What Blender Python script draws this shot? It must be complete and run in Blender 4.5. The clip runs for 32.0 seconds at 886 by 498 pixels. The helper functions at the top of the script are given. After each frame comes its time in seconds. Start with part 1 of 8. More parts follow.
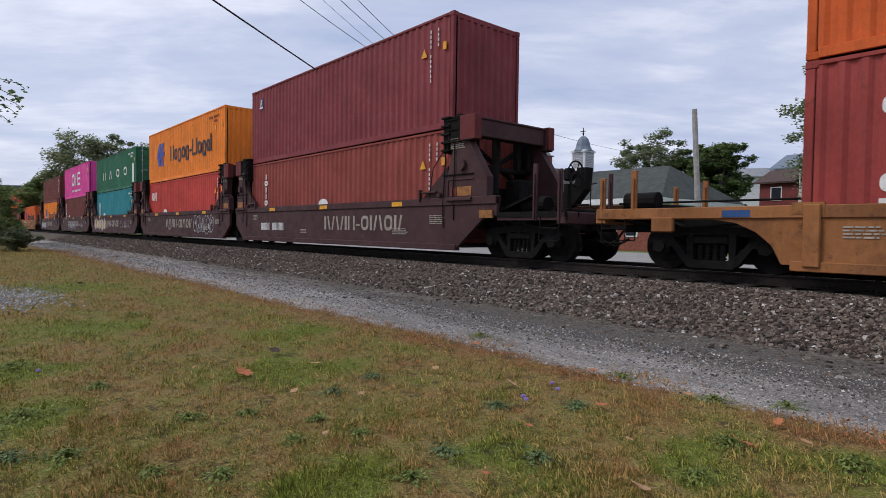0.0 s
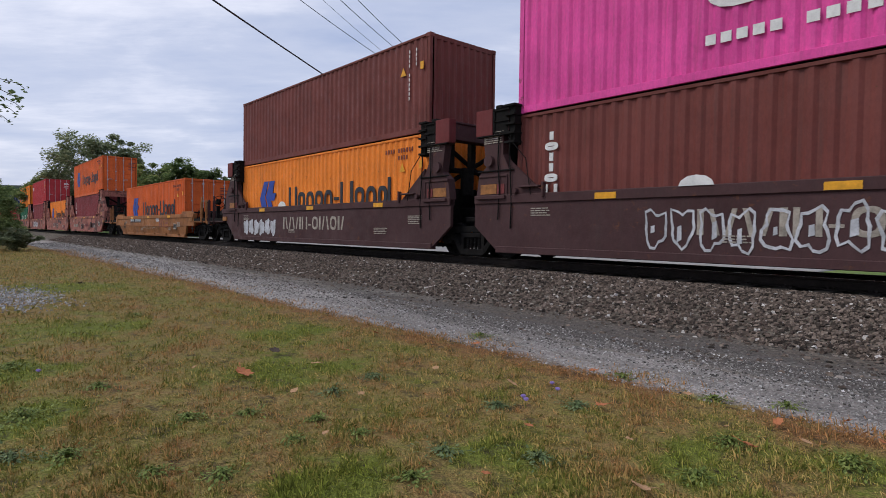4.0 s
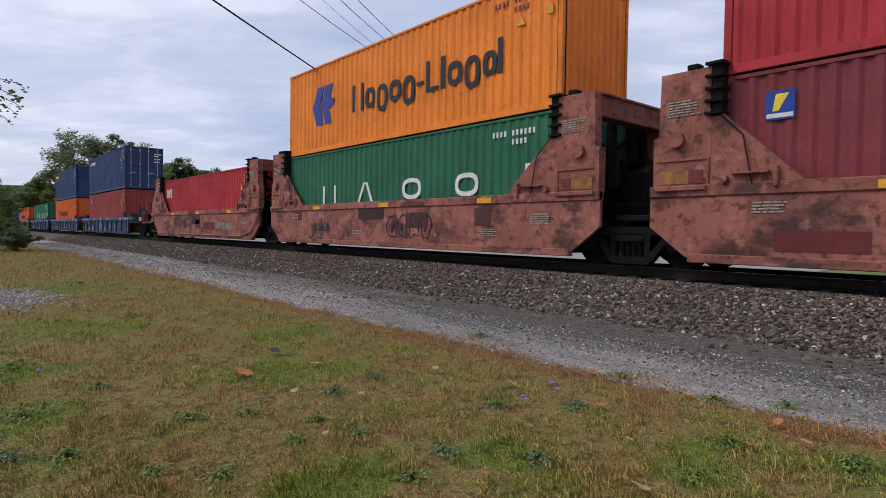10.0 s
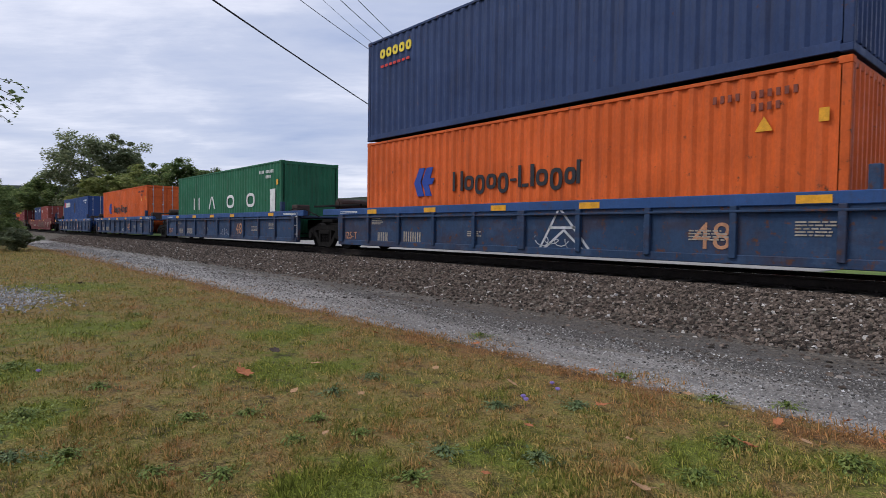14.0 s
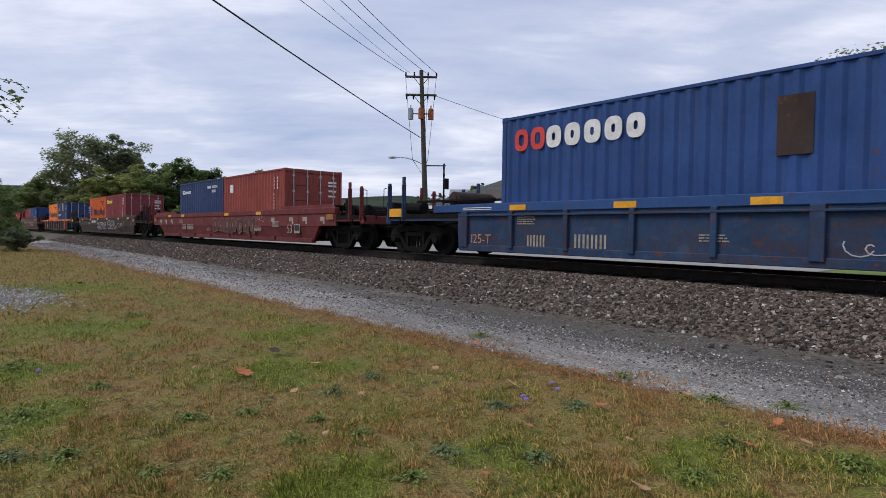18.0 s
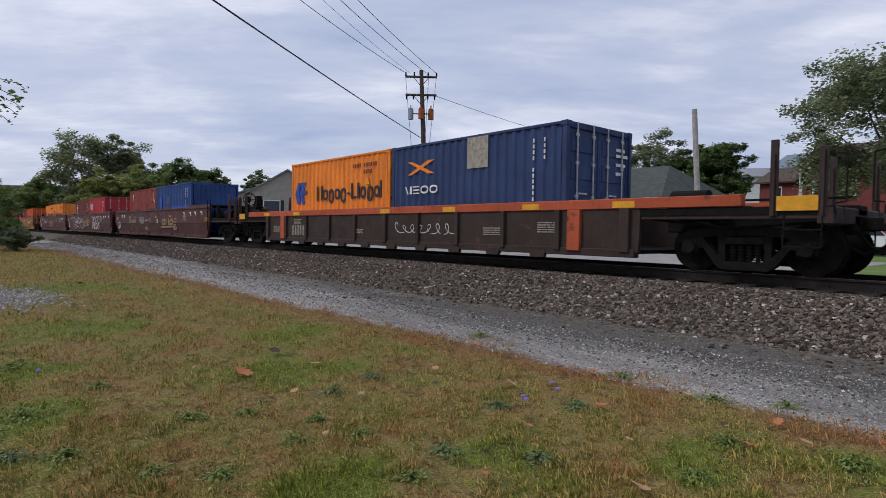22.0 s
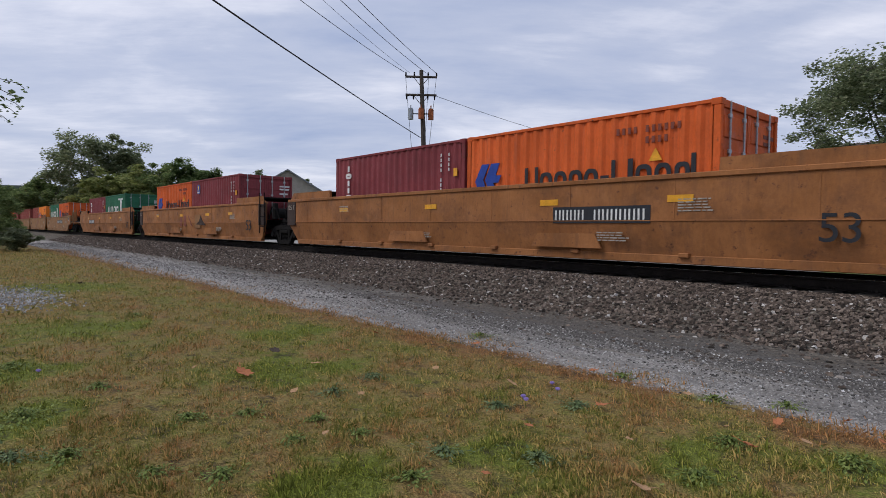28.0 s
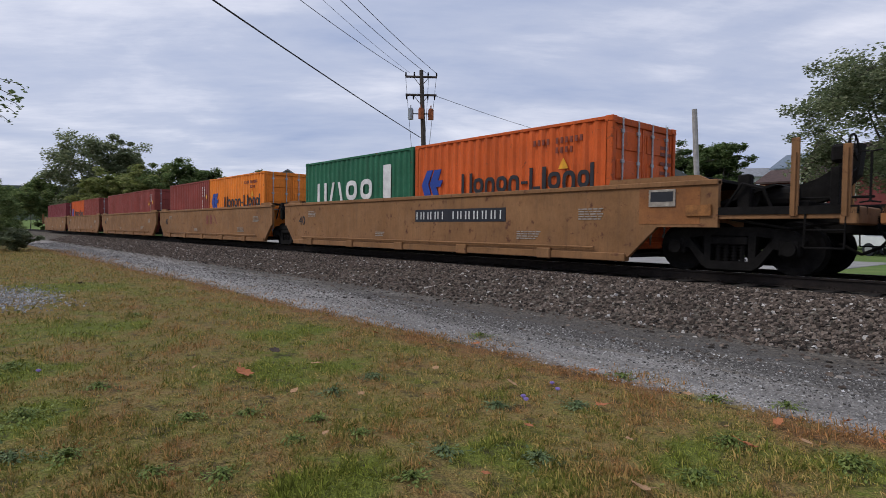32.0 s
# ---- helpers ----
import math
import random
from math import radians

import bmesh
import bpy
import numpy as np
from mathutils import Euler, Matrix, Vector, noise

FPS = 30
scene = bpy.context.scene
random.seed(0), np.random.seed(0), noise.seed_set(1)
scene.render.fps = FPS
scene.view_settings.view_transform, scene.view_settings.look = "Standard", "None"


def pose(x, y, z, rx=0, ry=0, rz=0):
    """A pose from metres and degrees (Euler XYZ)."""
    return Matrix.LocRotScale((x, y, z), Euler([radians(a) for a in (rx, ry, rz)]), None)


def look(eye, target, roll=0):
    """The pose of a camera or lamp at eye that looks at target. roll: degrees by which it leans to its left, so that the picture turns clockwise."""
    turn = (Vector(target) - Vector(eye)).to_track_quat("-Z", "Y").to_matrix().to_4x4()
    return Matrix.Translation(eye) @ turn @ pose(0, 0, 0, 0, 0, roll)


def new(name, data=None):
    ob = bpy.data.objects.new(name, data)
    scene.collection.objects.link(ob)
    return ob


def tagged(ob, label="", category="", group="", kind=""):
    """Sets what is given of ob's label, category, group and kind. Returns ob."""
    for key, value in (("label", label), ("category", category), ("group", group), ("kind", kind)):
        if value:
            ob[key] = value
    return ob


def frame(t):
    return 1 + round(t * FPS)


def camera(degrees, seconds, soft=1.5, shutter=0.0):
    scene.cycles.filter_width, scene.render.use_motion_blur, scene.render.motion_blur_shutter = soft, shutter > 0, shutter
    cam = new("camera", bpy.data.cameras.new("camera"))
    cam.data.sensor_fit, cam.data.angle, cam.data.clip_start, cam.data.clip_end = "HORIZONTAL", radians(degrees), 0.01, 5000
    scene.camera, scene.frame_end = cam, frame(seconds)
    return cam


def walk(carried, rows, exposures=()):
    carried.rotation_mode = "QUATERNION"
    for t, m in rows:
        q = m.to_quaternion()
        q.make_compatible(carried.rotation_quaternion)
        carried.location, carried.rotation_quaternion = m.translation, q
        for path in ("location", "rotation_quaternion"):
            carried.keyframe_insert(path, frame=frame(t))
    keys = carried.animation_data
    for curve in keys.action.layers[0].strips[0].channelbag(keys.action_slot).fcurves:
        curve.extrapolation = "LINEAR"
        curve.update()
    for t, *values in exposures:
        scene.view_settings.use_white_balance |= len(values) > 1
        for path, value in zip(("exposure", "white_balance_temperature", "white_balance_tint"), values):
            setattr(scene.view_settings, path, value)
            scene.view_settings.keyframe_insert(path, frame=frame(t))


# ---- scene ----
RAIL_Y = 10.93      # centre line of the track; the rail heads lie at z = 0
SPEED = 15.0        # the train, metres a second along +x
EYE = (0.0, 0.0, 0.632)
HEADING, TILT = radians(48.954), radians(-1.782)
AIM = (EYE[0] - math.sin(HEADING) * math.cos(TILT), EYE[1] + math.cos(HEADING) * math.cos(TILT), EYE[2] + math.sin(TILT))
cam = camera(74.53, 32.0, soft=0.7, shutter=0.03)
CAM_POSE = look(EYE, AIM, 0.79)
walk(cam, [(0.0, CAM_POSE), (32.0, CAM_POSE)], exposures=[(0.0, 0.04), (4.0, 0.03), (6.0, -0.06), (7.0, -0.10), (9.0, -0.02), (10.0, 0.04), (20.0, 0.04), (21.0, 0.0), (22.0, -0.09), (24.0, -0.10), (32.0, -0.12)])


# ---------- light ----------
def build_world():
    w = bpy.data.worlds.new("overcast_sky")
    scene.world = w
    w.use_nodes = True
    nt = w.node_tree
    n, ln = nt.nodes, nt.links
    n.clear()
    out = n.new("ShaderNodeOutputWorld")
    bg = n.new("ShaderNodeBackground")
    bg.inputs["Strength"].default_value = 1.08
    sky = n.new("ShaderNodeTexSky")
    sky.sky_type = "NISHITA"
    sky.sun_disc = False
    sky.sun_elevation, sky.sun_rotation = radians(28), radians(250)
    dim = n.new("ShaderNodeVectorMath")
    dim.operation = "SCALE"
    dim.inputs["Scale"].default_value = 0.07
    ln.new(sky.outputs["Color"], dim.inputs[0])
    co = n.new("ShaderNodeTexCoord")
    # clouds lie on a flat deck overhead: direction / (height + haze)
    sep = n.new("ShaderNodeSeparateXYZ")
    ln.new(co.outputs["Generated"], sep.inputs[0])
    up = n.new("ShaderNodeMath")
    up.operation = "MAXIMUM"
    ln.new(sep.outputs["Z"], up.inputs[0])
    up.inputs[1].default_value = 0.0
    lift = n.new("ShaderNodeMath")
    lift.operation = "ADD"
    ln.new(up.outputs[0], lift.inputs[0])
    lift.inputs[1].default_value = 0.16
    flat = n.new("ShaderNodeVectorMath")
    flat.operation = "DIVIDE"
    comb = n.new("ShaderNodeCombineXYZ")
    for k in range(3):
        ln.new(lift.outputs[0], comb.inputs[k])
    ln.new(co.outputs["Generated"], flat.inputs[0])
    ln.new(comb.outputs[0], flat.inputs[1])
    mp = n.new("ShaderNodeMapping")
    mp.vector_type = "TEXTURE"
    mp.inputs["Rotation"].default_value = (0, 0, radians(44))
    mp.inputs["Scale"].default_value = (1.05, 0.72, 1.0)
    ln.new(flat.outputs[0], mp.inputs["Vector"])
    big = n.new("ShaderNodeTexNoise")
    big.inputs["Scale"].default_value = 1.15
    big.inputs["Detail"].default_value = 7
    big.inputs["Roughness"].default_value = 0.52
    big.inputs["Distortion"].default_value = 0.35
    ln.new(mp.outputs[0], big.inputs["Vector"])
    ramp = n.new("ShaderNodeValToRGB")
    e = ramp.color_ramp.elements
    e[0].position, e[0].color = 0.30, (0.365, 0.445, 0.675, 1)
    e[1].position, e[1].color = 0.66, (0.850, 0.870, 1.0, 1)
    m1 = e.new(0.50)
    m1.color = (0.548, 0.603, 0.785, 1)
    mp2 = n.new("ShaderNodeMapping")
    mp2.vector_type = "TEXTURE"
    mp2.inputs["Rotation"].default_value = (0, 0, radians(53))
    mp2.inputs["Scale"].default_value = (1.4, 0.46, 1.0)
    ln.new(flat.outputs[0], mp2.inputs["Vector"])
    wisp = n.new("ShaderNodeTexNoise")
    wisp.inputs["Scale"].default_value = 2.2
    wisp.inputs["Detail"].default_value = 8
    wisp.inputs["Roughness"].default_value = 0.66
    ln.new(mp2.outputs[0], wisp.inputs["Vector"])
    both = n.new("ShaderNodeMix")
    both.inputs["Factor"].default_value = 0.30
    ln.new(big.outputs["Fac"], both.inputs["A"])
    ln.new(wisp.outputs["Fac"], both.inputs["B"])
    ln.new(both.outputs["Result"], ramp.inputs[0])
    mix = n.new("ShaderNodeMix")
    mix.data_type = "RGBA"
    mix.inputs["Factor"].default_value = 0.88
    ln.new(dim.outputs[0], mix.inputs["A"])
    ln.new(ramp.outputs[0], mix.inputs["B"])
    ln.new(mix.outputs["Result"], bg.inputs["Color"])
    ln.new(bg.outputs[0], out.inputs[0])
    sun = new("sun", bpy.data.lights.new("sun", "SUN"))
    sun.data.energy, sun.data.angle, sun.data.color = 1.75, radians(24), (1.0, 0.95, 0.88)
    sun.matrix_world = look((0, 0, 30), (0.35, 0.55, 29.25))


build_world()


# ---------- materials ----------
MATS = {}
PAINTS = {}


def nodes_of(name):
    m = bpy.data.materials.new(name)
    m.use_nodes = True
    nt = m.node_tree
    return m, nt, nt.nodes["Principled BSDF"]


def noise_node(nt, vec, scale, detail=4, rough=0.55):
    t = nt.nodes.new("ShaderNodeTexNoise")
    t.inputs["Scale"].default_value = scale
    t.inputs["Detail"].default_value = detail
    t.inputs["Roughness"].default_value = rough
    nt.links.new(vec, t.inputs["Vector"])
    return t.outputs["Fac"]


def ramp_node(nt, fac, stops):
    r = nt.nodes.new("ShaderNodeValToRGB")
    els = r.color_ramp.elements
    while len(els) < len(stops):
        els.new(0.5)
    for el, (pos, col) in zip(els, stops):
        el.position = pos
        el.color = (*col, 1) if len(col) == 3 else col
    nt.links.new(fac, r.inputs[0])
    return r.outputs[0]


def mix_node(nt, fac, a, b):
    m = nt.nodes.new("ShaderNodeMix")
    m.data_type = "RGBA"
    for key, val in (("Factor", fac), ("A", a), ("B", b)):
        if hasattr(val, "links"):
            nt.links.new(val, m.inputs[key])
        elif key == "Factor":
            m.inputs[key].default_value = val
        else:
            m.inputs[key].default_value = (*val, 1)
    return m.outputs["Result"]


def coords(nt, scale=(1, 1, 1), kind="Object"):
    c = nt.nodes.new("ShaderNodeTexCoord")
    mp = nt.nodes.new("ShaderNodeMapping")
    mp.inputs["Scale"].default_value = scale
    info = nt.nodes.new("ShaderNodeObjectInfo")
    shift = nt.nodes.new("ShaderNodeVectorMath")
    shift.operation = "SCALE"
    comb = nt.nodes.new("ShaderNodeCombineXYZ")
    for k in range(3):
        nt.links.new(info.outputs["Random"], comb.inputs[k])
    nt.links.new(comb.outputs[0], shift.inputs[0])
    shift.inputs["Scale"].default_value = 37.0 if kind == "Object" else 0.0
    nt.links.new(c.outputs[kind], mp.inputs["Vector"])
    nt.links.new(shift.outputs[0], mp.inputs["Location"])
    return mp.outputs[0]


def bump(nt, bsdf, height, strength, dist=0.02):
    b = nt.nodes.new("ShaderNodeBump")
    b.inputs["Strength"].default_value = strength
    b.inputs["Distance"].default_value = dist
    nt.links.new(height, b.inputs["Height"])
    nt.links.new(b.outputs[0], bsdf.inputs["Normal"])


def paint(name, col, rust=0.3, rough=0.55, dirt=(0.05, 0.04, 0.035), fade=0.25, metal=0.0, blotch=0.0):
    """Weathered paint on steel: fading, dirt streaks that run down, rust spots."""
    if name in MATS:
        return MATS[name]
    PAINTS[name] = (col, rough)
    m, nt, b = nodes_of(name)
    v = coords(nt)
    lo = tuple(c * (1 - fade * 0.8) for c in col)
    hi = tuple(min(1, c * (1 + fade * 0.5) + 0.02 * fade) for c in col)
    base = ramp_node(nt, noise_node(nt, v, 0.9, 5), [(0.3, lo), (0.7, hi)])
    streak = coords(nt, (3.2, 3.2, 0.22))
    f1 = ramp_node(nt, noise_node(nt, streak, 2.2, 5, 0.65), [(0.52, (0, 0, 0)), (0.80, (0.75, 0.75, 0.75))])
    base = mix_node(nt, f1, base, tuple(0.45 * c + 0.55 * d for c, d in zip(col, dirt)))
    spots = ramp_node(nt, noise_node(nt, v, 5.5, 7, 0.7), [(0.66 - 0.16 * rust, (0, 0, 0)), (0.72 - 0.1 * rust, (1, 1, 1))])
    base = mix_node(nt, spots, base, (0.11, 0.045, 0.025) if rust > 0.05 else tuple(0.8 * c for c in col))
    if blotch:
        # old paint peeled to primer and bare rust in large patches
        f2 = ramp_node(nt, noise_node(nt, coords(nt, (0.7, 0.7, 1.1)), 1.0, 8, 0.68), [(0.50, (0, 0, 0)), (0.60, (blotch,) * 3)])
        base = mix_node(nt, f2, base, (0.055, 0.030, 0.026))
        f3 = ramp_node(nt, noise_node(nt, coords(nt, (1.1, 1.1, 1.5)), 2.1, 5, 0.6), [(0.56, (0, 0, 0)), (0.66, (0.8 * blotch,) * 3)])
        base = mix_node(nt, f3, base, tuple(min(1, 1.35 * c + 0.03) for c in col))
    # fine grain of dust and scratches
    grain = ramp_node(nt, noise_node(nt, coords(nt, (1.0, 1.0, 0.45)), 21, 8, 0.78), [(0.34, (0.88, 0.88, 0.88)), (0.66, (1.14, 1.14, 1.14))])
    worn = nt.nodes.new("ShaderNodeMix")
    worn.data_type, worn.blend_type = "RGBA", "MULTIPLY"
    worn.inputs["Factor"].default_value = 1
    nt.links.new(base, worn.inputs["A"])
    nt.links.new(grain, worn.inputs["B"])
    nt.links.new(worn.outputs["Result"], b.inputs["Base Color"])
    r = ramp_node(nt, noise_node(nt, v, 3.0, 4), [(0.3, (rough - 0.12,) * 3), (0.7, (min(1, rough + 0.2),) * 3)])
    nt.links.new(r, b.inputs["Roughness"])
    b.inputs["Metallic"].default_value = metal
    b.inputs["Specular IOR Level"].default_value = 0.22
    bump(nt, b, noise_node(nt, v, 2.6, 6, 0.62), 0.22, 0.06)
    MATS[name] = m
    return m


def plain(name, col, rough=0.6, metal=0.0, var=0.3, scale=6.0, bumpy=0.2, dist=0.01, spec=0.35):
    """A worn everyday surface with variation at two scales."""
    if name in MATS:
        return MATS[name]
    m, nt, b = nodes_of(name)
    v = coords(nt)
    a = ramp_node(nt, noise_node(nt, v, scale, 5), [(0.3, tuple(c * (1 - var) for c in col)), (0.7, tuple(min(1, c * (1 + var)) for c in col))])
    c2 = ramp_node(nt, noise_node(nt, v, scale * 7, 4, 0.7), [(0.45, (1, 1, 1)), (0.75, (1 - var,) * 3)])
    mul = nt.nodes.new("ShaderNodeMix")
    mul.data_type, mul.blend_type = "RGBA", "MULTIPLY"
    mul.inputs["Factor"].default_value = 1
    nt.links.new(a, mul.inputs["A"])
    nt.links.new(c2, mul.inputs["B"])
    nt.links.new(mul.outputs["Result"], b.inputs["Base Color"])
    b.inputs["Roughness"].default_value = rough
    b.inputs["Metallic"].default_value = metal
    b.inputs["Specular IOR Level"].default_value = spec
    bump(nt, b, noise_node(nt, v, scale * 5, 5, 0.65), bumpy, dist)
    MATS[name] = m
    return m


# ---------- mesh building ----------
class Mesh:
    """Collects vertices and faces of one part."""

    def __init__(self):
        self.v, self.f = [], []

    def add(self, verts, faces):
        o = len(self.v)
        self.v += verts
        self.f += [tuple(i + o for i in f) for f in faces]
        return self

    def box(self, x0, x1, y0, y1, z0, z1, c=0.0):
        if c <= 0:
            v = [(x, y, z) for z in (z0, z1) for y in (y0, y1) for x in (x0, x1)]
            return self.add(v, [(0, 2, 3, 1), (4, 5, 7, 6), (0, 1, 5, 4), (2, 6, 7, 3), (0, 4, 6, 2), (1, 3, 7, 5)])
        # chamfered: each corner becomes three vertices
        v, idx = [], {}
        for sx in (0, 1):
            for sy in (0, 1):
                for sz in (0, 1):
                    p = ((x0, x1)[sx], (y0, y1)[sy], (z0, z1)[sz])
                    q = (p[0] + (c, -c)[sx], p[1] + (c, -c)[sy], p[2] + (c, -c)[sz])
                    for ax in range(3):
                        idx[sx, sy, sz, ax] = len(v)
                        v.append(tuple(p[k] if k == ax else q[k] for k in range(3)))
        f = []
        for ax in range(3):
            a, b = [k for k in range(3) if k != ax]
            for s in (0, 1):
                ring = []
                for sa, sb in ((0, 0), (1, 0), (1, 1), (0, 1)):
                    k = [0, 0, 0]
                    k[ax], k[a], k[b] = s, sa, sb
                    ring.append(idx[(*k, ax)])
                f.append(tuple(ring if (s == 1) == (ax != 1) else ring[::-1]))
            for sa in (0, 1):
                for sb in (0, 1):
                    k0, k1 = [0, 0, 0], [0, 0, 0]
                    k0[ax], k1[ax] = 0, 1
                    k0[a] = k1[a] = sa
                    k0[b] = k1[b] = sb
                    quad = [idx[(*k0, a)], idx[(*k1, a)], idx[(*k1, b)], idx[(*k0, b)]]
                    f.append(tuple(quad if ((sa == sb) == (ax != 1)) else quad[::-1]))
        for sx in (0, 1):
            for sy in (0, 1):
                for sz in (0, 1):
                    t = [idx[sx, sy, sz, k] for k in range(3)]
                    f.append(tuple(t if (sx + sy + sz) % 2 else t[::-1]))
        return self.add(v, f)

    def prism(self, poly, y0, y1, axis="y"):
        """A polygon in x-z (or x-y, y-z) drawn out along the third axis."""
        n = len(poly)
        area = sum(poly[i][0] * poly[(i + 1) % n][1] - poly[(i + 1) % n][0] * poly[i][1] for i in range(n))
        if area < 0:
            poly = poly[::-1]
        put = {"y": lambda a, b, t: (a, t, b), "z": lambda a, b, t: (a, b, t), "x": lambda a, b, t: (t, a, b)}[axis]
        v = [put(a, b, y0) for a, b in poly] + [put(a, b, y1) for a, b in poly]
        low, high = tuple(range(n)), tuple(range(2 * n - 1, n - 1, -1))
        sides = [(i + n, (i + 1) % n + n, (i + 1) % n, i) for i in range(n)]
        faces = [low, high] + sides
        if axis != "y":
            faces = [f[::-1] for f in faces]
        return self.add(v, faces)

    def tube(self, a, b, r, n=8, r2=None):
        a, b = Vector(a), Vector(b)
        d = (b - a).normalized()
        u = d.orthogonal().normalized()
        w = d.cross(u)
        r2 = r if r2 is None else r2
        v = []
        for p, rr in ((a, r), (b, r2)):
            v += [tuple(p + rr * (math.cos(2 * math.pi * k / n) * u + math.sin(2 * math.pi * k / n) * w)) for k in range(n)]
        f = [(k, (k + 1) % n, (k + 1) % n + n, k + n) for k in range(n)] + [tuple(range(n))[::-1], tuple(range(n, 2 * n))]
        return self.add(v, f)

    def path(self, pts, r, n=6):
        for a, b in zip(pts, pts[1:]):
            self.tube(a, b, r, n)
        return self

    def lathe_y(self, prof, cx, cz, n=24):
        """Turns (radius, y) about an axis along y."""
        v = [(cx + r * math.cos(2 * math.pi * k / n), y, cz + r * math.sin(2 * math.pi * k / n)) for r, y in prof for k in range(n)]
        f = []
        for i in range(len(prof) - 1):
            for k in range(n):
                k2 = (k + 1) % n
                f.append((i * n + k, i * n + k2, (i + 1) * n + k2, (i + 1) * n + k))
        return self.add(v, f)

    def data(self, name, mat=None, smooth=False):
        me = bpy.data.meshes.new(name)
        me.from_pydata(self.v, [], self.f)
        if mat:
            me.materials.append(mat)
        if smooth:
            me.polygons.foreach_set("use_smooth", [True] * len(me.polygons))
        me.update()
        return me


def part(name, mesh, material, parent, label="", smooth=False, at=None):
    """ONE mesh object under a thing or a part. mesh: a Mesh, or mesh data that alike parts share."""
    me = mesh.data(name, material, smooth) if isinstance(mesh, Mesh) else mesh
    ob = new(name, me)
    ob.parent = parent
    if at is not None:
        ob.matrix_basis = at
    if label:
        tagged(ob, label)
    return ob


def thing(name, label, category, at=None, group="", kind=""):
    ob = tagged(new(name), label, category, group, kind)
    if at is not None:
        ob.matrix_basis = at
    return ob


# ---------- colours ----------
ORANGE = paint("orange_container_paint", (0.84, 0.235, 0.028), 0.12, fade=0.2)
ORANGE2 = paint("deep_orange_container_paint", (0.62, 0.110, 0.020), 0.15, fade=0.25)
MAROON = paint("maroon_container_paint", (0.215, 0.040, 0.046), 0.12)
BROWN = paint("red_brown_container_paint", (0.265, 0.056, 0.043), 0.12)
DARKBROWN = paint("dark_brown_container_paint", (0.155, 0.041, 0.033), 0.12)
BRICKRED = paint("brick_red_container_paint", (0.31, 0.050, 0.042), 0.12)
RED = paint("red_container_paint", (0.42, 0.032, 0.040), 0.1)
GREEN = paint("green_container_paint", (0.024, 0.14, 0.072), 0.12)
TEAL = paint("teal_container_paint", (0.025, 0.24, 0.27), 0.1)
PINK = paint("magenta_container_paint", (0.70, 0.072, 0.32), 0.05)
NAVY = paint("navy_container_paint", (0.028, 0.052, 0.135), 0.12)
BLUE = paint("blue_container_paint", (0.024, 0.066, 0.205), 0.15)
BLUE_FRESH = paint("fresh_blue_paint", (0.022, 0.070, 0.33), 0.05)
CAR_DARK = paint("dark_maroon_car_paint", (0.060, 0.027, 0.028), 0.3, 0.65)
CAR_RUST = paint("rusty_salmon_car_paint", (0.31, 0.110, 0.084), 0.8, 0.75, fade=0.4, blotch=0.85)
CAR_GOLD = paint("faded_yellow_car_paint", (0.30, 0.120, 0.039), 0.45, 0.65, fade=0.4, blotch=0.25)
CAR_BLUE = paint("faded_blue_car_paint", (0.021, 0.048, 0.105), 0.6, 0.65, blotch=0.45)
CHORD_BLUE = paint("deep_blue_chord_paint", (0.026, 0.075, 0.21), 0.35, 0.6)
CAR_RED = paint("oxide_red_car_paint", (0.135, 0.026, 0.026), 0.2, 0.65)
CAR_SOOT = paint("sooty_brown_car_paint", (0.043, 0.028, 0.023), 0.4, 0.7)
CAR_BROWN = paint("dark_brown_car_paint", (0.088, 0.037, 0.034), 0.2, 0.65)
CAR_ORANGE = paint("worn_orange_car_paint", (0.42, 0.085, 0.035), 0.5, 0.65)
CAR_OLDGOLD = paint("grey_gold_car_paint", (0.255, 0.128, 0.054), 0.5, 0.7, fade=0.3)
GRIME = plain("grimy_cast_steel", (0.012, 0.011, 0.0105), 0.92, 0.0, 0.4, 8, 0.4, spec=0.12)
TREAD = plain("polished_wheel_steel", (0.22, 0.20, 0.19), 0.35, 0.8, 0.3, 10, 0.1)
STEEL = plain("galvanised_rod_steel", (0.42, 0.43, 0.44), 0.5, 0.6, 0.25, 12, 0.1)
WHITE = plain("white_stencil_paint", (0.70, 0.70, 0.68), 0.6, 0, 0.15, 5, 0.05)
OLDWHITE = plain("worn_cream_stencil_paint", (0.34, 0.30, 0.25), 0.7, 0, 0.35, 9, 0.05)
AMBER = plain("faded_amber_tape", (0.30, 0.125, 0.035), 0.6, 0, 0.4, 7, 0.05)
YELLOW = plain("yellow_reflective_tape", (0.72, 0.34, 0.02), 0.45, 0, 0.2, 7, 0.05)
BLACK = plain("black_lettering_paint", (0.018, 0.020, 0.026), 0.55, 0, 0.2, 6, 0.05)
LOGOBLUE = plain("royal_blue_emblem_paint", (0.012, 0.050, 0.30), 0.5, 0, 0.2, 6, 0.05)
DULLRED = plain("dull_red_tape", (0.16, 0.030, 0.030), 0.6, 0, 0.3, 7, 0.05)
FADEDTAN = plain("faded_tan_spray_paint", (0.21, 0.13, 0.10), 0.7, 0, 0.4, 5, 0.05)
FADEDBROWN = plain("faded_brown_spray_paint", (0.075, 0.030, 0.026), 0.7, 0, 0.5, 4, 0.05)
PEACH = plain("faded_peach_lettering", (0.46, 0.23, 0.13), 0.7, 0, 0.3, 9, 0.05)
SILVER = plain("silver_spray_paint", (0.50, 0.51, 0.54), 0.5, 0.1, 0.3, 4, 0.05)
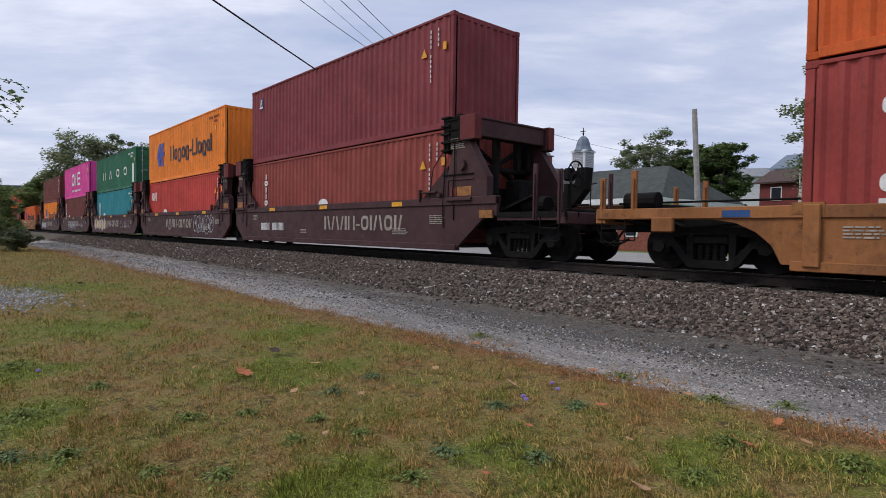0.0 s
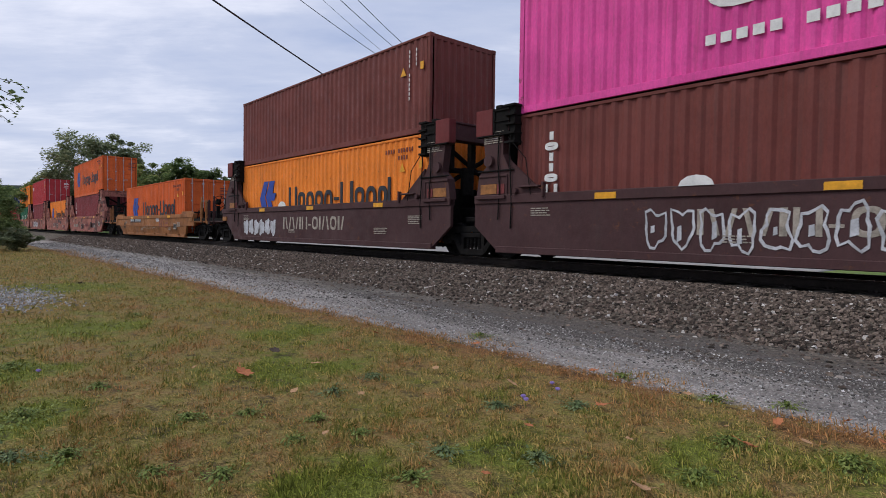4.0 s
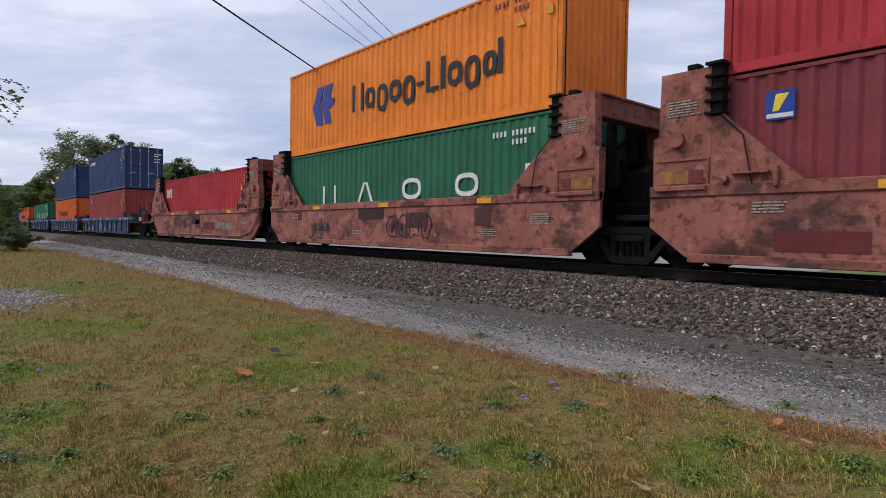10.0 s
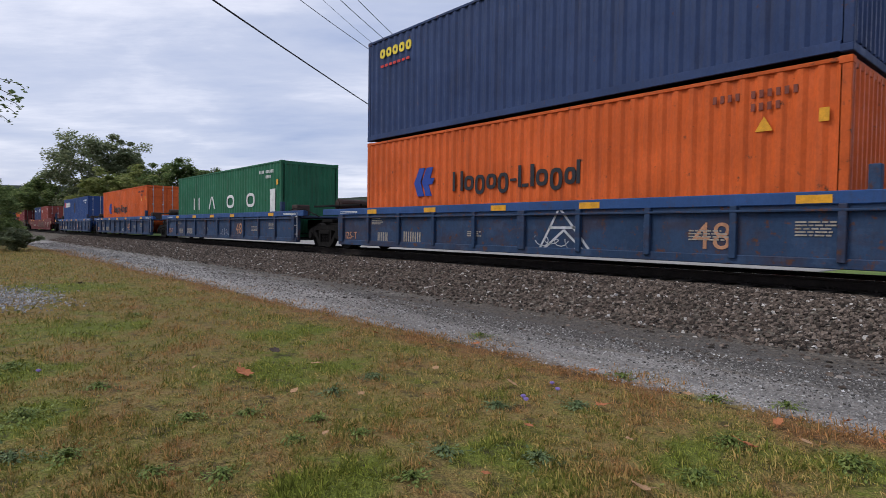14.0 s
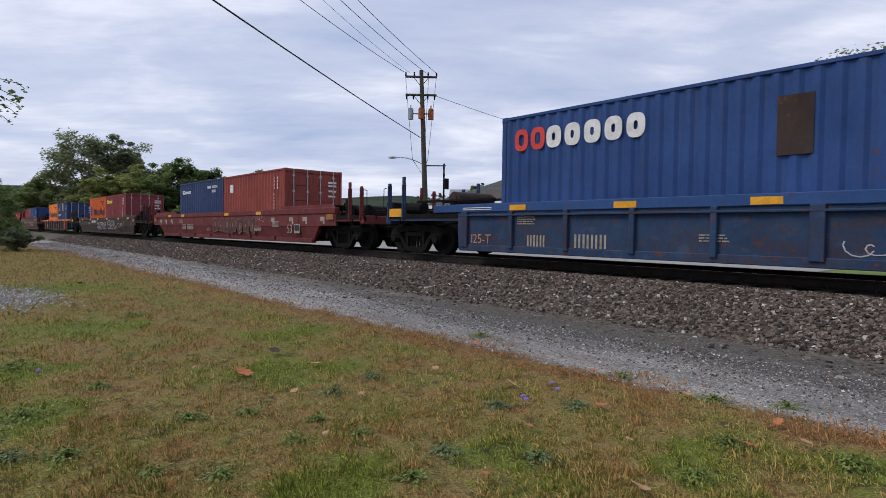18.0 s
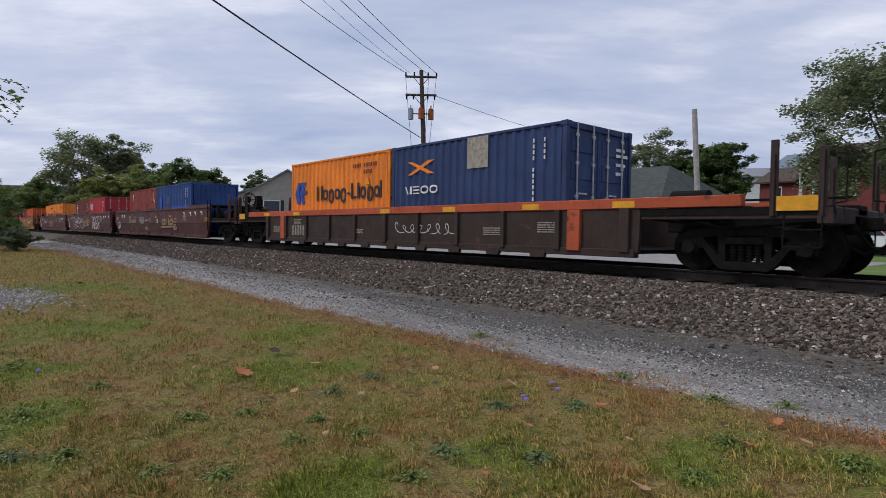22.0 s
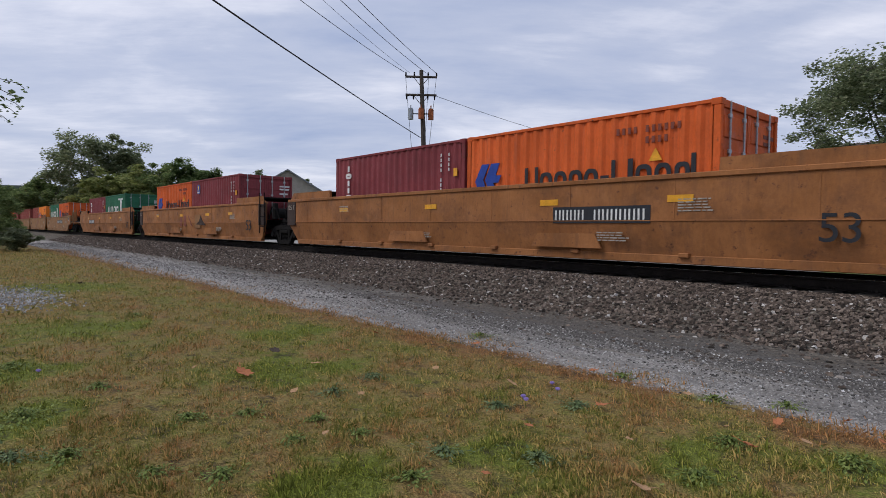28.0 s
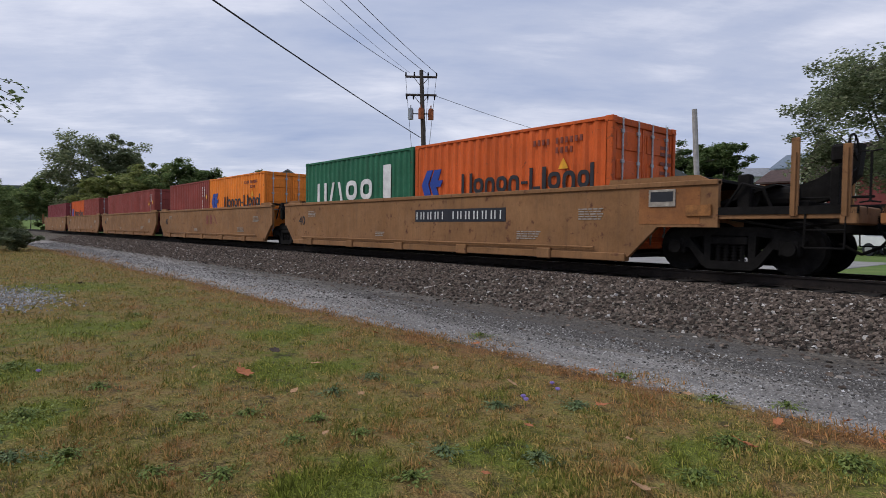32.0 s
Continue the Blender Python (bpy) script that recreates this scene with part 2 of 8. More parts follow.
CREAM = plain("cream_spray_paint", (0.60, 0.43, 0.24), 0.6, 0, 0.25, 4, 0.05)
TANSIGN = plain("dull_tan_lettering_paint", (0.30, 0.185, 0.095), 0.65, 0, 0.25, 6, 0.05)
SLOGAN = plain("yellow_lettering_paint", (0.80, 0.62, 0.05), 0.5, 0, 0.15, 6, 0.05)
BRIGHTRED = paint("bright_red_container_paint", (0.52, 0.060, 0.045), 0.12)
REDMARK = plain("red_lettering_paint", (0.60, 0.05, 0.04), 0.5, 0, 0.15, 6, 0.05)
DARKMARK = plain("dark_rust_lettering_paint", (0.20, 0.05, 0.03), 0.6, 0, 0.2, 6, 0.05)


# ---------- containers ----------
CW = 2.438
CORRUGATED = {}


def corrugated(length, height, depth=0.036, pitch=0.278, key=None):
    """A trapezoidal steel sheet in x-z that faces -y; its outer ribs lie at y = 0."""
    key = (round(length, 2), round(height, 2), depth, pitch)
    if key in CORRUGATED:
        return CORRUGATED[key]
    n = max(1, round(length / pitch))
    p = length / n
    xs = []
    for i in range(n):
        o = i * p
        xs += [(o, 0), (o + 0.26 * p, 0), (o + 0.5 * p, depth), (o + 0.76 * p, depth)]
    xs.append((length, 0))
    v = [(x, y, z) for z in (0, height) for x, y in xs]
    k = len(xs)
    f = [(i, i + 1, i + 1 + k, i + k) for i in range(k - 1)]
    CORRUGATED[key] = (v, f)
    return CORRUGATED[key]


SHARED = {}


def shared(key, make):
    if key not in SHARED:
        SHARED[key] = make()
    return SHARED[key]


def container(s0, z0, L, H, mat, label, doors=False, group="containers on the train"):
    """A shipping container whose rear lower edge lies at s0, z0. Its near side faces -y."""
    c = thing("shipping_container", label, "container", pose(s0, RAIL_Y, z0), group)
    mn = mat.name
    key = (round(L, 1), round(H, 1), mn)
    edge = paint("scuffed_" + mn, tuple(0.92 * q for q in PAINTS[mn][0]), 0.45, PAINTS[mn][1] + 0.1, fade=0.35)

    def side():
        v, f = corrugated(L - 0.30, H - 0.24)
        return Mesh().add(v, f).data("corrugated_side", mat)

    def end():
        v, f = corrugated(CW - 0.28, H - 0.24, 0.045, 0.24)
        return Mesh().add(v, f).data("corrugated_end", mat)

    sd = shared(("side", *key), side)
    part("corrugated_side", sd, None, c, at=pose(0.15, -CW / 2 + 0.012, 0.17))
    part("corrugated_side", sd, None, c, at=pose(L - 0.15, CW / 2 - 0.012, 0.17, 0, 0, 180))
    en = shared(("end", *key), end)
    part("corrugated_end", en, None, c, at=pose(0.012, CW / 2 - 0.14, 0.17, 0, 0, -90))

    def roof():
        m = Mesh()
        n = max(2, round((L - 0.3) / 0.42))
        v, f = corrugated(L - 0.3, CW - 0.12, 0.018, (L - 0.3) / n)
        m.add([(x + 0.15, z - CW / 2 + 0.06, H - 0.02 - y) for x, y, z in v], f)
        return m.data("roof", mat)

    part("roof", shared(("roof", *key), roof), None, c)

    rail = shared(("rail", *key), lambda: Mesh().box(0.16, L - 0.16, 0, 0.06, 0, 0.15, 0.006).data("bottom_rail", mat))
    tube = shared(("tube", *key), lambda: Mesh().box(0.16, L - 0.16, 0, 0.06, 0, 0.063, 0.006).data("top_rail", edge))
    post = shared(("post", *key), lambda: Mesh().box(0.004, 0.136, 0.003, 0.097, 0.11, H - 0.11, 0.012).data("corner_post", edge))
    head = shared(("head", *key), lambda: Mesh().box(0.02, 0.12, -CW / 2 + 0.1, CW / 2 - 0.1, 0, 0.13, 0.008).data("end_header", edge))
    for y in (-CW / 2, CW / 2 - 0.06):
        part("bottom_rail", rail, None, c, at=pose(0, y, 0.02))
        part("top_rail", tube, None, c, at=pose(0, y, H - 0.075))
    for x in (0.0, L - 0.14):
        for y in (-CW / 2, CW / 2 - 0.10):
            part("corner_post", post, None, c, at=pose(x, y, 0))
        for z in (0.02, H - 0.14):
            part("end_header", head, None, c, at=pose(x, 0, z))
    part("floor", shared(("floor", *key), lambda: Mesh().box(0.15, L - 0.15, -CW / 2 + 0.07, CW / 2 - 0.07, 0.10, 0.15).data("floor", GRIME)), None, c)
    cast = shared(("casting", mn), lambda: Mesh().box(0, 0.178, 0, 0.162, 0, 0.118, 0.012).data("corner_casting", edge))
    for x in (0, L - 0.178):
        for y in (-CW / 2 - 0.004, CW / 2 - 0.158):
            for z in (0, H - 0.118):
                part("corner_casting", cast, None, c, at=pose(x, y, z))
    if doors:
        dw = (CW - 0.22) / 2

        def leaf():
            m = Mesh()
            n = 4
            hh = (H - 0.30) / n
            m.box(-0.02, 0.014, 0, dw - 0.01, 0, H - 0.28)
            for i in range(n):
                m.box(0.012, 0.034, 0.09, dw - 0.10, i * hh + 0.10, (i + 1) * hh - 0.10, 0.012)
            m.box(0.012, 0.030, 0, 0.06, 0, H - 0.28)
            m.box(0.012, 0.030, dw - 0.07, dw - 0.01, 0, H - 0.28)
            return m.data("door", mat)

        def rod():
            m = Mesh().tube((0, 0, -0.06), (0, 0, H - 0.16), 0.019, 8)
            for z in (0.10, 0.85, 1.55, H - 0.45):
                m.box(-0.03, 0.016, -0.05, 0.05, z, z + 0.07, 0.008)
            return m.data("lock_rod", STEEL)

        for k in (0, 1):
            d = part("door", shared(("door", *key), leaf), None, c, at=pose(L - 0.075, -CW / 2 + 0.115 + k * dw, 0.15))
            for yy in (0.26, dw - 0.28):
                r = part("lock_rod", shared(("rod", round(H, 1)), rod), None, d, "galvanised locking rod", at=pose(0.062, yy, 0))
                hn = shared("handle", lambda: Mesh().box(-0.012, 0.012, 0, 0.30, -0.02, 0.02, 0.006).data("door_handle", STEEL))
            part("door_handle", hn, None, d, at=pose(0.085, 0.28, 0.95))
        bars = Mesh()
        rng = random.Random(int(-s0 * 10))
        zz = H - 0.48
        for i in range(4):
            w = rng.uniform(0.28, 0.52)
            bars.box(L - 0.036, L - 0.030, 0.62, 0.62 + w, zz, zz + 0.07)
            zz -= 0.20 if i else 0.13
        tagged(part("stencil", bars, WHITE if mn != ORANGE.name and mn != ORANGE2.name else DARKMARK, c), kind="stuff")
    else:
        part("corrugated_end", en, None, c, at=pose(L - 0.012, -CW / 2 + 0.14, 0.17, 0, 0, 90))
    return c


def side_y(extra=0.0):
    return -CW / 2 - 0.003 - extra


def on_side(m, x0, x1, z0, z1, y=None):
    y = side_y() if y is None else y
    return m.box(x0, x1, y, y + 0.014, z0, z1)


def ring(m, x0, x1, z0, z1, st, y, cut=2.7, n=18):
    """A hollow rounded sign in the plane of the side."""
    cx, cz, a, b = (x0 + x1) / 2, (z0 + z1) / 2, (x1 - x0) / 2, (z1 - z0) / 2
    out, inn = [], []
    for k in range(n):
        c, d = math.cos(2 * math.pi * k / n), math.sin(2 * math.pi * k / n)
        u, w = math.copysign(abs(c) ** (2 / cut), c), math.copysign(abs(d) ** (2 / cut), d)
        out.append((cx + a * u, cz + b * w))
        inn.append((cx + max(0.1 * a, a - st) * u, cz + max(0.1 * b, b - st) * w))
    v = [(x, y, z) for x, z in out] + [(x, y, z) for x, z in inn] + [(x, y + 0.012, z) for x, z in out]
    f = [(i, (i + 1) % n, (i + 1) % n + n, i + n) for i in range(n)]
    f += [((i + 1) % n, i, i + 2 * n, (i + 1) % n + 2 * n) for i in range(n)]
    m.add(v, f)


SIGN_WIDTH = {"T": 0.62, "o": 0.52, "p": 0.52, "I": 0.17, "i": 0.17, "-": 0.30, "B": 0.5, " ": 0.9, "H": 0.60, "L": 0.48, "d": 0.62, "/": 0.30, "V": 0.30, "E": 0.5}


def sign(m, ch, x, w, z0, h, st, y):
    """One plain sign: rings, upright, slanted and level bars."""
    st = min(st, 0.42 * w) if ch not in "IiB" else w
    yb = y + 0.012
    if ch == "-":
        m.box(x, x + w, y, yb, z0 + 0.30 * h, z0 + 0.42 * h)
    elif ch in "Ii":
        m.box(x, x + w, y, yb, z0, z0 + (h if ch == "I" else 0.7 * h))
    elif ch == "B":
        m.box(x, x + w, y, yb, z0, z0 + h)
    elif ch == "H":
        m.box(x, x + st, y, yb, z0, z0 + h).box(x + w - st, x + w, y, yb, z0, z0 + h)
    elif ch == "E":
        for q in (0.0, 0.42, 0.84):
            m.box(x, x + w, y, yb, z0 + q * h, z0 + (q + 0.16) * h)
    elif ch == "L":
        m.box(x, x + st, y, yb, z0, z0 + h).box(x + 1.25 * st, x + w, y, yb, z0, z0 + 0.15 * h)
    elif ch == "d":
        ring(m, x, x + w - 1.2 * st, z0, z0 + 0.72 * h, st, y)
        m.box(x + w - st, x + w, y, yb, z0, z0 + h)
    elif ch in "/V":
        a, b = (x, x + w - st) if ch == "/" else (x + w - st, x)
        m.prism([(a, z0), (a + st, z0), (b + st, z0 + h), (b, z0 + h)], y, yb)
    elif ch in "Top":
        ring(m, x, x + w, z0 - (0.22 * h if ch == "p" else 0), z0 + (h if ch == "T" else 0.74 * h), st, y)


def brand(parent, spec, x0, x1, z0, z1, mat, y=None, stroke=0.17, gap=0.12, shear=0.0):
    """A brand name as a row of plain signs fitted into x0..x1, z0..z1."""
    y = side_y() if y is None else y
    h = z1 - z0
    k = (x1 - x0) / (sum(SIGN_WIDTH[ch] + gap for ch in spec) - gap)
    x = x0
    for ch in spec:
        w = SIGN_WIDTH[ch] * k
        m = Mesh()
        sign(m, ch, x, w, z0, h, stroke * h, y)
        if shear:
            m.v = [(a + shear * (c - z0), b, c) for a, b, c in m.v]
        if m.v:
            part("brand_sign", m, mat, parent)
        x += w + gap * k


def column(parent, spec, x0, x1, z0, z1, mat, y=None):
    """A brand name that runs down the side, sign under sign."""
    y = side_y() if y is None else y
    step = (z1 - z0) / len(spec)
    for k, ch in enumerate(spec):
        m = Mesh()
        w = (x1 - x0) * (0.3 if ch == "I" else 1.0)
        sign(m, ch, (x0 + x1 - w) / 2, w, z1 - (k + 0.9) * step, 0.78 * step, 0.26 * (x1 - x0), y)
        part("brand_sign", m, mat, parent)


def arrow_emblem(parent, x, z, h, y=None):
    """Two slanted blue wings."""
    y = side_y() if y is None else y
    m = Mesh()
    w = h * 1.0
    left = [(0.0, 0.48), (0.30, 1.0), (0.62, 1.0), (0.36, 0.52), (0.58, 0.0), (0.22, 0.0)]
    right = [(0.44, 0.50), (0.70, 1.0), (1.06, 1.0), (0.90, 0.62), (1.14, 0.62), (1.02, 0.40), (0.80, 0.40), (1.0, 0.0), (0.66, 0.0), (0.62, 0.16)]
    for poly in (left, right):
        m.prism([(x + a * w, z + b * h) for a, b in poly], y, y + 0.012)
    part("emblem", m, LOGOBLUE, parent, "royal blue winged emblem")


def marks(c, L, H, mat=None, small=1, tri=True, yellow=True):
    """The small stencils every container carries near its front upper corner."""
    mat = mat or WHITE
    y = side_y()
    m = Mesh()
    if small == 1:
        zz = H - 0.30
        for k in range(11):
            if k != 4:
                m.box(L - 0.900, L - 0.862, y, y + 0.012, zz - 0.085, zz)
            zz -= 0.125
        zz = H - 0.30
        for k in range(4):
            m.box(L - 0.60, L - 0.565, y, y + 0.012, zz - 0.085, zz)
            zz -= 0.125
    else:
        for k in range(11):
            if k != 4:
                m.box(L - 1.95 + 0.12 * k, L - 1.89 + 0.12 * k, y, y + 0.012, H - 0.42, H - 0.30)
        for k in range(4):
            m.box(L - 1.35 + 0.12 * k, L - 1.29 + 0.12 * k, y, y + 0.012, H - 0.62, H - 0.50)
    tagged(part("stencil", m, mat, c), kind="stuff")
    if tri:
        t = Mesh().prism([(L - 1.28, H - 0.95), (L - 1.02, H - 0.95), (L - 1.15, H - 0.72)], y, y + 0.012)
        part("warning_triangle", t, YELLOW, c, "yellow warning sticker")
    if yellow:
        t = Mesh().box(L - 0.40, L - 0.27, y - 0.004, y + 0.012, H - 0.90, H - 0.70)
        part("height_sticker", t, YELLOW, c)


def hapag(c, small=False, z=0.0, dx=0.0, y=None):
    """Blue emblem and black lettering; small: the half-height version."""
    if small:
        arrow_emblem(c, 0.30 + dx, 1.16 + z, 0.74, y)
        brand(c, "Hopop-LIopd", 1.85 + dx, 5.65 + dx, 1.24 + z, 1.72 + z, BLACK, y, 0.175, 0.09)
    else:
        arrow_emblem(c, 1.70, 0.90 + z, 1.25, y)
        brand(c, "Hopop-LIopd", 4.2, 10.5, 1.03 + z, 1.84 + z, BLACK, y, 0.175, 0.09)


def sticker(c, x0, x1, z0, z1):
    y = side_y()
    p = part("sticker", Mesh().box(x0, x1, y - 0.004, y + 0.012, z0, z1), LOGOBLUE, c, "blue sticker with a yellow stroke")
    w = x1 - x0
    part("sticker_stroke", Mesh().prism([(x0 + 0.25 * w, z0 + 0.3 * (z1 - z0)), (x0 + 0.45 * w, z0 + 0.3 * (z1 - z0)), (x0 + 0.8 * w, z1 - 0.12 * w), (x0 + 0.35 * w, z1 - 0.12 * w)], y - 0.008, y - 0.002), SLOGAN, p)
    part("sticker_edge", Mesh().box(x0 + 0.05 * w, x1 - 0.05 * w, y - 0.008, y - 0.002, z0 + 0.03, z0 + 0.22 * (z1 - z0)), WHITE, p)


# ---------- bogies ----------
WHEEL_R = 0.42
WHEELS = []
TURNS = []


def wheelset_data():
    m = Mesh()
    for s in (-1, 1):
        y = s * 0.75
        prof = [(0.10, -0.085), (0.30, -0.045), (0.36, -0.068), (0.415, -0.068), (WHEEL_R, -0.055), (WHEEL_R + 0.004, 0.055), (WHEEL_R + 0.028, 0.07), (WHEEL_R + 0.028, 0.085), (0.36, 0.085), (0.30, 0.03), (0.10, 0.06)]
        m.lathe_y([(r, y + (yy if s < 0 else -yy)) for r, yy in prof], 0, 0, 28)
        m.tube((0, y - 0.11 * 1, 0), (0, y + 0.11, 0), 0.13, 16)
        for k in range(3):
            a = 2.1 * k
            m.tube((0.05 * math.cos(a), s * 0.985, 0.05 * math.sin(a)), (0.05 * math.cos(a), s * 1.02, 0.05 * math.sin(a)), 0.016, 6)
    m.tube((0, -0.98, 0), (0, 0.98, 0), 0.085, 12)
    return m.data("wheelset", GRIME)


def tread_data():
    m = Mesh()
    for s in (-1, 1):
        m.lathe_y([(WHEEL_R + 0.0015, s * 0.75 - 0.05), (WHEEL_R + 0.0055, s * 0.75 + 0.05)], 0, 0, 28)
    return m.data("tread", TREAD)


def sideframe_data():
    """A cast side frame with its two windows, spring nest and axle boxes; centred on x = 0."""
    m = Mesh()
    y0, y1 = -0.10, 0.06
    m.prism([(-1.12, 0.56), (-0.95, 0.70), (-0.42, 0.76), (0.42, 0.76), (0.95, 0.70), (1.12, 0.56), (1.10, 0.46), (0.80, 0.56), (0.38, 0.62), (-0.38, 0.62), (-0.80, 0.56), (-1.10, 0.46)], y0, y1)
    for s in (-1, 1):
        m.prism([(s * 0.80, 0.58), (s * 0.68, 0.58), (s * 0.34, 0.20), (s * 0.36, 0.10), (s * 0.46, 0.13)], y0, y1)
        m.prism([(s * 0.42, 0.64), (s * 0.30, 0.64), (s * 0.30, 0.14), (s * 0.40, 0.14)], y0, y1)
        m.box(s * 0.90 - 0.15, s * 0.90 + 0.15, y0 - 0.02, y1, 0.30, 0.56, 0.03)
        m.tube((s * 0.90, y0 - 0.07, 0.42), (s * 0.90, y0, 0.42), 0.11, 14)
        m.prism([(s * 0.66, 0.42), (s * 0.76, 0.40), (s * 0.76, 0.56), (s * 0.66, 0.60)], y0, y1)
    m.prism([(-0.46, 0.13), (-0.36, 0.06), (0.36, 0.06), (0.46, 0.13), (0.40, 0.20), (-0.40, 0.20)], y0 - 0.01, y1)
    for x in (-0.19, -0.065, 0.065, 0.19):
        for k in range(5):
            m.tube((x, -0.03, 0.215 + 0.052 * k), (x, -0.03, 0.24 + 0.052 * k), 0.058, 9)
        m.tube((x, -0.03, 0.19), (x, -0.03, 0.48), 0.035, 8)
    m.box(-0.30, 0.30, y0 - 0.02, y1, 0.47, 0.60, 0.02)
    return m.data("side_frame", GRIME)


def bogie(car, x, wheel_base=1.80):
    if "wheelset" not in SHARED:
        SHARED["wheelset"], SHARED["tread"], SHARED["side_frame"] = wheelset_data(), tread_data(), sideframe_data()
    b = part("bogie", shared("bolster", lambda: Mesh().box(-0.20, 0.20, -0.90, 0.90, 0.38, 0.66, 0.03).box(-0.9, 0.9, -0.06, 0.06, 0.3, 0.36).data("bogie", GRIME)), None, car, "grimy cast steel truck", at=pose(x, 0, 0))
    part("side_frame", SHARED["side_frame"], None, b, at=pose(0, -0.99, 0))
    part("side_frame", SHARED["side_frame"], None, b, at=pose(0, 0.99, 0, 0, 0, 180))
    for s in (-1, 1):
        w = part("wheelset", SHARED["wheelset"], None, b, at=pose(s * wheel_base / 2, 0, WHEEL_R))
        WHEELS.append((w, s * wheel_base / 2))
    return b


# ---------- well cars ----------
FT40 = 12.192
FT20 = 6.058
HC, STD = 2.896, 2.591


def text_data(s, size, mat):
    def make():
        cu = bpy.data.curves.new("numerals", "FONT")
        cu.body, cu.size, cu.extrude = s, size, 0.003
        ob = new("numerals", cu)
        bpy.context.view_layer.update()
        me = bpy.data.meshes.new_from_object(ob)
        bpy.data.objects.remove(ob)
        me.materials.append(mat)
        return me
    return shared(("text", s, size, mat.name), make)


def numerals(parent, s, x, z, size, mat, y):
    for ch in s:
        if ch == " ":
            x += 0.28 * size
            continue
        me = text_data(ch, size, mat)
        xs = [v.co.x for v in me.vertices]
        part("numeral", me, None, parent, at=pose(x - min(xs), y, z, 90, 0, 0))
        x += max(xs) - min(xs) + 0.09 * size


def bars(parent, mat, y, rows, name="stencil"):
    """Small unreadable stencils: rows of (x, z, length, height)."""
    m = Mesh()
    for x, z, w, h in rows:
        m.box(x, x + w, y, y + 0.008, z, z + h)
    tagged(part(name, m, mat, parent), kind="stuff")


def stencil_block(rows, x, z, w, n, rng, h=0.024, gap=0.048):
    """A block of small writing: lines of short words."""
    for i in range(n + 1):
        a, e = x, x + w * rng.uniform(0.75, 1.0)
        while a < e - 0.03:
            b = min(e, a + rng.uniform(0.05, 0.16))
            rows.append((a, z - i * gap, b - a, h))
            a = b + 0.022


def number_bars(parent, mat, y, x, z, size, n, skip=()):
    """A painted number as plain bars and rings, one for each figure."""
    m = Mesh()
    for k in range(n):
        if k not in skip:
            sign(m, "H", x + k * size * 0.72, 0.52 * size, z, size, 0.17 * size, y)
    tagged(part("number_sign", m, mat, parent), kind="stuff")


def coupler(car, x, s):
    m = Mesh().box(min(x, x + s * 0.75), max(x, x + s * 0.75), -0.09, 0.09, 0.72, 0.92, 0.02)
    m.box(min(x + s * 0.55, x + s * 0.85), max(x + s * 0.55, x + s * 0.85), -0.17, 0.17, 0.66, 0.98, 0.04)
    part("coupler", m, GRIME, car)
    hose = Mesh().path([(x, -0.35, 0.75), (x + s * 0.2, -0.36, 0.48), (x + s * 0.45, -0.33, 0.36), (x + s * 0.75, -0.28, 0.52)], 0.025, 6)
    part("air_hose", hose, GRIME, car)


def brake_wheel(car, x, y, z, mat):
    m = Mesh()
    n = 16
    for k in range(n):
        a, b = 2 * math.pi * k / n, 2 * math.pi * (k + 1) / n
        m.tube((x, y + 0.27 * math.cos(a), z + 0.27 * math.sin(a)), (x, y + 0.27 * math.cos(b), z + 0.27 * math.sin(b)), 0.017, 6)
        if k % 3 == 0:
            m.tube((x, y, z), (x, y + 0.27 * math.cos(a), z + 0.27 * math.sin(a)), 0.012, 5)
    m.tube((x - 0.08, y, z), (x + 0.04, y, z), 0.06, 10)
    part("brake_wheel", m, GRIME, car)
    h = Mesh().box(x - 0.26, x - 0.06, y - 0.12, y + 0.10, z - 0.14, z + 0.13, 0.04)
    h.box(x - 0.26, x - 0.14, y - 0.08, y + 0.08, z - 0.95, z - 0.2, 0.01)
    part("brake_housing", h, GRIME, car)


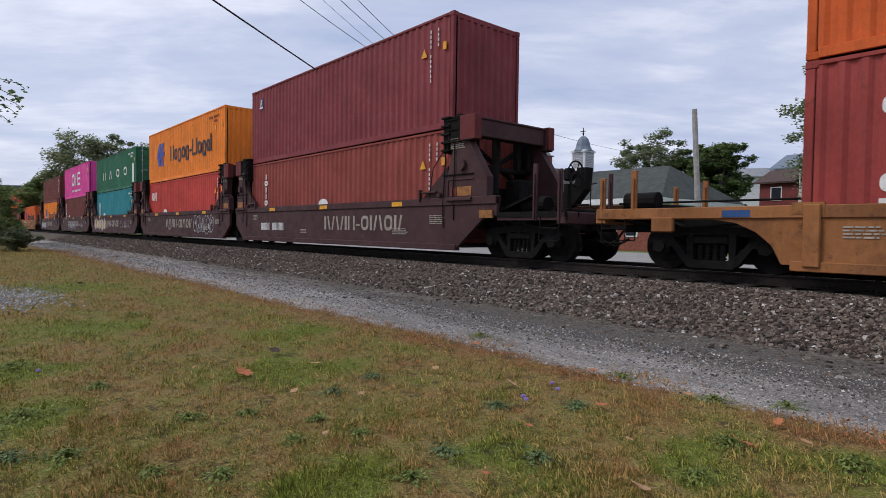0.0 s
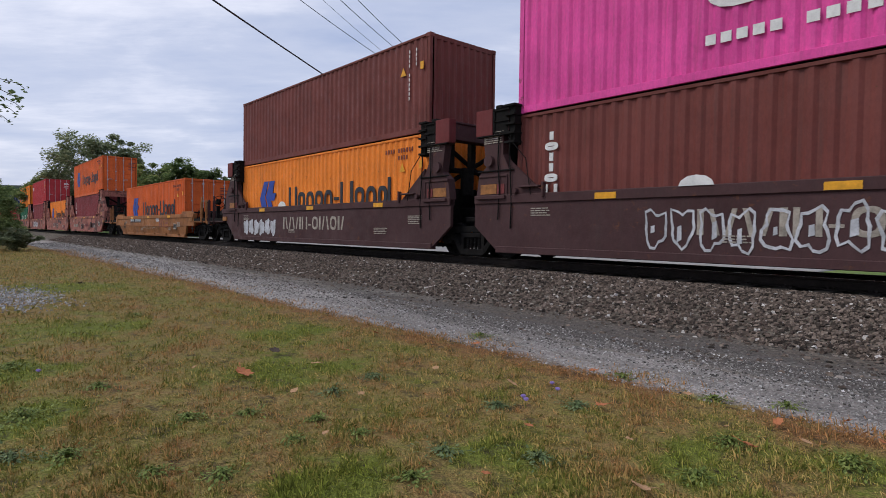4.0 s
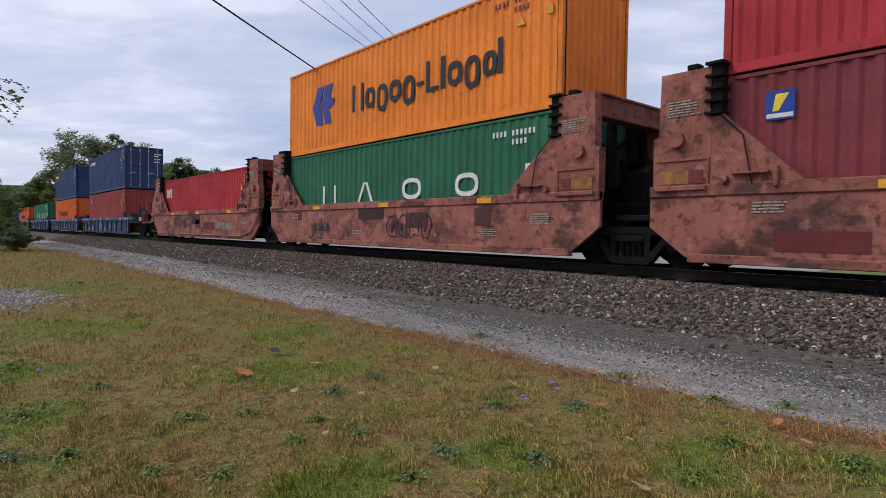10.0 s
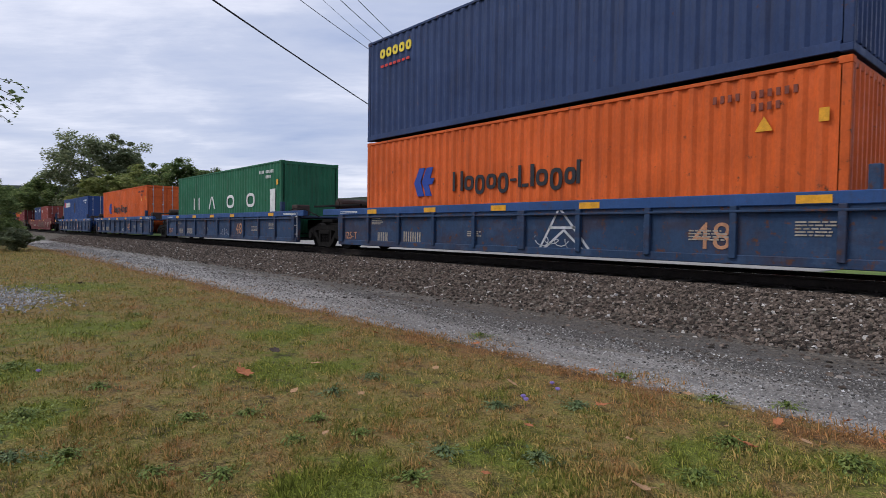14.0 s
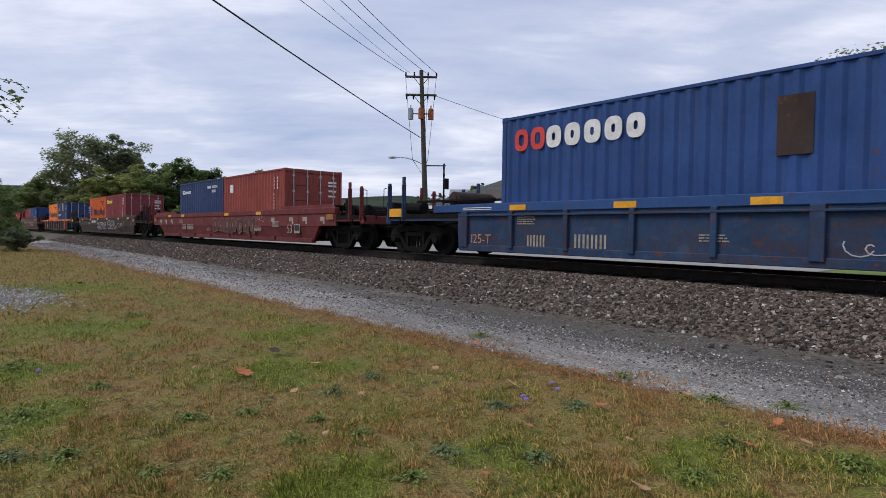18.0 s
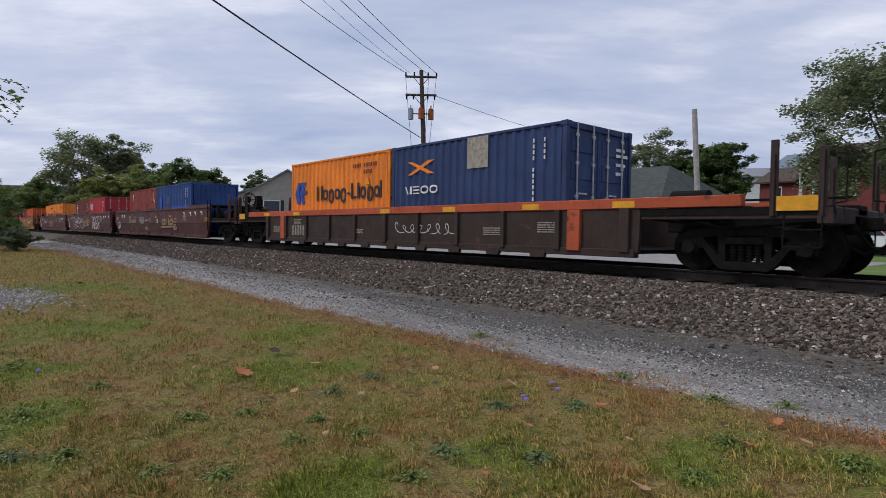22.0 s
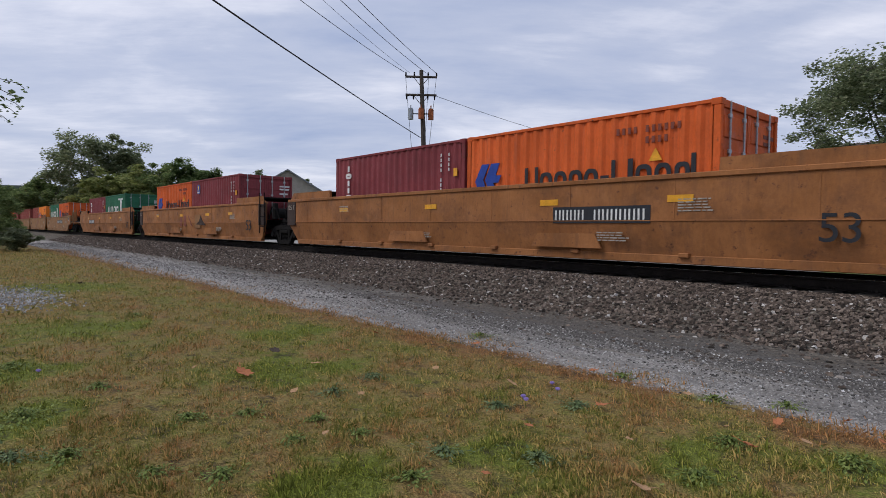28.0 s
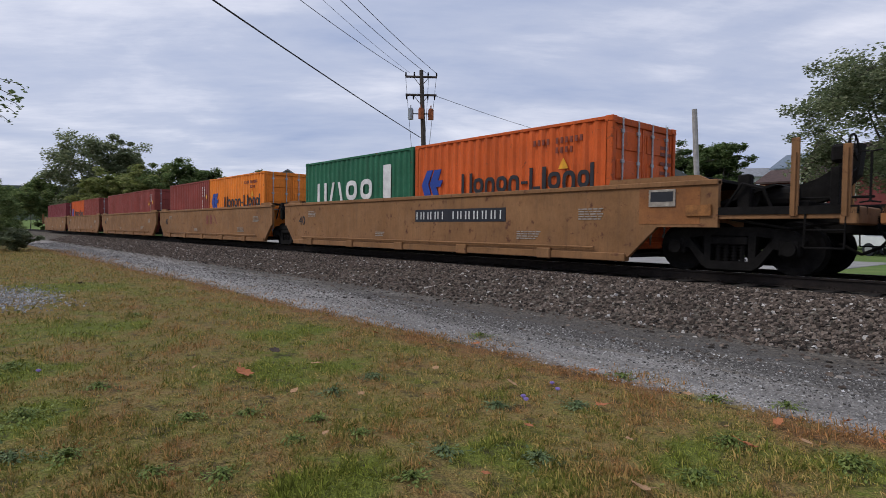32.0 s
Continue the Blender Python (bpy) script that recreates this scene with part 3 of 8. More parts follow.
def end_deck(car, mat, x0, s, reach, high, seed, brake=False, posts=None, tape=True, platform=1.02, far_tape=False):
    """The open platform over an end truck: centre sill, grating, end sill, grab irons, steps, coupler. s: +1 front, -1 rear."""
    rng = random.Random(seed)
    x1 = x0 + s * reach
    a, b = min(x0, x1), max(x0, x1)
    m = Mesh().box(a, b, -0.42, 0.42, 0.66, 0.96, 0.02)
    m.box(a, b, -0.26, 0.26, 0.94, platform + 0.10, 0.02)
    part("centre_sill", m, GRIME, car)
    xe0, xe1 = (b - 0.22, b) if s > 0 else (a, a + 0.22)
    m = Mesh().box(xe0, xe1, -1.42, 1.42, 0.80, platform + 0.04, 0.02)
    part("end_sill", m, mat, car)
    for y0, y1 in ((-1.42, -0.95), (0.95, 1.42)):
        d = Mesh()
        n = max(3, int(reach / 0.16))
        for k in range(n):
            xx = a + (b - a) * k / n
            d.box(xx, xx + 0.10, y0, y1, platform, platform + 0.04)
        d.box(a, b, y0, y0 + 0.05, platform - 0.07, platform + 0.05)
        d.box(a, b, y1 - 0.05, y1, platform - 0.07, platform + 0.05)
        part("walkway_grating", d, GRIME, car)
    px = posts if posts is not None else [x1 - s * 0.15, x1 - s * 0.80]
    for yy in (-1.40, 1.40):
        part("side_beam", Mesh().box(a, b, min(yy, yy * 0.95), max(yy, yy * 0.95), platform - 0.14, platform, 0.008), mat, car)
        for k, xx in enumerate(px):
            part("post", Mesh().box(xx - 0.055, xx + 0.055, yy - 0.026, yy + 0.026, platform - 0.1, platform + high * (1.0 if k else 0.86), 0.008).box(xx - 0.02, xx + 0.02, yy - 0.06, yy + 0.06, platform - 0.1, platform + high * 0.8), mat, car)
        part("step", Mesh().path([(px[0], yy, platform), (px[0], yy * 1.03, 0.46), (px[0] - s * 0.5, yy * 1.03, 0.46), (px[0] - s * 0.5, yy, platform)], 0.014, 5), GRIME, car)
        part("rung", Mesh().tube((px[0], yy * 1.03, 0.72), (px[0] - s * 0.5, yy * 1.03, 0.72), 0.014, 5), GRIME, car)
    part("grab_iron", Mesh().path([(x1, -1.40, platform + high * 0.75), (x1 + s * 0.13, -1.40, platform + high * 0.73), (x1 + s * 0.13, -1.40, platform + 0.1), (x1, -1.40, platform + 0.08)], 0.012, 5), GRIME, car)
    if tape:
        part("reflector", Mesh().box(min(x0 - s * 0.10, x0 - s * 0.52), max(x0 - s * 0.10, x0 - s * 0.52), -1.462, -1.40, platform - 0.08, platform + 0.10), AMBER, car)
    if far_tape:
        part("reflector", Mesh().box(min(x1 - s * 0.2, x1 - s * 0.75), max(x1 - s * 0.2, x1 - s * 0.75), -1.445, -1.39, platform - 0.02, platform + 0.20), YELLOW, car)
    pp = Mesh()
    pp.path([(a, -1.1, 0.9), ((a + b) / 2, -1.15, 0.74), (b - 0.1, -1.0, 0.86)], 0.022, 6)
    pp.path([(a, -0.6, 1.22), (b, -0.62, 1.22)], 0.02, 6)
    pp.tube((a + 0.3, -0.8, 1.25), (a + 0.95, -0.8, 1.25), 0.16, 12)
    pp.box(a + 0.15, a + 1.1, -0.75, 0.75, platform + 0.06, platform + 0.16, 0.02)
    part("brake_rigging", pp, GRIME, car)
    if brake:
        st = [(1.9, platform + 0.04), (1.30, platform + 0.34), (0.80, platform + 0.52), (0.52, platform + 0.70), (0.44, platform + 1.02), (0.22, platform + 1.02), (0.26, platform + 0.55), (0.55, platform + 0.22), (1.1, platform + 0.04)]
        part("brake_stand", Mesh().prism([(x1 - s * p, q) for p, q in st], -0.42, -0.18), GRIME, car, "dark curved brake stand")
        part("drip_plate", Mesh().prism([(x1 - s * 2.2, platform + 0.10), (x1 - s * 1.2, platform + 0.42), (x1 - s * 1.15, platform + 0.40), (x1 - s * 2.1, platform + 0.06)], -1.1, 0.5), GRIME, car)
        brake_wheel(car, x1 - s * 0.25, -0.75, platform + 0.85, mat)
    coupler(car, x1, s)


def well_car(s0, mat, label, bot=0.25, top=1.42, f_ext=1.1, r_ext=1.1, f_cut=0.45, r_cut=0.45, f_z=0.75, r_z=0.75,
             front=("artic", 1.55), rear=None, tower=False, splayed=False, tape_mat=None, ribs=0, chord=None, chord_h=0.16, y_side=1.42, coaming=0.0, tapes=(2.2, 6.0, 10.0),
             seed=0, panel=None, high=1.05, group="well cars of the train", ends=None, brake=False, lower=None, f_reach=1.9, r_reach=1.9, f_chord=None, r_chord=None, bend=0.0, f_sl=0.55, r_sl=0.55):
    car = thing("well_car", label, "rail car", pose(s0, RAIL_Y, 0), group)
    rng = random.Random(seed + 11)
    L = FT40
    chord = chord or mat
    low = lower or mat
    fs, rs = min(f_ext, f_cut + f_sl), min(r_ext, r_cut + r_sl)
    poly = [(-r_ext, r_z), (-rs, r_z), (-r_cut, bot), (L + f_cut, bot), (L + fs, f_z), (L + f_ext, f_z), (L + f_ext, top), (-r_ext, top)]
    if fs > f_ext - 0.01:
        poly.remove((L + f_ext, f_z))
    if rs > r_ext - 0.01:
        poly.remove((-r_ext, r_z))
    for s in (-1, 1):
        ya, yb = sorted((s * y_side, s * (y_side - 0.09)))
        if bend:
            # the lower half leans in towards the rail
            zm = bot + 0.46 * (top - bot)

            fz, rz = max(f_z, zm + 0.002), max(r_z, zm + 0.002)
            xf = L + f_cut + (fs - f_cut) * (zm - bot) / (fz - bot)
            xr = -r_cut - (rs - r_cut) * (zm - bot) / (rz - bot)
            hi = [(xr, zm), (xf, zm), (L + fs, fz), (L + f_ext + 0.001, fz), (L + f_ext, top), (-r_ext, top), (-r_ext - 0.001, rz), (-rs, rz)]
            part("side_sheet", Mesh().prism(hi, ya, yb), low, car)
            m = Mesh().prism([(-r_cut, bot), (L + f_cut, bot), (xf, zm), (xr, zm)], ya, yb)
            m.v = [(a, b - s * bend * (zm - c) / (zm - bot), c) for a, b, c in m.v]
            part("lower_side_sheet", m, low, car)
        else:
            part("side_sheet", Mesh().prism(poly, ya, yb), low, car)
        yc, yd = sorted((s * (y_side + 0.035), s * (y_side - 0.14)))
        part("top_chord", Mesh().box(-(r_chord or r_ext), L + (f_chord or f_ext), yc, yd, top - chord_h, top + 0.03, 0.012), chord, car)
        part("bottom_chord", Mesh().box(-r_cut + 0.05, L + f_cut - 0.05, yc - s * bend, yd - s * bend, bot - 0.09, bot + 0.06, 0.012), mat if not lower else low, car)
        if ribs:
            for k in range(ribs):
                xx = -r_cut + 0.25 + (L + f_cut + r_cut - 0.5) * k / (ribs - 1)
                y0, y1 = sorted((s * (y_side + 0.075), s * (y_side - 0.02)))
                wide = 0.11 if k not in (0, ribs // 2, ribs - 1) else 0.2
                part("rib", Mesh().box(xx - wide / 2, xx + wide / 2, y0, y1, bot, top - chord_h + 0.01, 0.01), mat, car)
    if bend:
        zm = bot + 0.46 * (top - bot)
        for s in (-1, 1):
            for k in range(8):
                xx = -r_cut + 0.9 + (L + f_cut + r_cut - 1.8) * k / 7
                part("weld_seam", Mesh().box(xx - 0.012, xx + 0.012, *sorted((s * (y_side + 0.007), s * (y_side - 0.02))), zm + 0.02, top - chord_h), mat, car)
            part("knuckle_rail", Mesh().box(-r_cut - 0.3, L + f_cut + 0.3, *sorted((s * (y_side + 0.012), s * (y_side - 0.02))), zm - 0.010, zm + 0.010, 0.004), mat, car)
            for k in range(6):
                xx = 0.5 + (L - 1.0) * k / 5
                part("drain_lug", Mesh().box(xx - 0.09, xx + 0.09, *sorted((s * (y_side - bend + 0.10), s * (y_side - bend - 0.02))), bot + 0.02, bot + 0.10, 0.01), mat, car)
    part("well_floor", Mesh().box(-r_cut, L + f_cut, -1.28, 1.28, bot - 0.02, bot + 0.05), GRIME, car)
    ys = -(y_side + 0.004)
    if tower:
        zt = 3.36
        for xo, d in ((L, 1), (0.0, -1)):
            ext = f_ext if d > 0 else r_ext
            for s in (-1, 1):
                y0, y1 = sorted((s * (y_side - 0.005), s * (y_side - 0.22)))
                pts = [(0.06, top), (0.06, zt), (0.94, zt), (0.97, 2.30), (1.06, 2.28), (1.06, top)]
                if splayed and ext <= 1.2:
                    pts = [(-0.04, top), (0.02, 1.95), (0.24, 2.36), (0.24, 2.78), (0.06, 2.80), (0.06, zt), (1.0, zt), (1.0, 2.80), (0.86, 2.76), (0.76, 2.10), (0.98, 1.92), (1.06, top)]
                elif ext > 1.2 and splayed:
                    pts = [(-0.12, top), (0.30, 2.78), (0.08, 2.80), (0.08, zt), (1.0, zt), (1.0, 2.80), (0.82, 2.78), (1.42, 1.90), (1.42, top)]
                elif ext > 1.2:
                    pts = [(0.06, top), (0.06, zt), (0.90, zt), (0.92, 2.78), (ext, 1.82), (ext, top)]
                part("tower", Mesh().prism([(xo + d * a, b) for a, b in pts], y0, y1), mat, car)
                web = [(-0.95, top), (0.06, 2.22), (0.06, top)] if splayed else [(-1.35, top), (0.06, 2.75), (0.06, top)]
                y2, y3 = sorted((s * (y_side - 0.01), s * (y_side - 0.07)))
                part("tower_brace", Mesh().prism([(xo + d * a, b) for a, b in web], y2, y3), mat, car)
                br = Mesh()
                br.box(*sorted((xo + d * -0.10, xo + d * 0.08)), y0, y1, 2.55, zt + 0.08)
                for k in range(5):
                    z = 2.58 + 0.20 * k
                    br.box(*sorted((xo - d * 0.13, xo + d * 0.16)), *sorted((s * (y_side + 0.06), s * (y_side - 0.20))), z, z + 0.045)
                br.box(*sorted((xo + d * 0.3, xo + d * 0.5)), y0, y1, zt, zt + 0.10, 0.02)
                if splayed:
                    # boxed head: an open black rack towards the load, a painted box towards the gap
                    for z in (2.82, 3.08, 3.32):
                        br.box(*sorted((xo + d * 0.05, xo + d * 0.52)), *sorted((s * (y_side + 0.035), s * (y_side - 0.20))), z, z + 0.035)
                    br.box(*sorted((xo + d * 0.48, xo + d * 0.53)), *sorted((s * (y_side + 0.035), s * (y_side - 0.20))), 2.82, zt + 0.02)
                    br.box(*sorted((xo + d * 0.10, xo + d * 0.50)), *sorted((s * (y_side + 0.004), s * (y_side - 0.1))), 2.82, zt)
                    part("head_box", Mesh().box(*sorted((xo + d * 0.54, xo + d * 1.06)), *sorted((s * (y_side + 0.05), s * (y_side - 0.18))), 2.80, zt + 0.03, 0.012), CAR_RED, car, "faded red box on the tower")
                    for z, e in ((2.77, 0.07), (1.98, 0.03)):
                        part("tower_shelf", Mesh().box(*sorted((xo - d * 0.1, xo + d * 1.0)), *sorted((s * (y_side + e), s * (y_side - 0.02))), z, z + 0.03, 0.006), GRIME, car)
                    part("hose", Mesh().path([(xo + d * 0.34, s * (y_side + 0.025), 2.75), (xo + d * 0.36, s * (y_side + 0.03), 2.2), (xo + d * 0.30, s * (y_side + 0.03), 1.6), (xo + d * 0.34, s * (y_side + 0.03), 0.9)], 0.016, 5), GRIME, car)
                    part("hose", Mesh().path([(xo - d * 0.02, s * (y_side + 0.025), 2.75), (xo + d * 0.02, s * (y_side + 0.03), 2.4), (xo - d * 0.06, s * (y_side + 0.03), 1.3), (xo - d * 0.04, s * (y_side + 0.03), 0.7)], 0.016, 5), GRIME, car)
                part("guide_bracket", br, GRIME, car)
                yo, yi = s * (y_side + 0.09), s * (y_side - 0.02)
                part("shelf_plate", Mesh().box(*sorted((xo + d * 0.10, xo + d * 0.98)), *sorted((yo, yi)), top - 0.06, top + 0.02, 0.01), mat, car)
                part("gusset", Mesh().box(*sorted((xo - d * 0.85, xo - d * 0.30)), *sorted((yo, yi)), top + 0.16, top + 0.20, 0.01), mat, car)
                part("stay", Mesh().box(*sorted((xo - d * 0.98, xo - d * 0.92)), *sorted((yo, yi)), top - 0.05, top + 0.26, 0.01), mat, car)
                part("pivot_boss", Mesh().tube((xo + d * 0.62, yi, 2.22), (xo + d * 0.62, yo, 2.22), 0.13, 14), mat, car)
                part("pivot_boss", Mesh().tube((xo - d * 0.18, yi, top + 0.1), (xo - d * 0.18, yo, top + 0.1), 0.06, 12), mat, car)
                part("lever_rod", Mesh().path([(xo - d * 0.6, s * (y_side + 0.03), top), (xo - d * 0.45, s * (y_side + 0.03), 2.2), (xo + d * 0.05, s * (y_side + 0.03), 2.7)], 0.011, 5), GRIME, car)
                part("reflector", Mesh().box(*sorted((xo + d * 0.42, xo + d * 0.92)), *sorted((s * (y_side + 0.006), yi)), top + 0.06, top + 0.28), AMBER, car)
                part("reflector", Mesh().box(*sorted((xo + d * 0.18, xo + d * 0.40)), *sorted((s * (y_side + 0.006), yi)), top + 0.06, top + 0.28), DULLRED, car)
                part("hatch_plate", Mesh().box(*sorted((xo + d * 0.10, xo + d * 0.98)), *sorted((s * (y_side + 0.02), yi)), 1.86, 1.90, 0.006).box(*sorted((xo + d * 0.08, xo + d * 0.11)), *sorted((s * (y_side + 0.02), yi)), top, 1.90, 0.006), mat, car)
                part("inner_stiffener", Mesh().box(*sorted((xo + d * 0.25, xo + d * 0.33)), *sorted((s * (y_side - 0.22), s * (y_side - 0.62))), top - 0.3, 2.9, 0.01), GRIME, car)
            cb = Mesh().box(*sorted((xo + d * 0.62, xo + d * 0.93)), -(y_side - 0.22), y_side - 0.22, 2.90, zt - 0.03, 0.02)
            cb.box(*sorted((xo + d * 0.56, xo + d * 0.97)), -(y_side - 0.22), y_side - 0.22, zt - 0.05, zt, 0.008)
            part("crossbeam", cb, mat, car)
            for yy in (-0.95, -0.2, 0.6, 1.0):
                part("lock_arm", Mesh().box(*sorted((xo + d * 0.45, xo + d * 0.62)), yy - 0.09, yy + 0.09, 2.2, 2.95, 0.02), GRIME, car)
            part("lock_shaft", Mesh().tube((xo + d * 0.5, -1.1, 2.2), (xo + d * 0.5, 1.1, 2.2), 0.07, 8), GRIME, car)
            part("air_reservoir", Mesh().tube((xo + d * 0.75, -0.55, 1.55), (xo + d * 0.75, -0.55, 2.25), 0.17, 12), GRIME, car)
            part("valve_box", Mesh().box(*sorted((xo + d * 0.5, xo + d * 1.0)), 0.2, 0.8, 1.2, 1.95, 0.03), GRIME, car)
            bk = Mesh().box(*sorted((xo + d * 0.30, xo + d * 0.36)), -(y_side - 0.22), y_side - 0.22, 0.7, 1.75)
            bk.tube((xo + d * 0.35, -1.15, 1.7), (xo + d * 0.35, 1.15, 2.95), 0.06, 6)
            bk.tube((xo + d * 0.35, 1.15, 1.7), (xo + d * 0.35, -1.15, 2.95), 0.06, 6)
            bk.box(*sorted((xo + d * 0.35, xo + d * 1.15)), -0.4, 0.4, 0.72, 1.25, 0.03)
            part("end_bulkhead", bk, GRIME, car)
    elif coaming > 0:
        for xo, d, ext in ((L, 1, f_ext), (0.0, -1, r_ext)):
            for s in (-1, 1):
                y0, y1 = sorted((s * (y_side - 0.02), s * (y_side - 0.10)))
                c = [(0.06, top), (0.08, top + coaming), (ext - 0.35, top + coaming), (ext - 0.1, top)]
                part("coaming", Mesh().prism([(xo + d * a, b) for a, b in c], y0, y1), mat, car)
            xg = xo + d * (ext + 0.30)
            part("air_reservoir", Mesh().tube((xg, -1.05, 1.22), (xg, 0.35, 1.22), 0.19, 14).tube((xg, -1.08, 1.22), (xg, -1.05, 1.22), 0.12, 10), GRIME, car)
            part("valve_box", Mesh().box(xg - 0.2, xg + 0.25, 0.45, 1.1, 1.0, 1.55, 0.03).box(xg - 0.1, xg + 0.1, -1.2, -1.05, 1.0, 1.6, 0.02), GRIME, car)
            part("air_pipe", Mesh().path([(xg - d * 0.3, -1.25, 1.0), (xg, -1.27, 1.45), (xg + d * 0.3, -1.22, 1.35), (xg + d * 0.45, -1.15, 0.95)], 0.025, 6), GRIME, car)
            part("end_cover", Mesh().box(*sorted((xo + d * 0.15, xo + d * (ext - 0.3))), -1.3, 1.3, top + coaming - 0.08, top + coaming - 0.02, 0.01), GRIME, car)
    # reflective tape on the near side
    for k, xx in enumerate(tapes):
        part("reflector", Mesh().box(xx, xx + 0.46, -(y_side + (0.042 if top < 1.45 else 0.012)), -(y_side + (0.03 if top < 1.45 else -0.02)), top - (0.14 if top < 1.45 else 0.45), top - (0.02 if top < 1.45 else 0.33)), tape_mat or YELLOW, car)
    # running gear
    kind, off, *more = front
    bogie(car, L + off)
    if kind == "end":
        end_deck(car, mat, L + f_ext, 1, f_reach, high, seed, brake, tape=not ribs, far_tape=bool(ribs))
    else:
        part("articulation", Mesh().box(L + 0.3, L + 2 * off - 0.3, -0.3, 0.3, 0.62, 0.98, 0.04).box(L + off - 0.35, L + off + 0.35, -1.0, 1.0, 0.86, 0.98, 0.02), GRIME, car)
    if rear:
        bogie(car, -rear[1])
        end_deck(car, mat, -r_ext, -1, r_reach, high, seed + 5, tape=not ribs, far_tape=bool(ribs))
    # stencils, unreadable at any distance
    rows = []
    stencil_block(rows, 0.6, top - 0.30, 0.55, 3, rng)
    stencil_block(rows, L - 2.2, bot + 0.42, 0.7, 3, rng)
    stencil_block(rows, L - 0.6, top - 0.42, 0.6, 4, rng)
    stencil_block(rows, 4.6, bot + 0.35, 0.5, 2, rng)
    if tower:
        stencil_block(rows, L + 0.18, 2.85, 0.6, 5, rng, 0.024, 0.046)
        stencil_block(rows, -0.82, 2.85, 0.6, 5, rng, 0.024, 0.046)
        stencil_block(rows, 0.7, top - 0.02, 1.1, 0, rng, 0.04)
        stencil_block(rows, L - 3.4, top - 0.02, 1.3, 0, rng, 0.04)
    bars(car, OLDWHITE, ys - 0.008, [r for r in rows])
    return car


def spray(parent, x0, z0, w, h, y, n, mat, seed, fill=None, lw=0.035):
    """Spray-painted throw-up: plump overlapping outlines, not letters."""
    rng = random.Random(seed)
    cw = w / n
    for k in range(n):
        cx = x0 + (k + 0.5) * cw
        cz = z0 + h / 2 + rng.uniform(-0.06, 0.06) * h
        m = 16
        ph1, ph2 = rng.uniform(0, 6), rng.uniform(0, 6)
        out, inn = [], []
        for i in range(m):
            a = 2 * math.pi * i / m
            # squarish plump forms with bites
            q = 1 / max(abs(math.cos(a)), abs(math.sin(a))) ** 0.55
            r = q * (0.86 + 0.13 * math.sin(3 * a + ph1) + 0.10 * math.sin(5 * a + ph2))
            px, pz = 0.50 * cw * r * math.cos(a), 0.46 * h * r * math.sin(a)
            ln = math.hypot(px, pz)
            out.append((cx + px, cz + pz))
            inn.append((cx + px * (1 - lw / ln), cz + pz * (1 - lw / ln)))
        line = Mesh().add([(a, y - 0.004, b) for a, b in out] + [(a, y - 0.004, b) for a, b in inn], [(i, (i + 1) % m, (i + 1) % m + m, i + m) for i in range(m)])
        shape = part("graffiti_outline", line, mat, parent)
        if fill:
            part("graffiti_fill", Mesh().add([(cx, y, cz)] + [(a, y, b) for a, b in inn], [(0, i + 1, (i + 1) % m + 1) for i in range(m)]), fill, shape)
        ux, uz = rng.uniform(-0.12, 0.12) * cw, rng.uniform(-0.15, 0.1) * h
        sw, sh = rng.uniform(0.06, 0.12) * cw, rng.uniform(0.08, 0.2) * h
        part("graffiti_hole", Mesh().add([(cx + ux - sw, y - 0.005, cz + uz - sh), (cx + ux + sw, y - 0.005, cz + uz - sh * 0.7), (cx + ux + sw * 0.8, y - 0.005, cz + uz + sh), (cx + ux - sw * 0.9, y - 0.005, cz + uz + sh * 0.8)], [(0, 1, 2, 3)]), mat, shape)


def tag(parent, x0, z0, w, h, y, mat, seed, n=9, lw=0.03):
    """A thin looping scrawl."""
    rng = random.Random(seed)
    m = Mesh()
    lw *= 0.55
    turns = max(2.0, n / 2)
    amp = [rng.uniform(0.45, 1.0) for k in range(int(turns) + 3)]
    ph = rng.uniform(0, 6)
    p = None
    steps = int(turns * 9)
    for k in range(steps + 1):
        u = k / steps
        q = turns * u
        a = amp[int(q)] * (1 - q % 1) + amp[int(q) + 1] * (q % 1)
        c = (x0 + w * u + 0.42 * w / turns * math.cos(2 * math.pi * q + ph), z0 + h * (0.5 + 0.5 * a * math.sin(2 * math.pi * q + ph) + 0.12 * math.sin(5.1 * q)))
        if p and rng.random() > 0.07:
            d = Vector((c[0] - p[0], c[1] - p[1]))
            nn = Vector((-d.y, d.x)).normalized() * lw / 2
            m.add([(p[0] + nn.x, y, p[1] + nn.y), (c[0] + nn.x, y, c[1] + nn.y), (c[0] - nn.x, y, c[1] - nn.y), (p[0] - nn.x, y, p[1] - nn.y)], [(3, 2, 1, 0)])
        p = c
    part("graffiti_scrawl", m, mat, parent)


# ---------- ground ----------
GRASS_Z = -0.65


def smooth(a, b, x):
    t = max(0.0, min(1.0, (x - a) / (b - a)))
    return t * t * (3 - 2 * t)


def ground_z(x, y):
    """Lawn, gravel lane, ballast bank, track bed and the lower ground behind it."""
    z = GRASS_Z
    z += 0.04 * noise.noise(Vector((x * 0.35, y * 0.35, 0))) * (1 - smooth(4.0, 6.0, y) + smooth(18, 25, y))
    z -= 0.05 * smooth(4.2, 5.0, y) * (1 - smooth(6.5, 7.5, y))
    bank = smooth(7.0, 9.3, y) * (1 - smooth(12.6, 14.8, y))
    z += 0.44 * bank
    z += 0.15 * smooth(13.5, 15.0, y)
    far = max(0.0, math.hypot(x, y) - 90.0)
    z += 0.012 * far if y > 20 else 0.0
    return z


def axis(fine, coarse):
    return sorted(set(fine) | set(coarse))


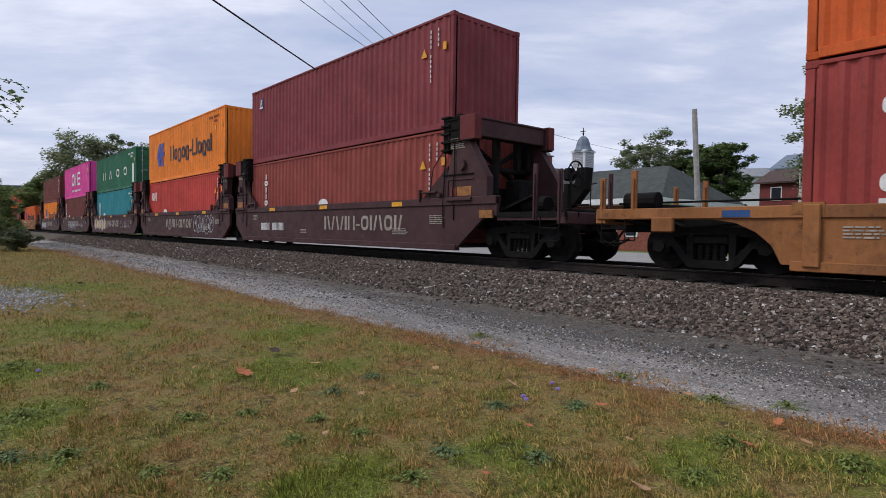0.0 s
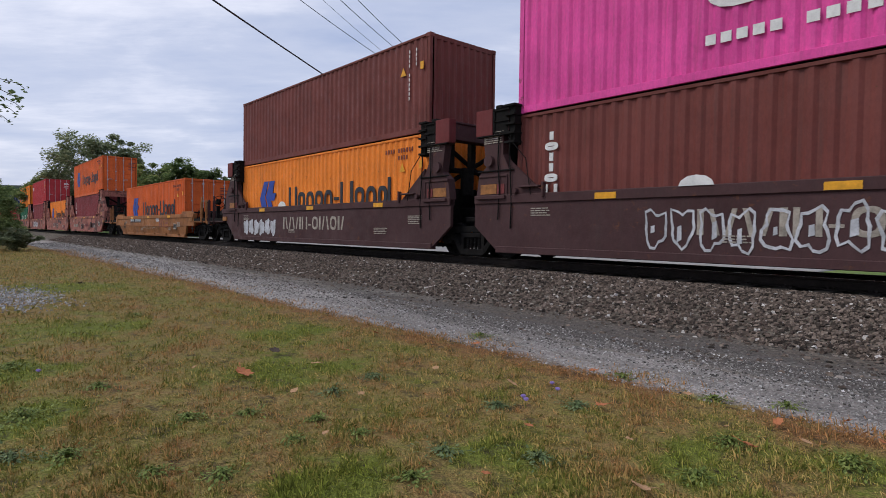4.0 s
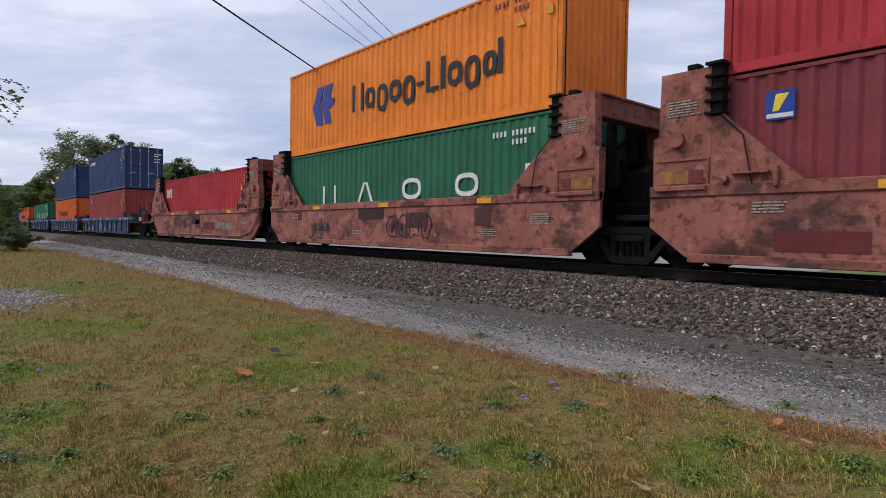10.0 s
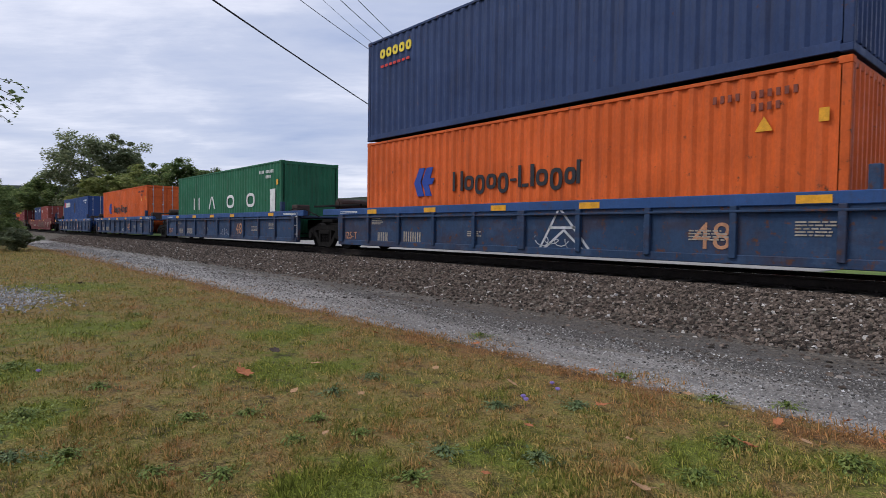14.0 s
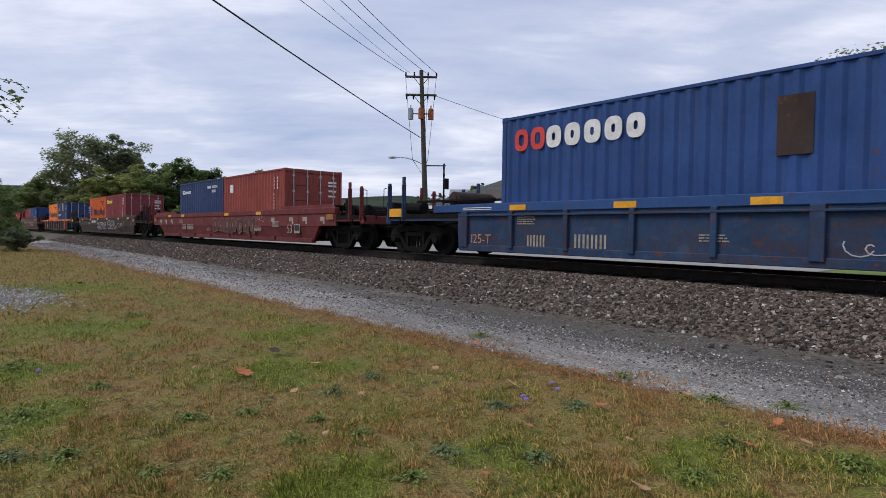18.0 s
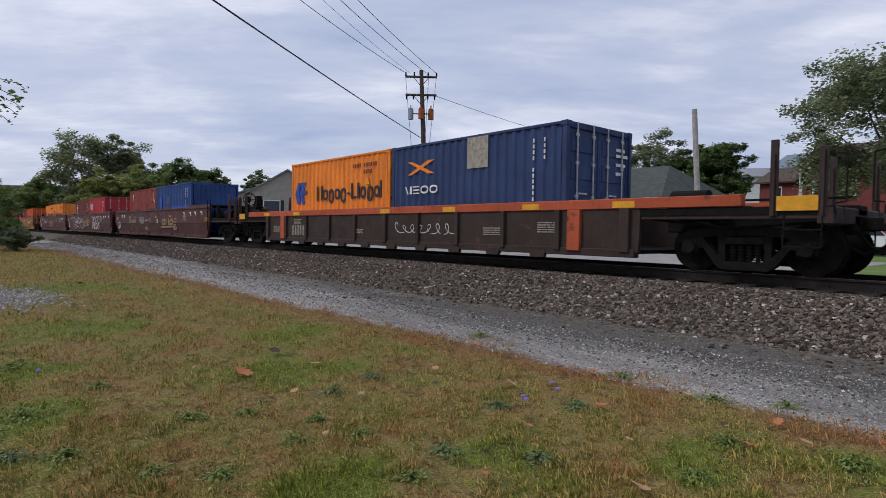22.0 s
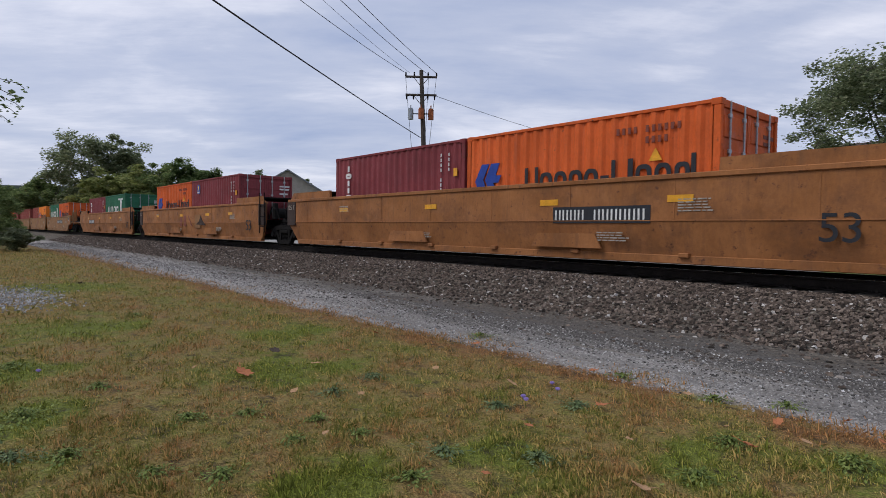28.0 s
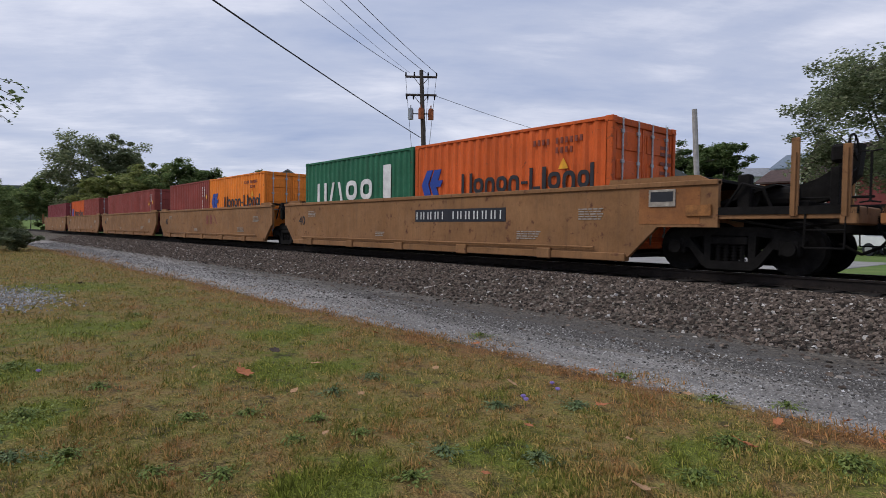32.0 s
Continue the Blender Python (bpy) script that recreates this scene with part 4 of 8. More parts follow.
# patches of greener grass and clover: x, y, radius
GREEN_SPOTS = [(-4.9, 2.4, 0.75), (-6.26, 0.51, 0.55), (-4.66, 0.42, 0.62), (-8.43, 1.32, 1.1), (-1.53, 3.15, 0.45), (-0.84, 3.75, 0.45), (-1.97, 4.52, 0.35), (-2.63, 1.45, 0.40), (-14.2, 2.1, 1.5), (-6.6, 3.2, 0.8), (-2.3, 2.4, 0.4)]


def patch_field(nt, pos):
    """Low in green patches, middling in straw, high in the rust-brown strip along the lane."""
    n, ln = nt.nodes, nt.links
    wr = n.new("ShaderNodeTexNoise")
    wr.inputs["Scale"].default_value, wr.inputs["Detail"].default_value = 2.3, 4
    ln.new(pos, wr.inputs["Vector"])
    bent = n.new("ShaderNodeVectorMath")
    bent.operation = "MULTIPLY_ADD"
    ln.new(wr.outputs["Color"], bent.inputs[0])
    bent.inputs[1].default_value, bent.inputs[2].default_value = (0.9, 0.9, 0), (-0.45, -0.45, 0)
    warped = n.new("ShaderNodeVectorMath")
    ln.new(pos, warped.inputs[0])
    ln.new(bent.outputs[0], warped.inputs[1])
    flat = n.new("ShaderNodeVectorMath")
    flat.operation = "MULTIPLY"
    ln.new(warped.outputs[0], flat.inputs[0])
    flat.inputs[1].default_value = (1, 1, 0)
    total = None
    for x, y, r in GREEN_SPOTS:
        d = n.new("ShaderNodeVectorMath")
        d.operation = "DISTANCE"
        ln.new(flat.outputs[0], d.inputs[0])
        d.inputs[1].default_value = (x, y, 0)
        m = n.new("ShaderNodeMapRange")
        m.interpolation_type = "SMOOTHSTEP"
        for key, val in (("From Min", 0.2 * r), ("From Max", 1.1 * r), ("To Min", 1.0), ("To Max", 0.0)):
            m.inputs[key].default_value = val
        ln.new(d.outputs["Value"], m.inputs["Value"])
        if total is None:
            total = m.outputs[0]
        else:
            a = n.new("ShaderNodeMath")
            a.operation = "MAXIMUM"
            ln.new(total, a.inputs[0])
            ln.new(m.outputs[0], a.inputs[1])
            total = a.outputs[0]
    sep = n.new("ShaderNodeSeparateXYZ")
    ln.new(warped.outputs[0], sep.inputs[0])
    edge = n.new("ShaderNodeMapRange")
    edge.interpolation_type = "SMOOTHSTEP"
    for key, val in (("From Min", 3.7), ("From Max", 4.7), ("To Min", 0.0), ("To Max", 0.17)):
        edge.inputs[key].default_value = val
    ln.new(sep.outputs["Y"], edge.inputs["Value"])
    a = n.new("ShaderNodeMath")
    a.operation = "ADD"
    ln.new(noise_node(nt, pos, 1.5, 9, 0.80), a.inputs[0])
    ln.new(edge.outputs[0], a.inputs[1])
    b = n.new("ShaderNodeMath")
    b.operation = "MULTIPLY_ADD"
    ln.new(total, b.inputs[0])
    b.inputs[1].default_value = -0.18
    ln.new(a.outputs[0], b.inputs[2])
    return b.outputs[0]


def ground_material():
    m, nt, b = nodes_of("lawn_gravel_and_ballast")
    g = nt.nodes.new("ShaderNodeNewGeometry")
    sep = nt.nodes.new("ShaderNodeSeparateXYZ")
    nt.links.new(g.outputs["Position"], sep.inputs[0])
    pos = g.outputs["Position"]
    wob = nt.nodes.new("ShaderNodeMath")
    wob.operation = "MULTIPLY_ADD"
    nt.links.new(noise_node(nt, pos, 0.9, 6, 0.6), wob.inputs[0])
    wob.inputs[1].default_value = 1.1
    nt.links.new(sep.outputs["Y"], wob.inputs[2])
    # lawn: dark thatch and soil between the blades
    straw = ramp_node(nt, patch_field(nt, pos), [(0.36, (0.132, 0.152, 0.028)), (0.45, (0.175, 0.150, 0.044)), (0.55, (0.216, 0.152, 0.057)), (0.68, (0.193, 0.102, 0.043))])
    fine = ramp_node(nt, noise_node(nt, pos, 70, 6, 0.8), [(0.36, (0.22, 0.22, 0.22)), (0.64, (1.5, 1.5, 1.5))])
    lawn = nt.nodes.new("ShaderNodeMix")
    lawn.data_type, lawn.blend_type = "RGBA", "MULTIPLY"
    lawn.inputs["Factor"].default_value = 1
    nt.links.new(straw, lawn.inputs["A"])
    nt.links.new(fine, lawn.inputs["B"])
    soil = ramp_node(nt, noise_node(nt, pos, 7.0, 5, 0.6), [(0.34, (0.75, 0.75, 0.75)), (0.46, (0, 0, 0))])
    lawn_col = mix_node(nt, soil, lawn.outputs["Result"], (0.036, 0.028, 0.017))
    # gravel lane: pale limestone grit by the lawn, dark cinders by the ballast, drawn out along the wheel tracks
    vor = nt.nodes.new("ShaderNodeTexVoronoi")
    vor.inputs["Scale"].default_value = 60
    nt.links.new(pos, vor.inputs["Vector"])
    stone = ramp_node(nt, vor.outputs["Color"], [(0.0, (0.19, 0.180, 0.168)), (0.7, (0.34, 0.322, 0.300)), (1.0, (0.58, 0.56, 0.53))])
    cinder = ramp_node(nt, vor.outputs["Color"], [(0.0, (0.048, 0.045, 0.042)), (0.8, (0.120, 0.112, 0.103)), (1.0, (0.30, 0.28, 0.26))])
    track = nt.nodes.new("ShaderNodeMapping")
    track.inputs["Scale"].default_value = (0.22, 1.3, 1.0)
    nt.links.new(pos, track.inputs["Vector"])
    wide = nt.nodes.new("ShaderNodeMath")
    wide.operation = "MULTIPLY_ADD"
    nt.links.new(noise_node(nt, track.outputs[0], 1.0, 8, 0.68), wide.inputs[0])
    wide.inputs[1].default_value = 6.0
    slant = nt.nodes.new("ShaderNodeMath")
    slant.operation = "MULTIPLY_ADD"
    nt.links.new(sep.outputs["X"], slant.inputs[0])
    slant.inputs[1].default_value = 0.10
    nt.links.new(sep.outputs["Y"], slant.inputs[2])
    nt.links.new(slant.outputs[0], wide.inputs[2])
    ec = nt.nodes.new("ShaderNodeMapRange")
    ec.inputs["From Min"].default_value, ec.inputs["From Max"].default_value = 7.1, 9.0
    nt.links.new(wide.outputs[0], ec.inputs["Value"])
    lane = mix_node(nt, ec.outputs[0], stone, cinder)
    earth = ramp_node(nt, noise_node(nt, track.outputs[0], 2.6, 7, 0.7), [(0.54, (0, 0, 0)), (0.68, (0.55, 0.55, 0.55))])
    lane = mix_node(nt, earth, lane, (0.150, 0.122, 0.086))
    vor2 = nt.nodes.new("ShaderNodeTexVoronoi")
    vor2.inputs["Scale"].default_value = 20
    nt.links.new(pos, vor2.inputs["Vector"])
    rock = ramp_node(nt, vor2.outputs["Color"], [(0.0, (0.030, 0.026, 0.022)), (0.8, (0.145, 0.124, 0.100)), (1.0, (0.26, 0.235, 0.20))])
    e1 = nt.nodes.new("ShaderNodeMapRange")
    e1.inputs["From Min"].default_value, e1.inputs["From Max"].default_value = 5.05, 5.35
    nt.links.new(wob.outputs[0], e1.inputs["Value"])
    e2 = nt.nodes.new("ShaderNodeMapRange")
    e2.inputs["From Min"].default_value, e2.inputs["From Max"].default_value = 7.2, 8.1
    nt.links.new(wob.outputs[0], e2.inputs["Value"])
    e3 = nt.nodes.new("ShaderNodeMapRange")
    e3.inputs["From Min"].default_value, e3.inputs["From Max"].default_value = 19.6, 20.6
    nt.links.new(wob.outputs[0], e3.inputs["Value"])
    col = mix_node(nt, e1.outputs[0], lawn_col, lane)
    col = mix_node(nt, e2.outputs[0], col, rock)
    turf = ramp_node(nt, noise_node(nt, pos, 0.6, 5), [(0.3, (0.09, 0.15, 0.035)), (0.7, (0.15, 0.20, 0.06))])
    col = mix_node(nt, e3.outputs[0], col, turf)
    nt.links.new(col, b.inputs["Base Color"])
    b.inputs["Roughness"].default_value = 0.95
    b.inputs["Specular IOR Level"].default_value = 0.15
    bump(nt, b, vor2.outputs["Distance"], 0.6, 0.03)
    return m


def build_ground():
    xs = axis([i * 0.5 for i in range(-60, 9)], [-3000, -1500, -800, -400, -250, -180, -140, -120, -100, -90, -80, -70, -60, -50, -45, -40, -35, 6, 10, 20, 40, 80, 150, 300, 800, 2000])
    ys = axis([i * 0.25 for i in range(-8, 62)], [-2000, -800, -300, -100, -40, -20, -10, -5, 16, 17, 18, 20, 23, 27, 32, 38, 45, 55, 70, 90, 120, 160, 220, 300, 500, 900, 1800, 3000])
    v = [(x, y, ground_z(x, y)) for y in ys for x in xs]
    k = len(xs)
    f = [(j * k + i, j * k + i + 1, (j + 1) * k + i + 1, (j + 1) * k + i) for j in range(len(ys) - 1) for i in range(k - 1)]
    me = Mesh().add(v, f).data("ground", ground_material(), True)
    tagged(new("ground", me), "dry autumn lawn, grey gravel lane and ballast bank", "ground", kind="structure")


build_ground()


def scatter_polys(name, mat, verts, faces, n, places, label, category, parent=None):
    """n copies of one small form, each with its own turn, size and place, in one mesh."""
    verts = np.array(verts, float)
    p, yaw, tilt, size = places
    c, s = np.cos(yaw), np.sin(yaw)
    ct, st = np.cos(tilt), np.sin(tilt)
    V = verts[None, :, :] * size[:, None, :]
    x, y, z = V[..., 0], V[..., 1], V[..., 2]
    y, z = y * ct[:, None] - z * st[:, None], y * st[:, None] + z * ct[:, None]
    x, y = x * c[:, None] - y * s[:, None], x * s[:, None] + y * c[:, None]
    out = np.stack([x, y, z], -1) + p[:, None, :]
    k = len(verts)
    me = bpy.data.meshes.new(name)
    fl = np.array(faces)
    allf = (fl[None] + (np.arange(n) * k)[:, None, None]).reshape(-1, fl.shape[1])
    me.from_pydata(out.reshape(-1, 3), [], allf)
    me.materials.append(mat)
    me.update()
    ob = new(name, me)
    if parent:
        ob.parent = parent
    tagged(ob, label, category, kind="stuff")
    return ob


def let_through(nt, bsdf, colour, share):
    """Thin leaves let part of the light through."""
    t = nt.nodes.new("ShaderNodeBsdfTranslucent")
    nt.links.new(colour, t.inputs["Color"])
    mx = nt.nodes.new("ShaderNodeMixShader")
    mx.inputs[0].default_value = share
    nt.links.new(bsdf.outputs[0], mx.inputs[1])
    nt.links.new(t.outputs[0], mx.inputs[2])
    nt.links.new(mx.outputs[0], nt.nodes["Material Output"].inputs["Surface"])


def island_material(name, stops, rough=0.9, bumpy=0.3, scale=30, thin=0.0):
    m, nt, b = nodes_of(name)
    g = nt.nodes.new("ShaderNodeNewGeometry")
    col = ramp_node(nt, g.outputs["Random Per Island"], stops)
    v = ramp_node(nt, noise_node(nt, g.outputs["Position"], scale, 4, 0.7), [(0.3, (0.6, 0.6, 0.6)), (0.7, (1.2, 1.2, 1.2))])
    mul = nt.nodes.new("ShaderNodeMix")
    mul.data_type, mul.blend_type = "RGBA", "MULTIPLY"
    mul.inputs["Factor"].default_value = 1
    nt.links.new(col, mul.inputs["A"])
    nt.links.new(v, mul.inputs["B"])
    nt.links.new(mul.outputs["Result"], b.inputs["Base Color"])
    b.inputs["Roughness"].default_value = rough
    b.inputs["Specular IOR Level"].default_value = 0.2
    if thin:
        let_through(nt, b, mul.outputs["Result"], thin)
    return m


ROCK_V = [(-1, -0.6, -0.5), (0.9, -0.8, -0.5), (1, 0.7, -0.5), (-0.7, 0.9, -0.5), (-0.6, -0.5, 0.45), (0.6, -0.45, 0.6), (0.55, 0.5, 0.4), (-0.5, 0.45, 0.65)]
ROCK_F = [(4, 5, 6), (4, 6, 7), (0, 1, 5), (0, 5, 4), (1, 2, 6), (1, 6, 5), (2, 3, 7), (2, 7, 6), (3, 0, 4), (3, 4, 7)]


def zs_of(x, y):
    return np.array([ground_z(a, b) for a, b in zip(x, y)])


def build_stones():
    rng = np.random.default_rng(3)
    rock = island_material("ballast_stone", [(0.0, (0.030, 0.025, 0.021)), (0.5, (0.122, 0.093, 0.075)), (0.95, (0.235, 0.187, 0.152)), (1.0, (0.60, 0.57, 0.53))])
    n = 52000
    x = -62 * rng.random(n) ** 2.2 + 1.5
    y = 7.2 + 2.5 * rng.random(n) ** 0.85
    edge = (y - 7.2 + 0.8 * rng.random(n)) > 0.35
    x, y = x[edge], y[edge]
    n = len(x)
    sz = rng.uniform(0.013, 0.035, (n, 1)) * rng.uniform(0.7, 1.3, (n, 3)) * (1 + 0.012 * np.maximum(0, -x - 10))[:, None]
    p = np.stack([x, y, zs_of(x, y) + 0.012], 1)
    scatter_polys("ballast_stones", rock, ROCK_V, ROCK_F, n, (p, rng.uniform(0, 6.3, n), rng.uniform(-0.9, 0.9, n), sz), "loose grey-brown crushed stone ballast", "ballast")
    n = 900
    x = -30 * rng.random(n) ** 2 + 1.0
    y = 7.35 - 1.5 * rng.random(n) ** 2.2
    sz = rng.uniform(0.012, 0.034, (n, 1)) * rng.uniform(0.7, 1.3, (n, 3)) * np.array([1.2, 1.0, 0.7])
    p = np.stack([x, y, zs_of(x, y) + 0.008], 1)
    scatter_polys("stray_stones", rock, ROCK_V, ROCK_F, n, (p, rng.uniform(0, 6.3, n), rng.uniform(-0.4, 0.4, n), sz), "stray ballast stones on the lane", "ballast")
    pale = island_material("lane_grit", [(0.0, (0.07, 0.068, 0.066)), (0.30, (0.22, 0.208, 0.195)), (0.85, (0.40, 0.382, 0.36)), (1.0, (0.62, 0.61, 0.60))])
    dark = island_material("cinder_grit", [(0.0, (0.050, 0.047, 0.044)), (0.6, (0.105, 0.098, 0.090)), (0.93, (0.19, 0.178, 0.165)), (1.0, (0.5, 0.49, 0.48))])
    for name, mt, y0, y1, n, label in (("lane_gravel", pale, 4.5, 6.6, 30000, "fine pale grey gravel of the lane"), ("cinders", dark, 5.4, 7.7, 18000, "dark cinders and small stones of the lane")):
        x = -55 * rng.random(n) ** 2.6 + 1.2
        y = y0 + (y1 - y0) * rng.random(n)
        sz = (0.0035 + 0.010 * rng.random((n, 1)) ** 2.5) * rng.uniform(0.7, 1.3, (n, 3)) * (1 + 0.04 * np.maximum(0, -x))[:, None]
        p = np.stack([x, y, zs_of(x, y) + 0.003], 1)
        scatter_polys(name, mt, ROCK_V, ROCK_F, n, (p, rng.uniform(0, 6.3, n), rng.uniform(-0.5, 0.5, n), sz), label, "gravel")


LEAF_SPOTS = [(-4.87, 1.98, 0.158, "o"), (-5.56, 2.58, 0.104, "d"), (-4.07, 2.05, 0.062, "t"), (-5.13, 3.18, 0.073, "o"), (-3.21, 3.57, 0.092, "t"), (-2.37, 3.61, 0.088, "o"), (-2.40, 2.84, 0.065, "o"), (-2.30, 2.91, 0.050, "t"), (-1.37, 3.58, 0.090, "o"), (-2.06, 2.10, 0.050, "o"), (-1.40, 4.16, 0.073, "o"), (-1.86, 3.12, 0.050, "t"), (-1.15, 3.89, 0.066, "t"), (-1.46, 2.58, 0.099, "t"), (-3.12, 4.59, 0.095, "o"), (-5.75, 3.96, 0.085, "o"), (-8.47, 2.35, 0.070, "d"), (-14.64, 2.32, 0.132, "d"), (-1.59, 3.80, 0.065, "t"), (-4.00, 3.42, 0.065, "t"), (-4.82, 2.65, 0.076, "t"), (-3.71, 2.43, 0.054, "t"), (-5.28, 1.71, 0.054, "t"), (-1.15, 4.66, 0.062, "o"), (-2.15, 4.42, 0.064, "t"), (-0.86, 4.24, 0.055, "o"), (-3.08, 1.76, 0.050, "t"), (-7.17, 2.49, 0.062, "t"), (-4.64, 4.57, 0.091, "o"), (-3.35, 4.38, 0.066, "t")]
WEED_SPOTS = [(-2.47, 2.18, 0.110, "b"), (-2.06, 2.53, 0.126, "b"), (-4.19, 2.86, 0.138, "b"), (-3.98, 2.34, 0.116, "b"), (-4.65, 0.41, 0.222, "g"), (-3.19, 0.82, 0.098, "g"), (-1.49, 3.62, 0.137, "g"), (-2.01, 4.59, 0.115, "g"), (-5.18, 0.95, 0.106, "g"), (-3.17, 1.60, 0.074, "g"), (-3.85, 1.60, 0.085, "g"), (-1.60, 4.94, 0.113, "g"), (-6.36, 0.49, 0.200, "g"), (-3.85, 0.29, 0.110, "b"), (-2.55, 3.55, 0.117, "b"), (-0.90, 3.81, 0.156, "g"), (-1.39, 2.98, 0.118, "g"), (-2.32, 1.83, 0.099, "g"), (-2.94, 1.08, 0.103, "g"), (-3.99, 1.24, 0.097, "g"), (-2.92, 3.09, 0.099, "b"), (-9.14, 2.14, 0.162, "g"), (-3.46, 1.91, 0.076, "g"), (-2.92, 4.74, 0.125, "g"), (-3.71, 0.53, 0.124, "g"), (-3.04, 1.99, 0.078, "g"), (-5.19, 5.16, 0.157, "g")]
FLOWER_SPOTS = [(-2.81, 3.65), (-2.84, 3.28), (-5.83, 0.63), (-2.96, 3.77), (-2.77, 3.23)]


def grass_material(name, green, straw, rust):
    """Blades take the patch they grow in, green, straw or rust, and differ one by one."""
    m, nt, b = nodes_of(name)
    g = nt.nodes.new("ShaderNodeNewGeometry")
    pos = g.outputs["Position"]
    isl = g.outputs["Random Per Island"]
    patch = nt.nodes.new("ShaderNodeMath")
    patch.operation = "MULTIPLY_ADD"
    nt.links.new(isl, patch.inputs[0])
    patch.inputs[1].default_value = 0.24
    nt.links.new(patch_field(nt, pos), patch.inputs[2])
    col = ramp_node(nt, patch.outputs[0], [(0.48, green), (0.58, tuple((p + q) / 2 for p, q in zip(green, straw))), (0.66, straw), (0.80, rust)])
    shade = ramp_node(nt, isl, [(0.0, (0.38, 0.38, 0.38)), (0.55, (0.86, 0.86, 0.86)), (1.0, (1.45, 1.45, 1.45))])
    mul = nt.nodes.new("ShaderNodeMix")
    mul.data_type, mul.blend_type = "RGBA", "MULTIPLY"
    mul.inputs["Factor"].default_value = 1
    nt.links.new(col, mul.inputs["A"])
    nt.links.new(shade, mul.inputs["B"])
    nt.links.new(mul.outputs["Result"], b.inputs["Base Color"])
    b.inputs["Roughness"].default_value = 0.75
    b.inputs["Specular IOR Level"].default_value = 0.2
    return m


def build_grass():
    rng = np.random.default_rng(5)
    blade = grass_material("grass_blades", (0.250, 0.285, 0.047), (0.425, 0.302, 0.105), (0.385, 0.198, 0.078))
    n = 680000
    # thicker where the camera stands
    d = 2.0 + 36 * rng.random(n) ** 2.1
    ang = radians(90) + HEADING + rng.uniform(-radians(41), radians(41), n)
    x, y = d * np.cos(ang), d * np.sin(ang)
    lim = 4.75 + 0.02 * np.maximum(0, -x - 3) - 0.5 * np.array([noise.noise(Vector((a * 0.9, 3.1, 0))) for a in x]) + 0.22 * rng.normal(size=n)
    ok = (y < lim) & (y > -6)
    x, y, d = x[ok], y[ok], d[ok]
    n = len(x)
    tuft = np.array([0.6 * noise.noise(Vector((a * 2.1, b * 2.1, 7))) + 0.8 * noise.noise(Vector((a * 8.5, b * 8.5, 3))) for a, b in zip(x, y)])
    # blades stand in clumps; the hollows between them stay low and thin
    ok = tuft + 0.30 * rng.normal(size=n) > -0.32
    x, y, d, tuft = x[ok], y[ok], d[ok], tuft[ok]
    n = len(x)
    h = (0.009 + 0.030 * rng.random(n) ** 2.0) * np.clip(1 + 1.5 * tuft, 0.35, 2.2) * (0.85 + 0.03 * d)
    w = rng.uniform(0.0009, 0.0017, n) * (0.62 + 0.19 * d)
    size = np.stack([w, h, h], 1)
    v = [(-1, 0, 0), (1, 0, 0), (0.7, 0.30, 0.6), (-0.3, 0.80, 0.95)]
    p = np.stack([x, y, zs_of(x, y) - 0.003], 1)
    scatter_polys("grass", blade, v, [(0, 1, 2), (0, 2, 3)], n, (p, rng.uniform(0, 6.3, n), rng.uniform(-1.25, 1.25, n), size), "short dry autumn grass, straw brown and green", "grass")


def weed(x, y, r, seed, mat):
    """A low rosette of broad leaves."""
    rng = np.random.default_rng(seed)
    n = int(90 + 1500 * r)
    a = rng.uniform(0, 6.3, n)
    q = 0.95 * r * np.abs(rng.normal(size=n)) * (0.75 + 0.25 * np.sin(3 * a + seed))
    p = np.stack([q * np.cos(a), q * np.sin(a), 0.012 + 0.30 * np.maximum(0.03, r - q) * rng.random(n)], 1)
    v = [(-0.42, 0.1, 0.05), (0, -0.8, 0.0), (0.42, 0.1, 0.05), (0, 0.7, 0.16)]
    sz = rng.uniform(0.010, 0.024, n)[:, None] * np.ones((n, 3))
    t = thing("weed", "low green broad-leaved weed in the lawn", "plant", pose(x, y, ground_z(x, y)), "weeds in the lawn")
    ob = scatter_polys("leaves", mat, v, [(0, 1, 2), (0, 2, 3)], n, (p, a + 1.57, rng.uniform(-0.7, 0.7, n), sz), "", "", t)


def leaf_thing(x, y, size, turn, mat, label, seed):
    """A curled dry leaf with pointed lobes and a stalk."""
    rng = random.Random(seed)
    m = Mesh()
    n = 14
    rim = []
    for k in range(n):
        a = 2 * math.pi * k / n
        r = (1.0 if k % 2 == 0 else 0.80) * (0.75 + 0.35 * math.cos(a / 2) ** 2) * rng.uniform(0.85, 1.1)
        rim.append((r * math.cos(a), 0.85 * r * math.sin(a), 0.30 * r * r * rng.uniform(0.3, 1.2)))
    m.add([(0, 0, 0.02)] + rim + [(0, 0, -0.015)] + [(a, b, c - 0.03) for a, b, c in rim], [(0, 1 + k, 1 + (k + 1) % n) for k in range(n)] + [(n + 1, n + 2 + (k + 1) % n, n + 2 + k) for k in range(n)] + [(1 + k, n + 2 + k, n + 2 + (k + 1) % n, 1 + (k + 1) % n) for k in range(n)])
    t = thing("fallen_leaf", label, "leaf", pose(x, y, ground_z(x, y) + 0.045, rng.uniform(-22, 22), rng.uniform(-22, 22), turn) @ Matrix.Scale(size * 0.62, 4), "fallen leaves on the lawn")
    part("blade", m, mat, t)
    part("stalk", Mesh().path([(-0.6, 0, 0.05), (-1.1, 0.1, 0.12), (-1.5, 0.2, 0.1)], 0.035, 5), mat, t)


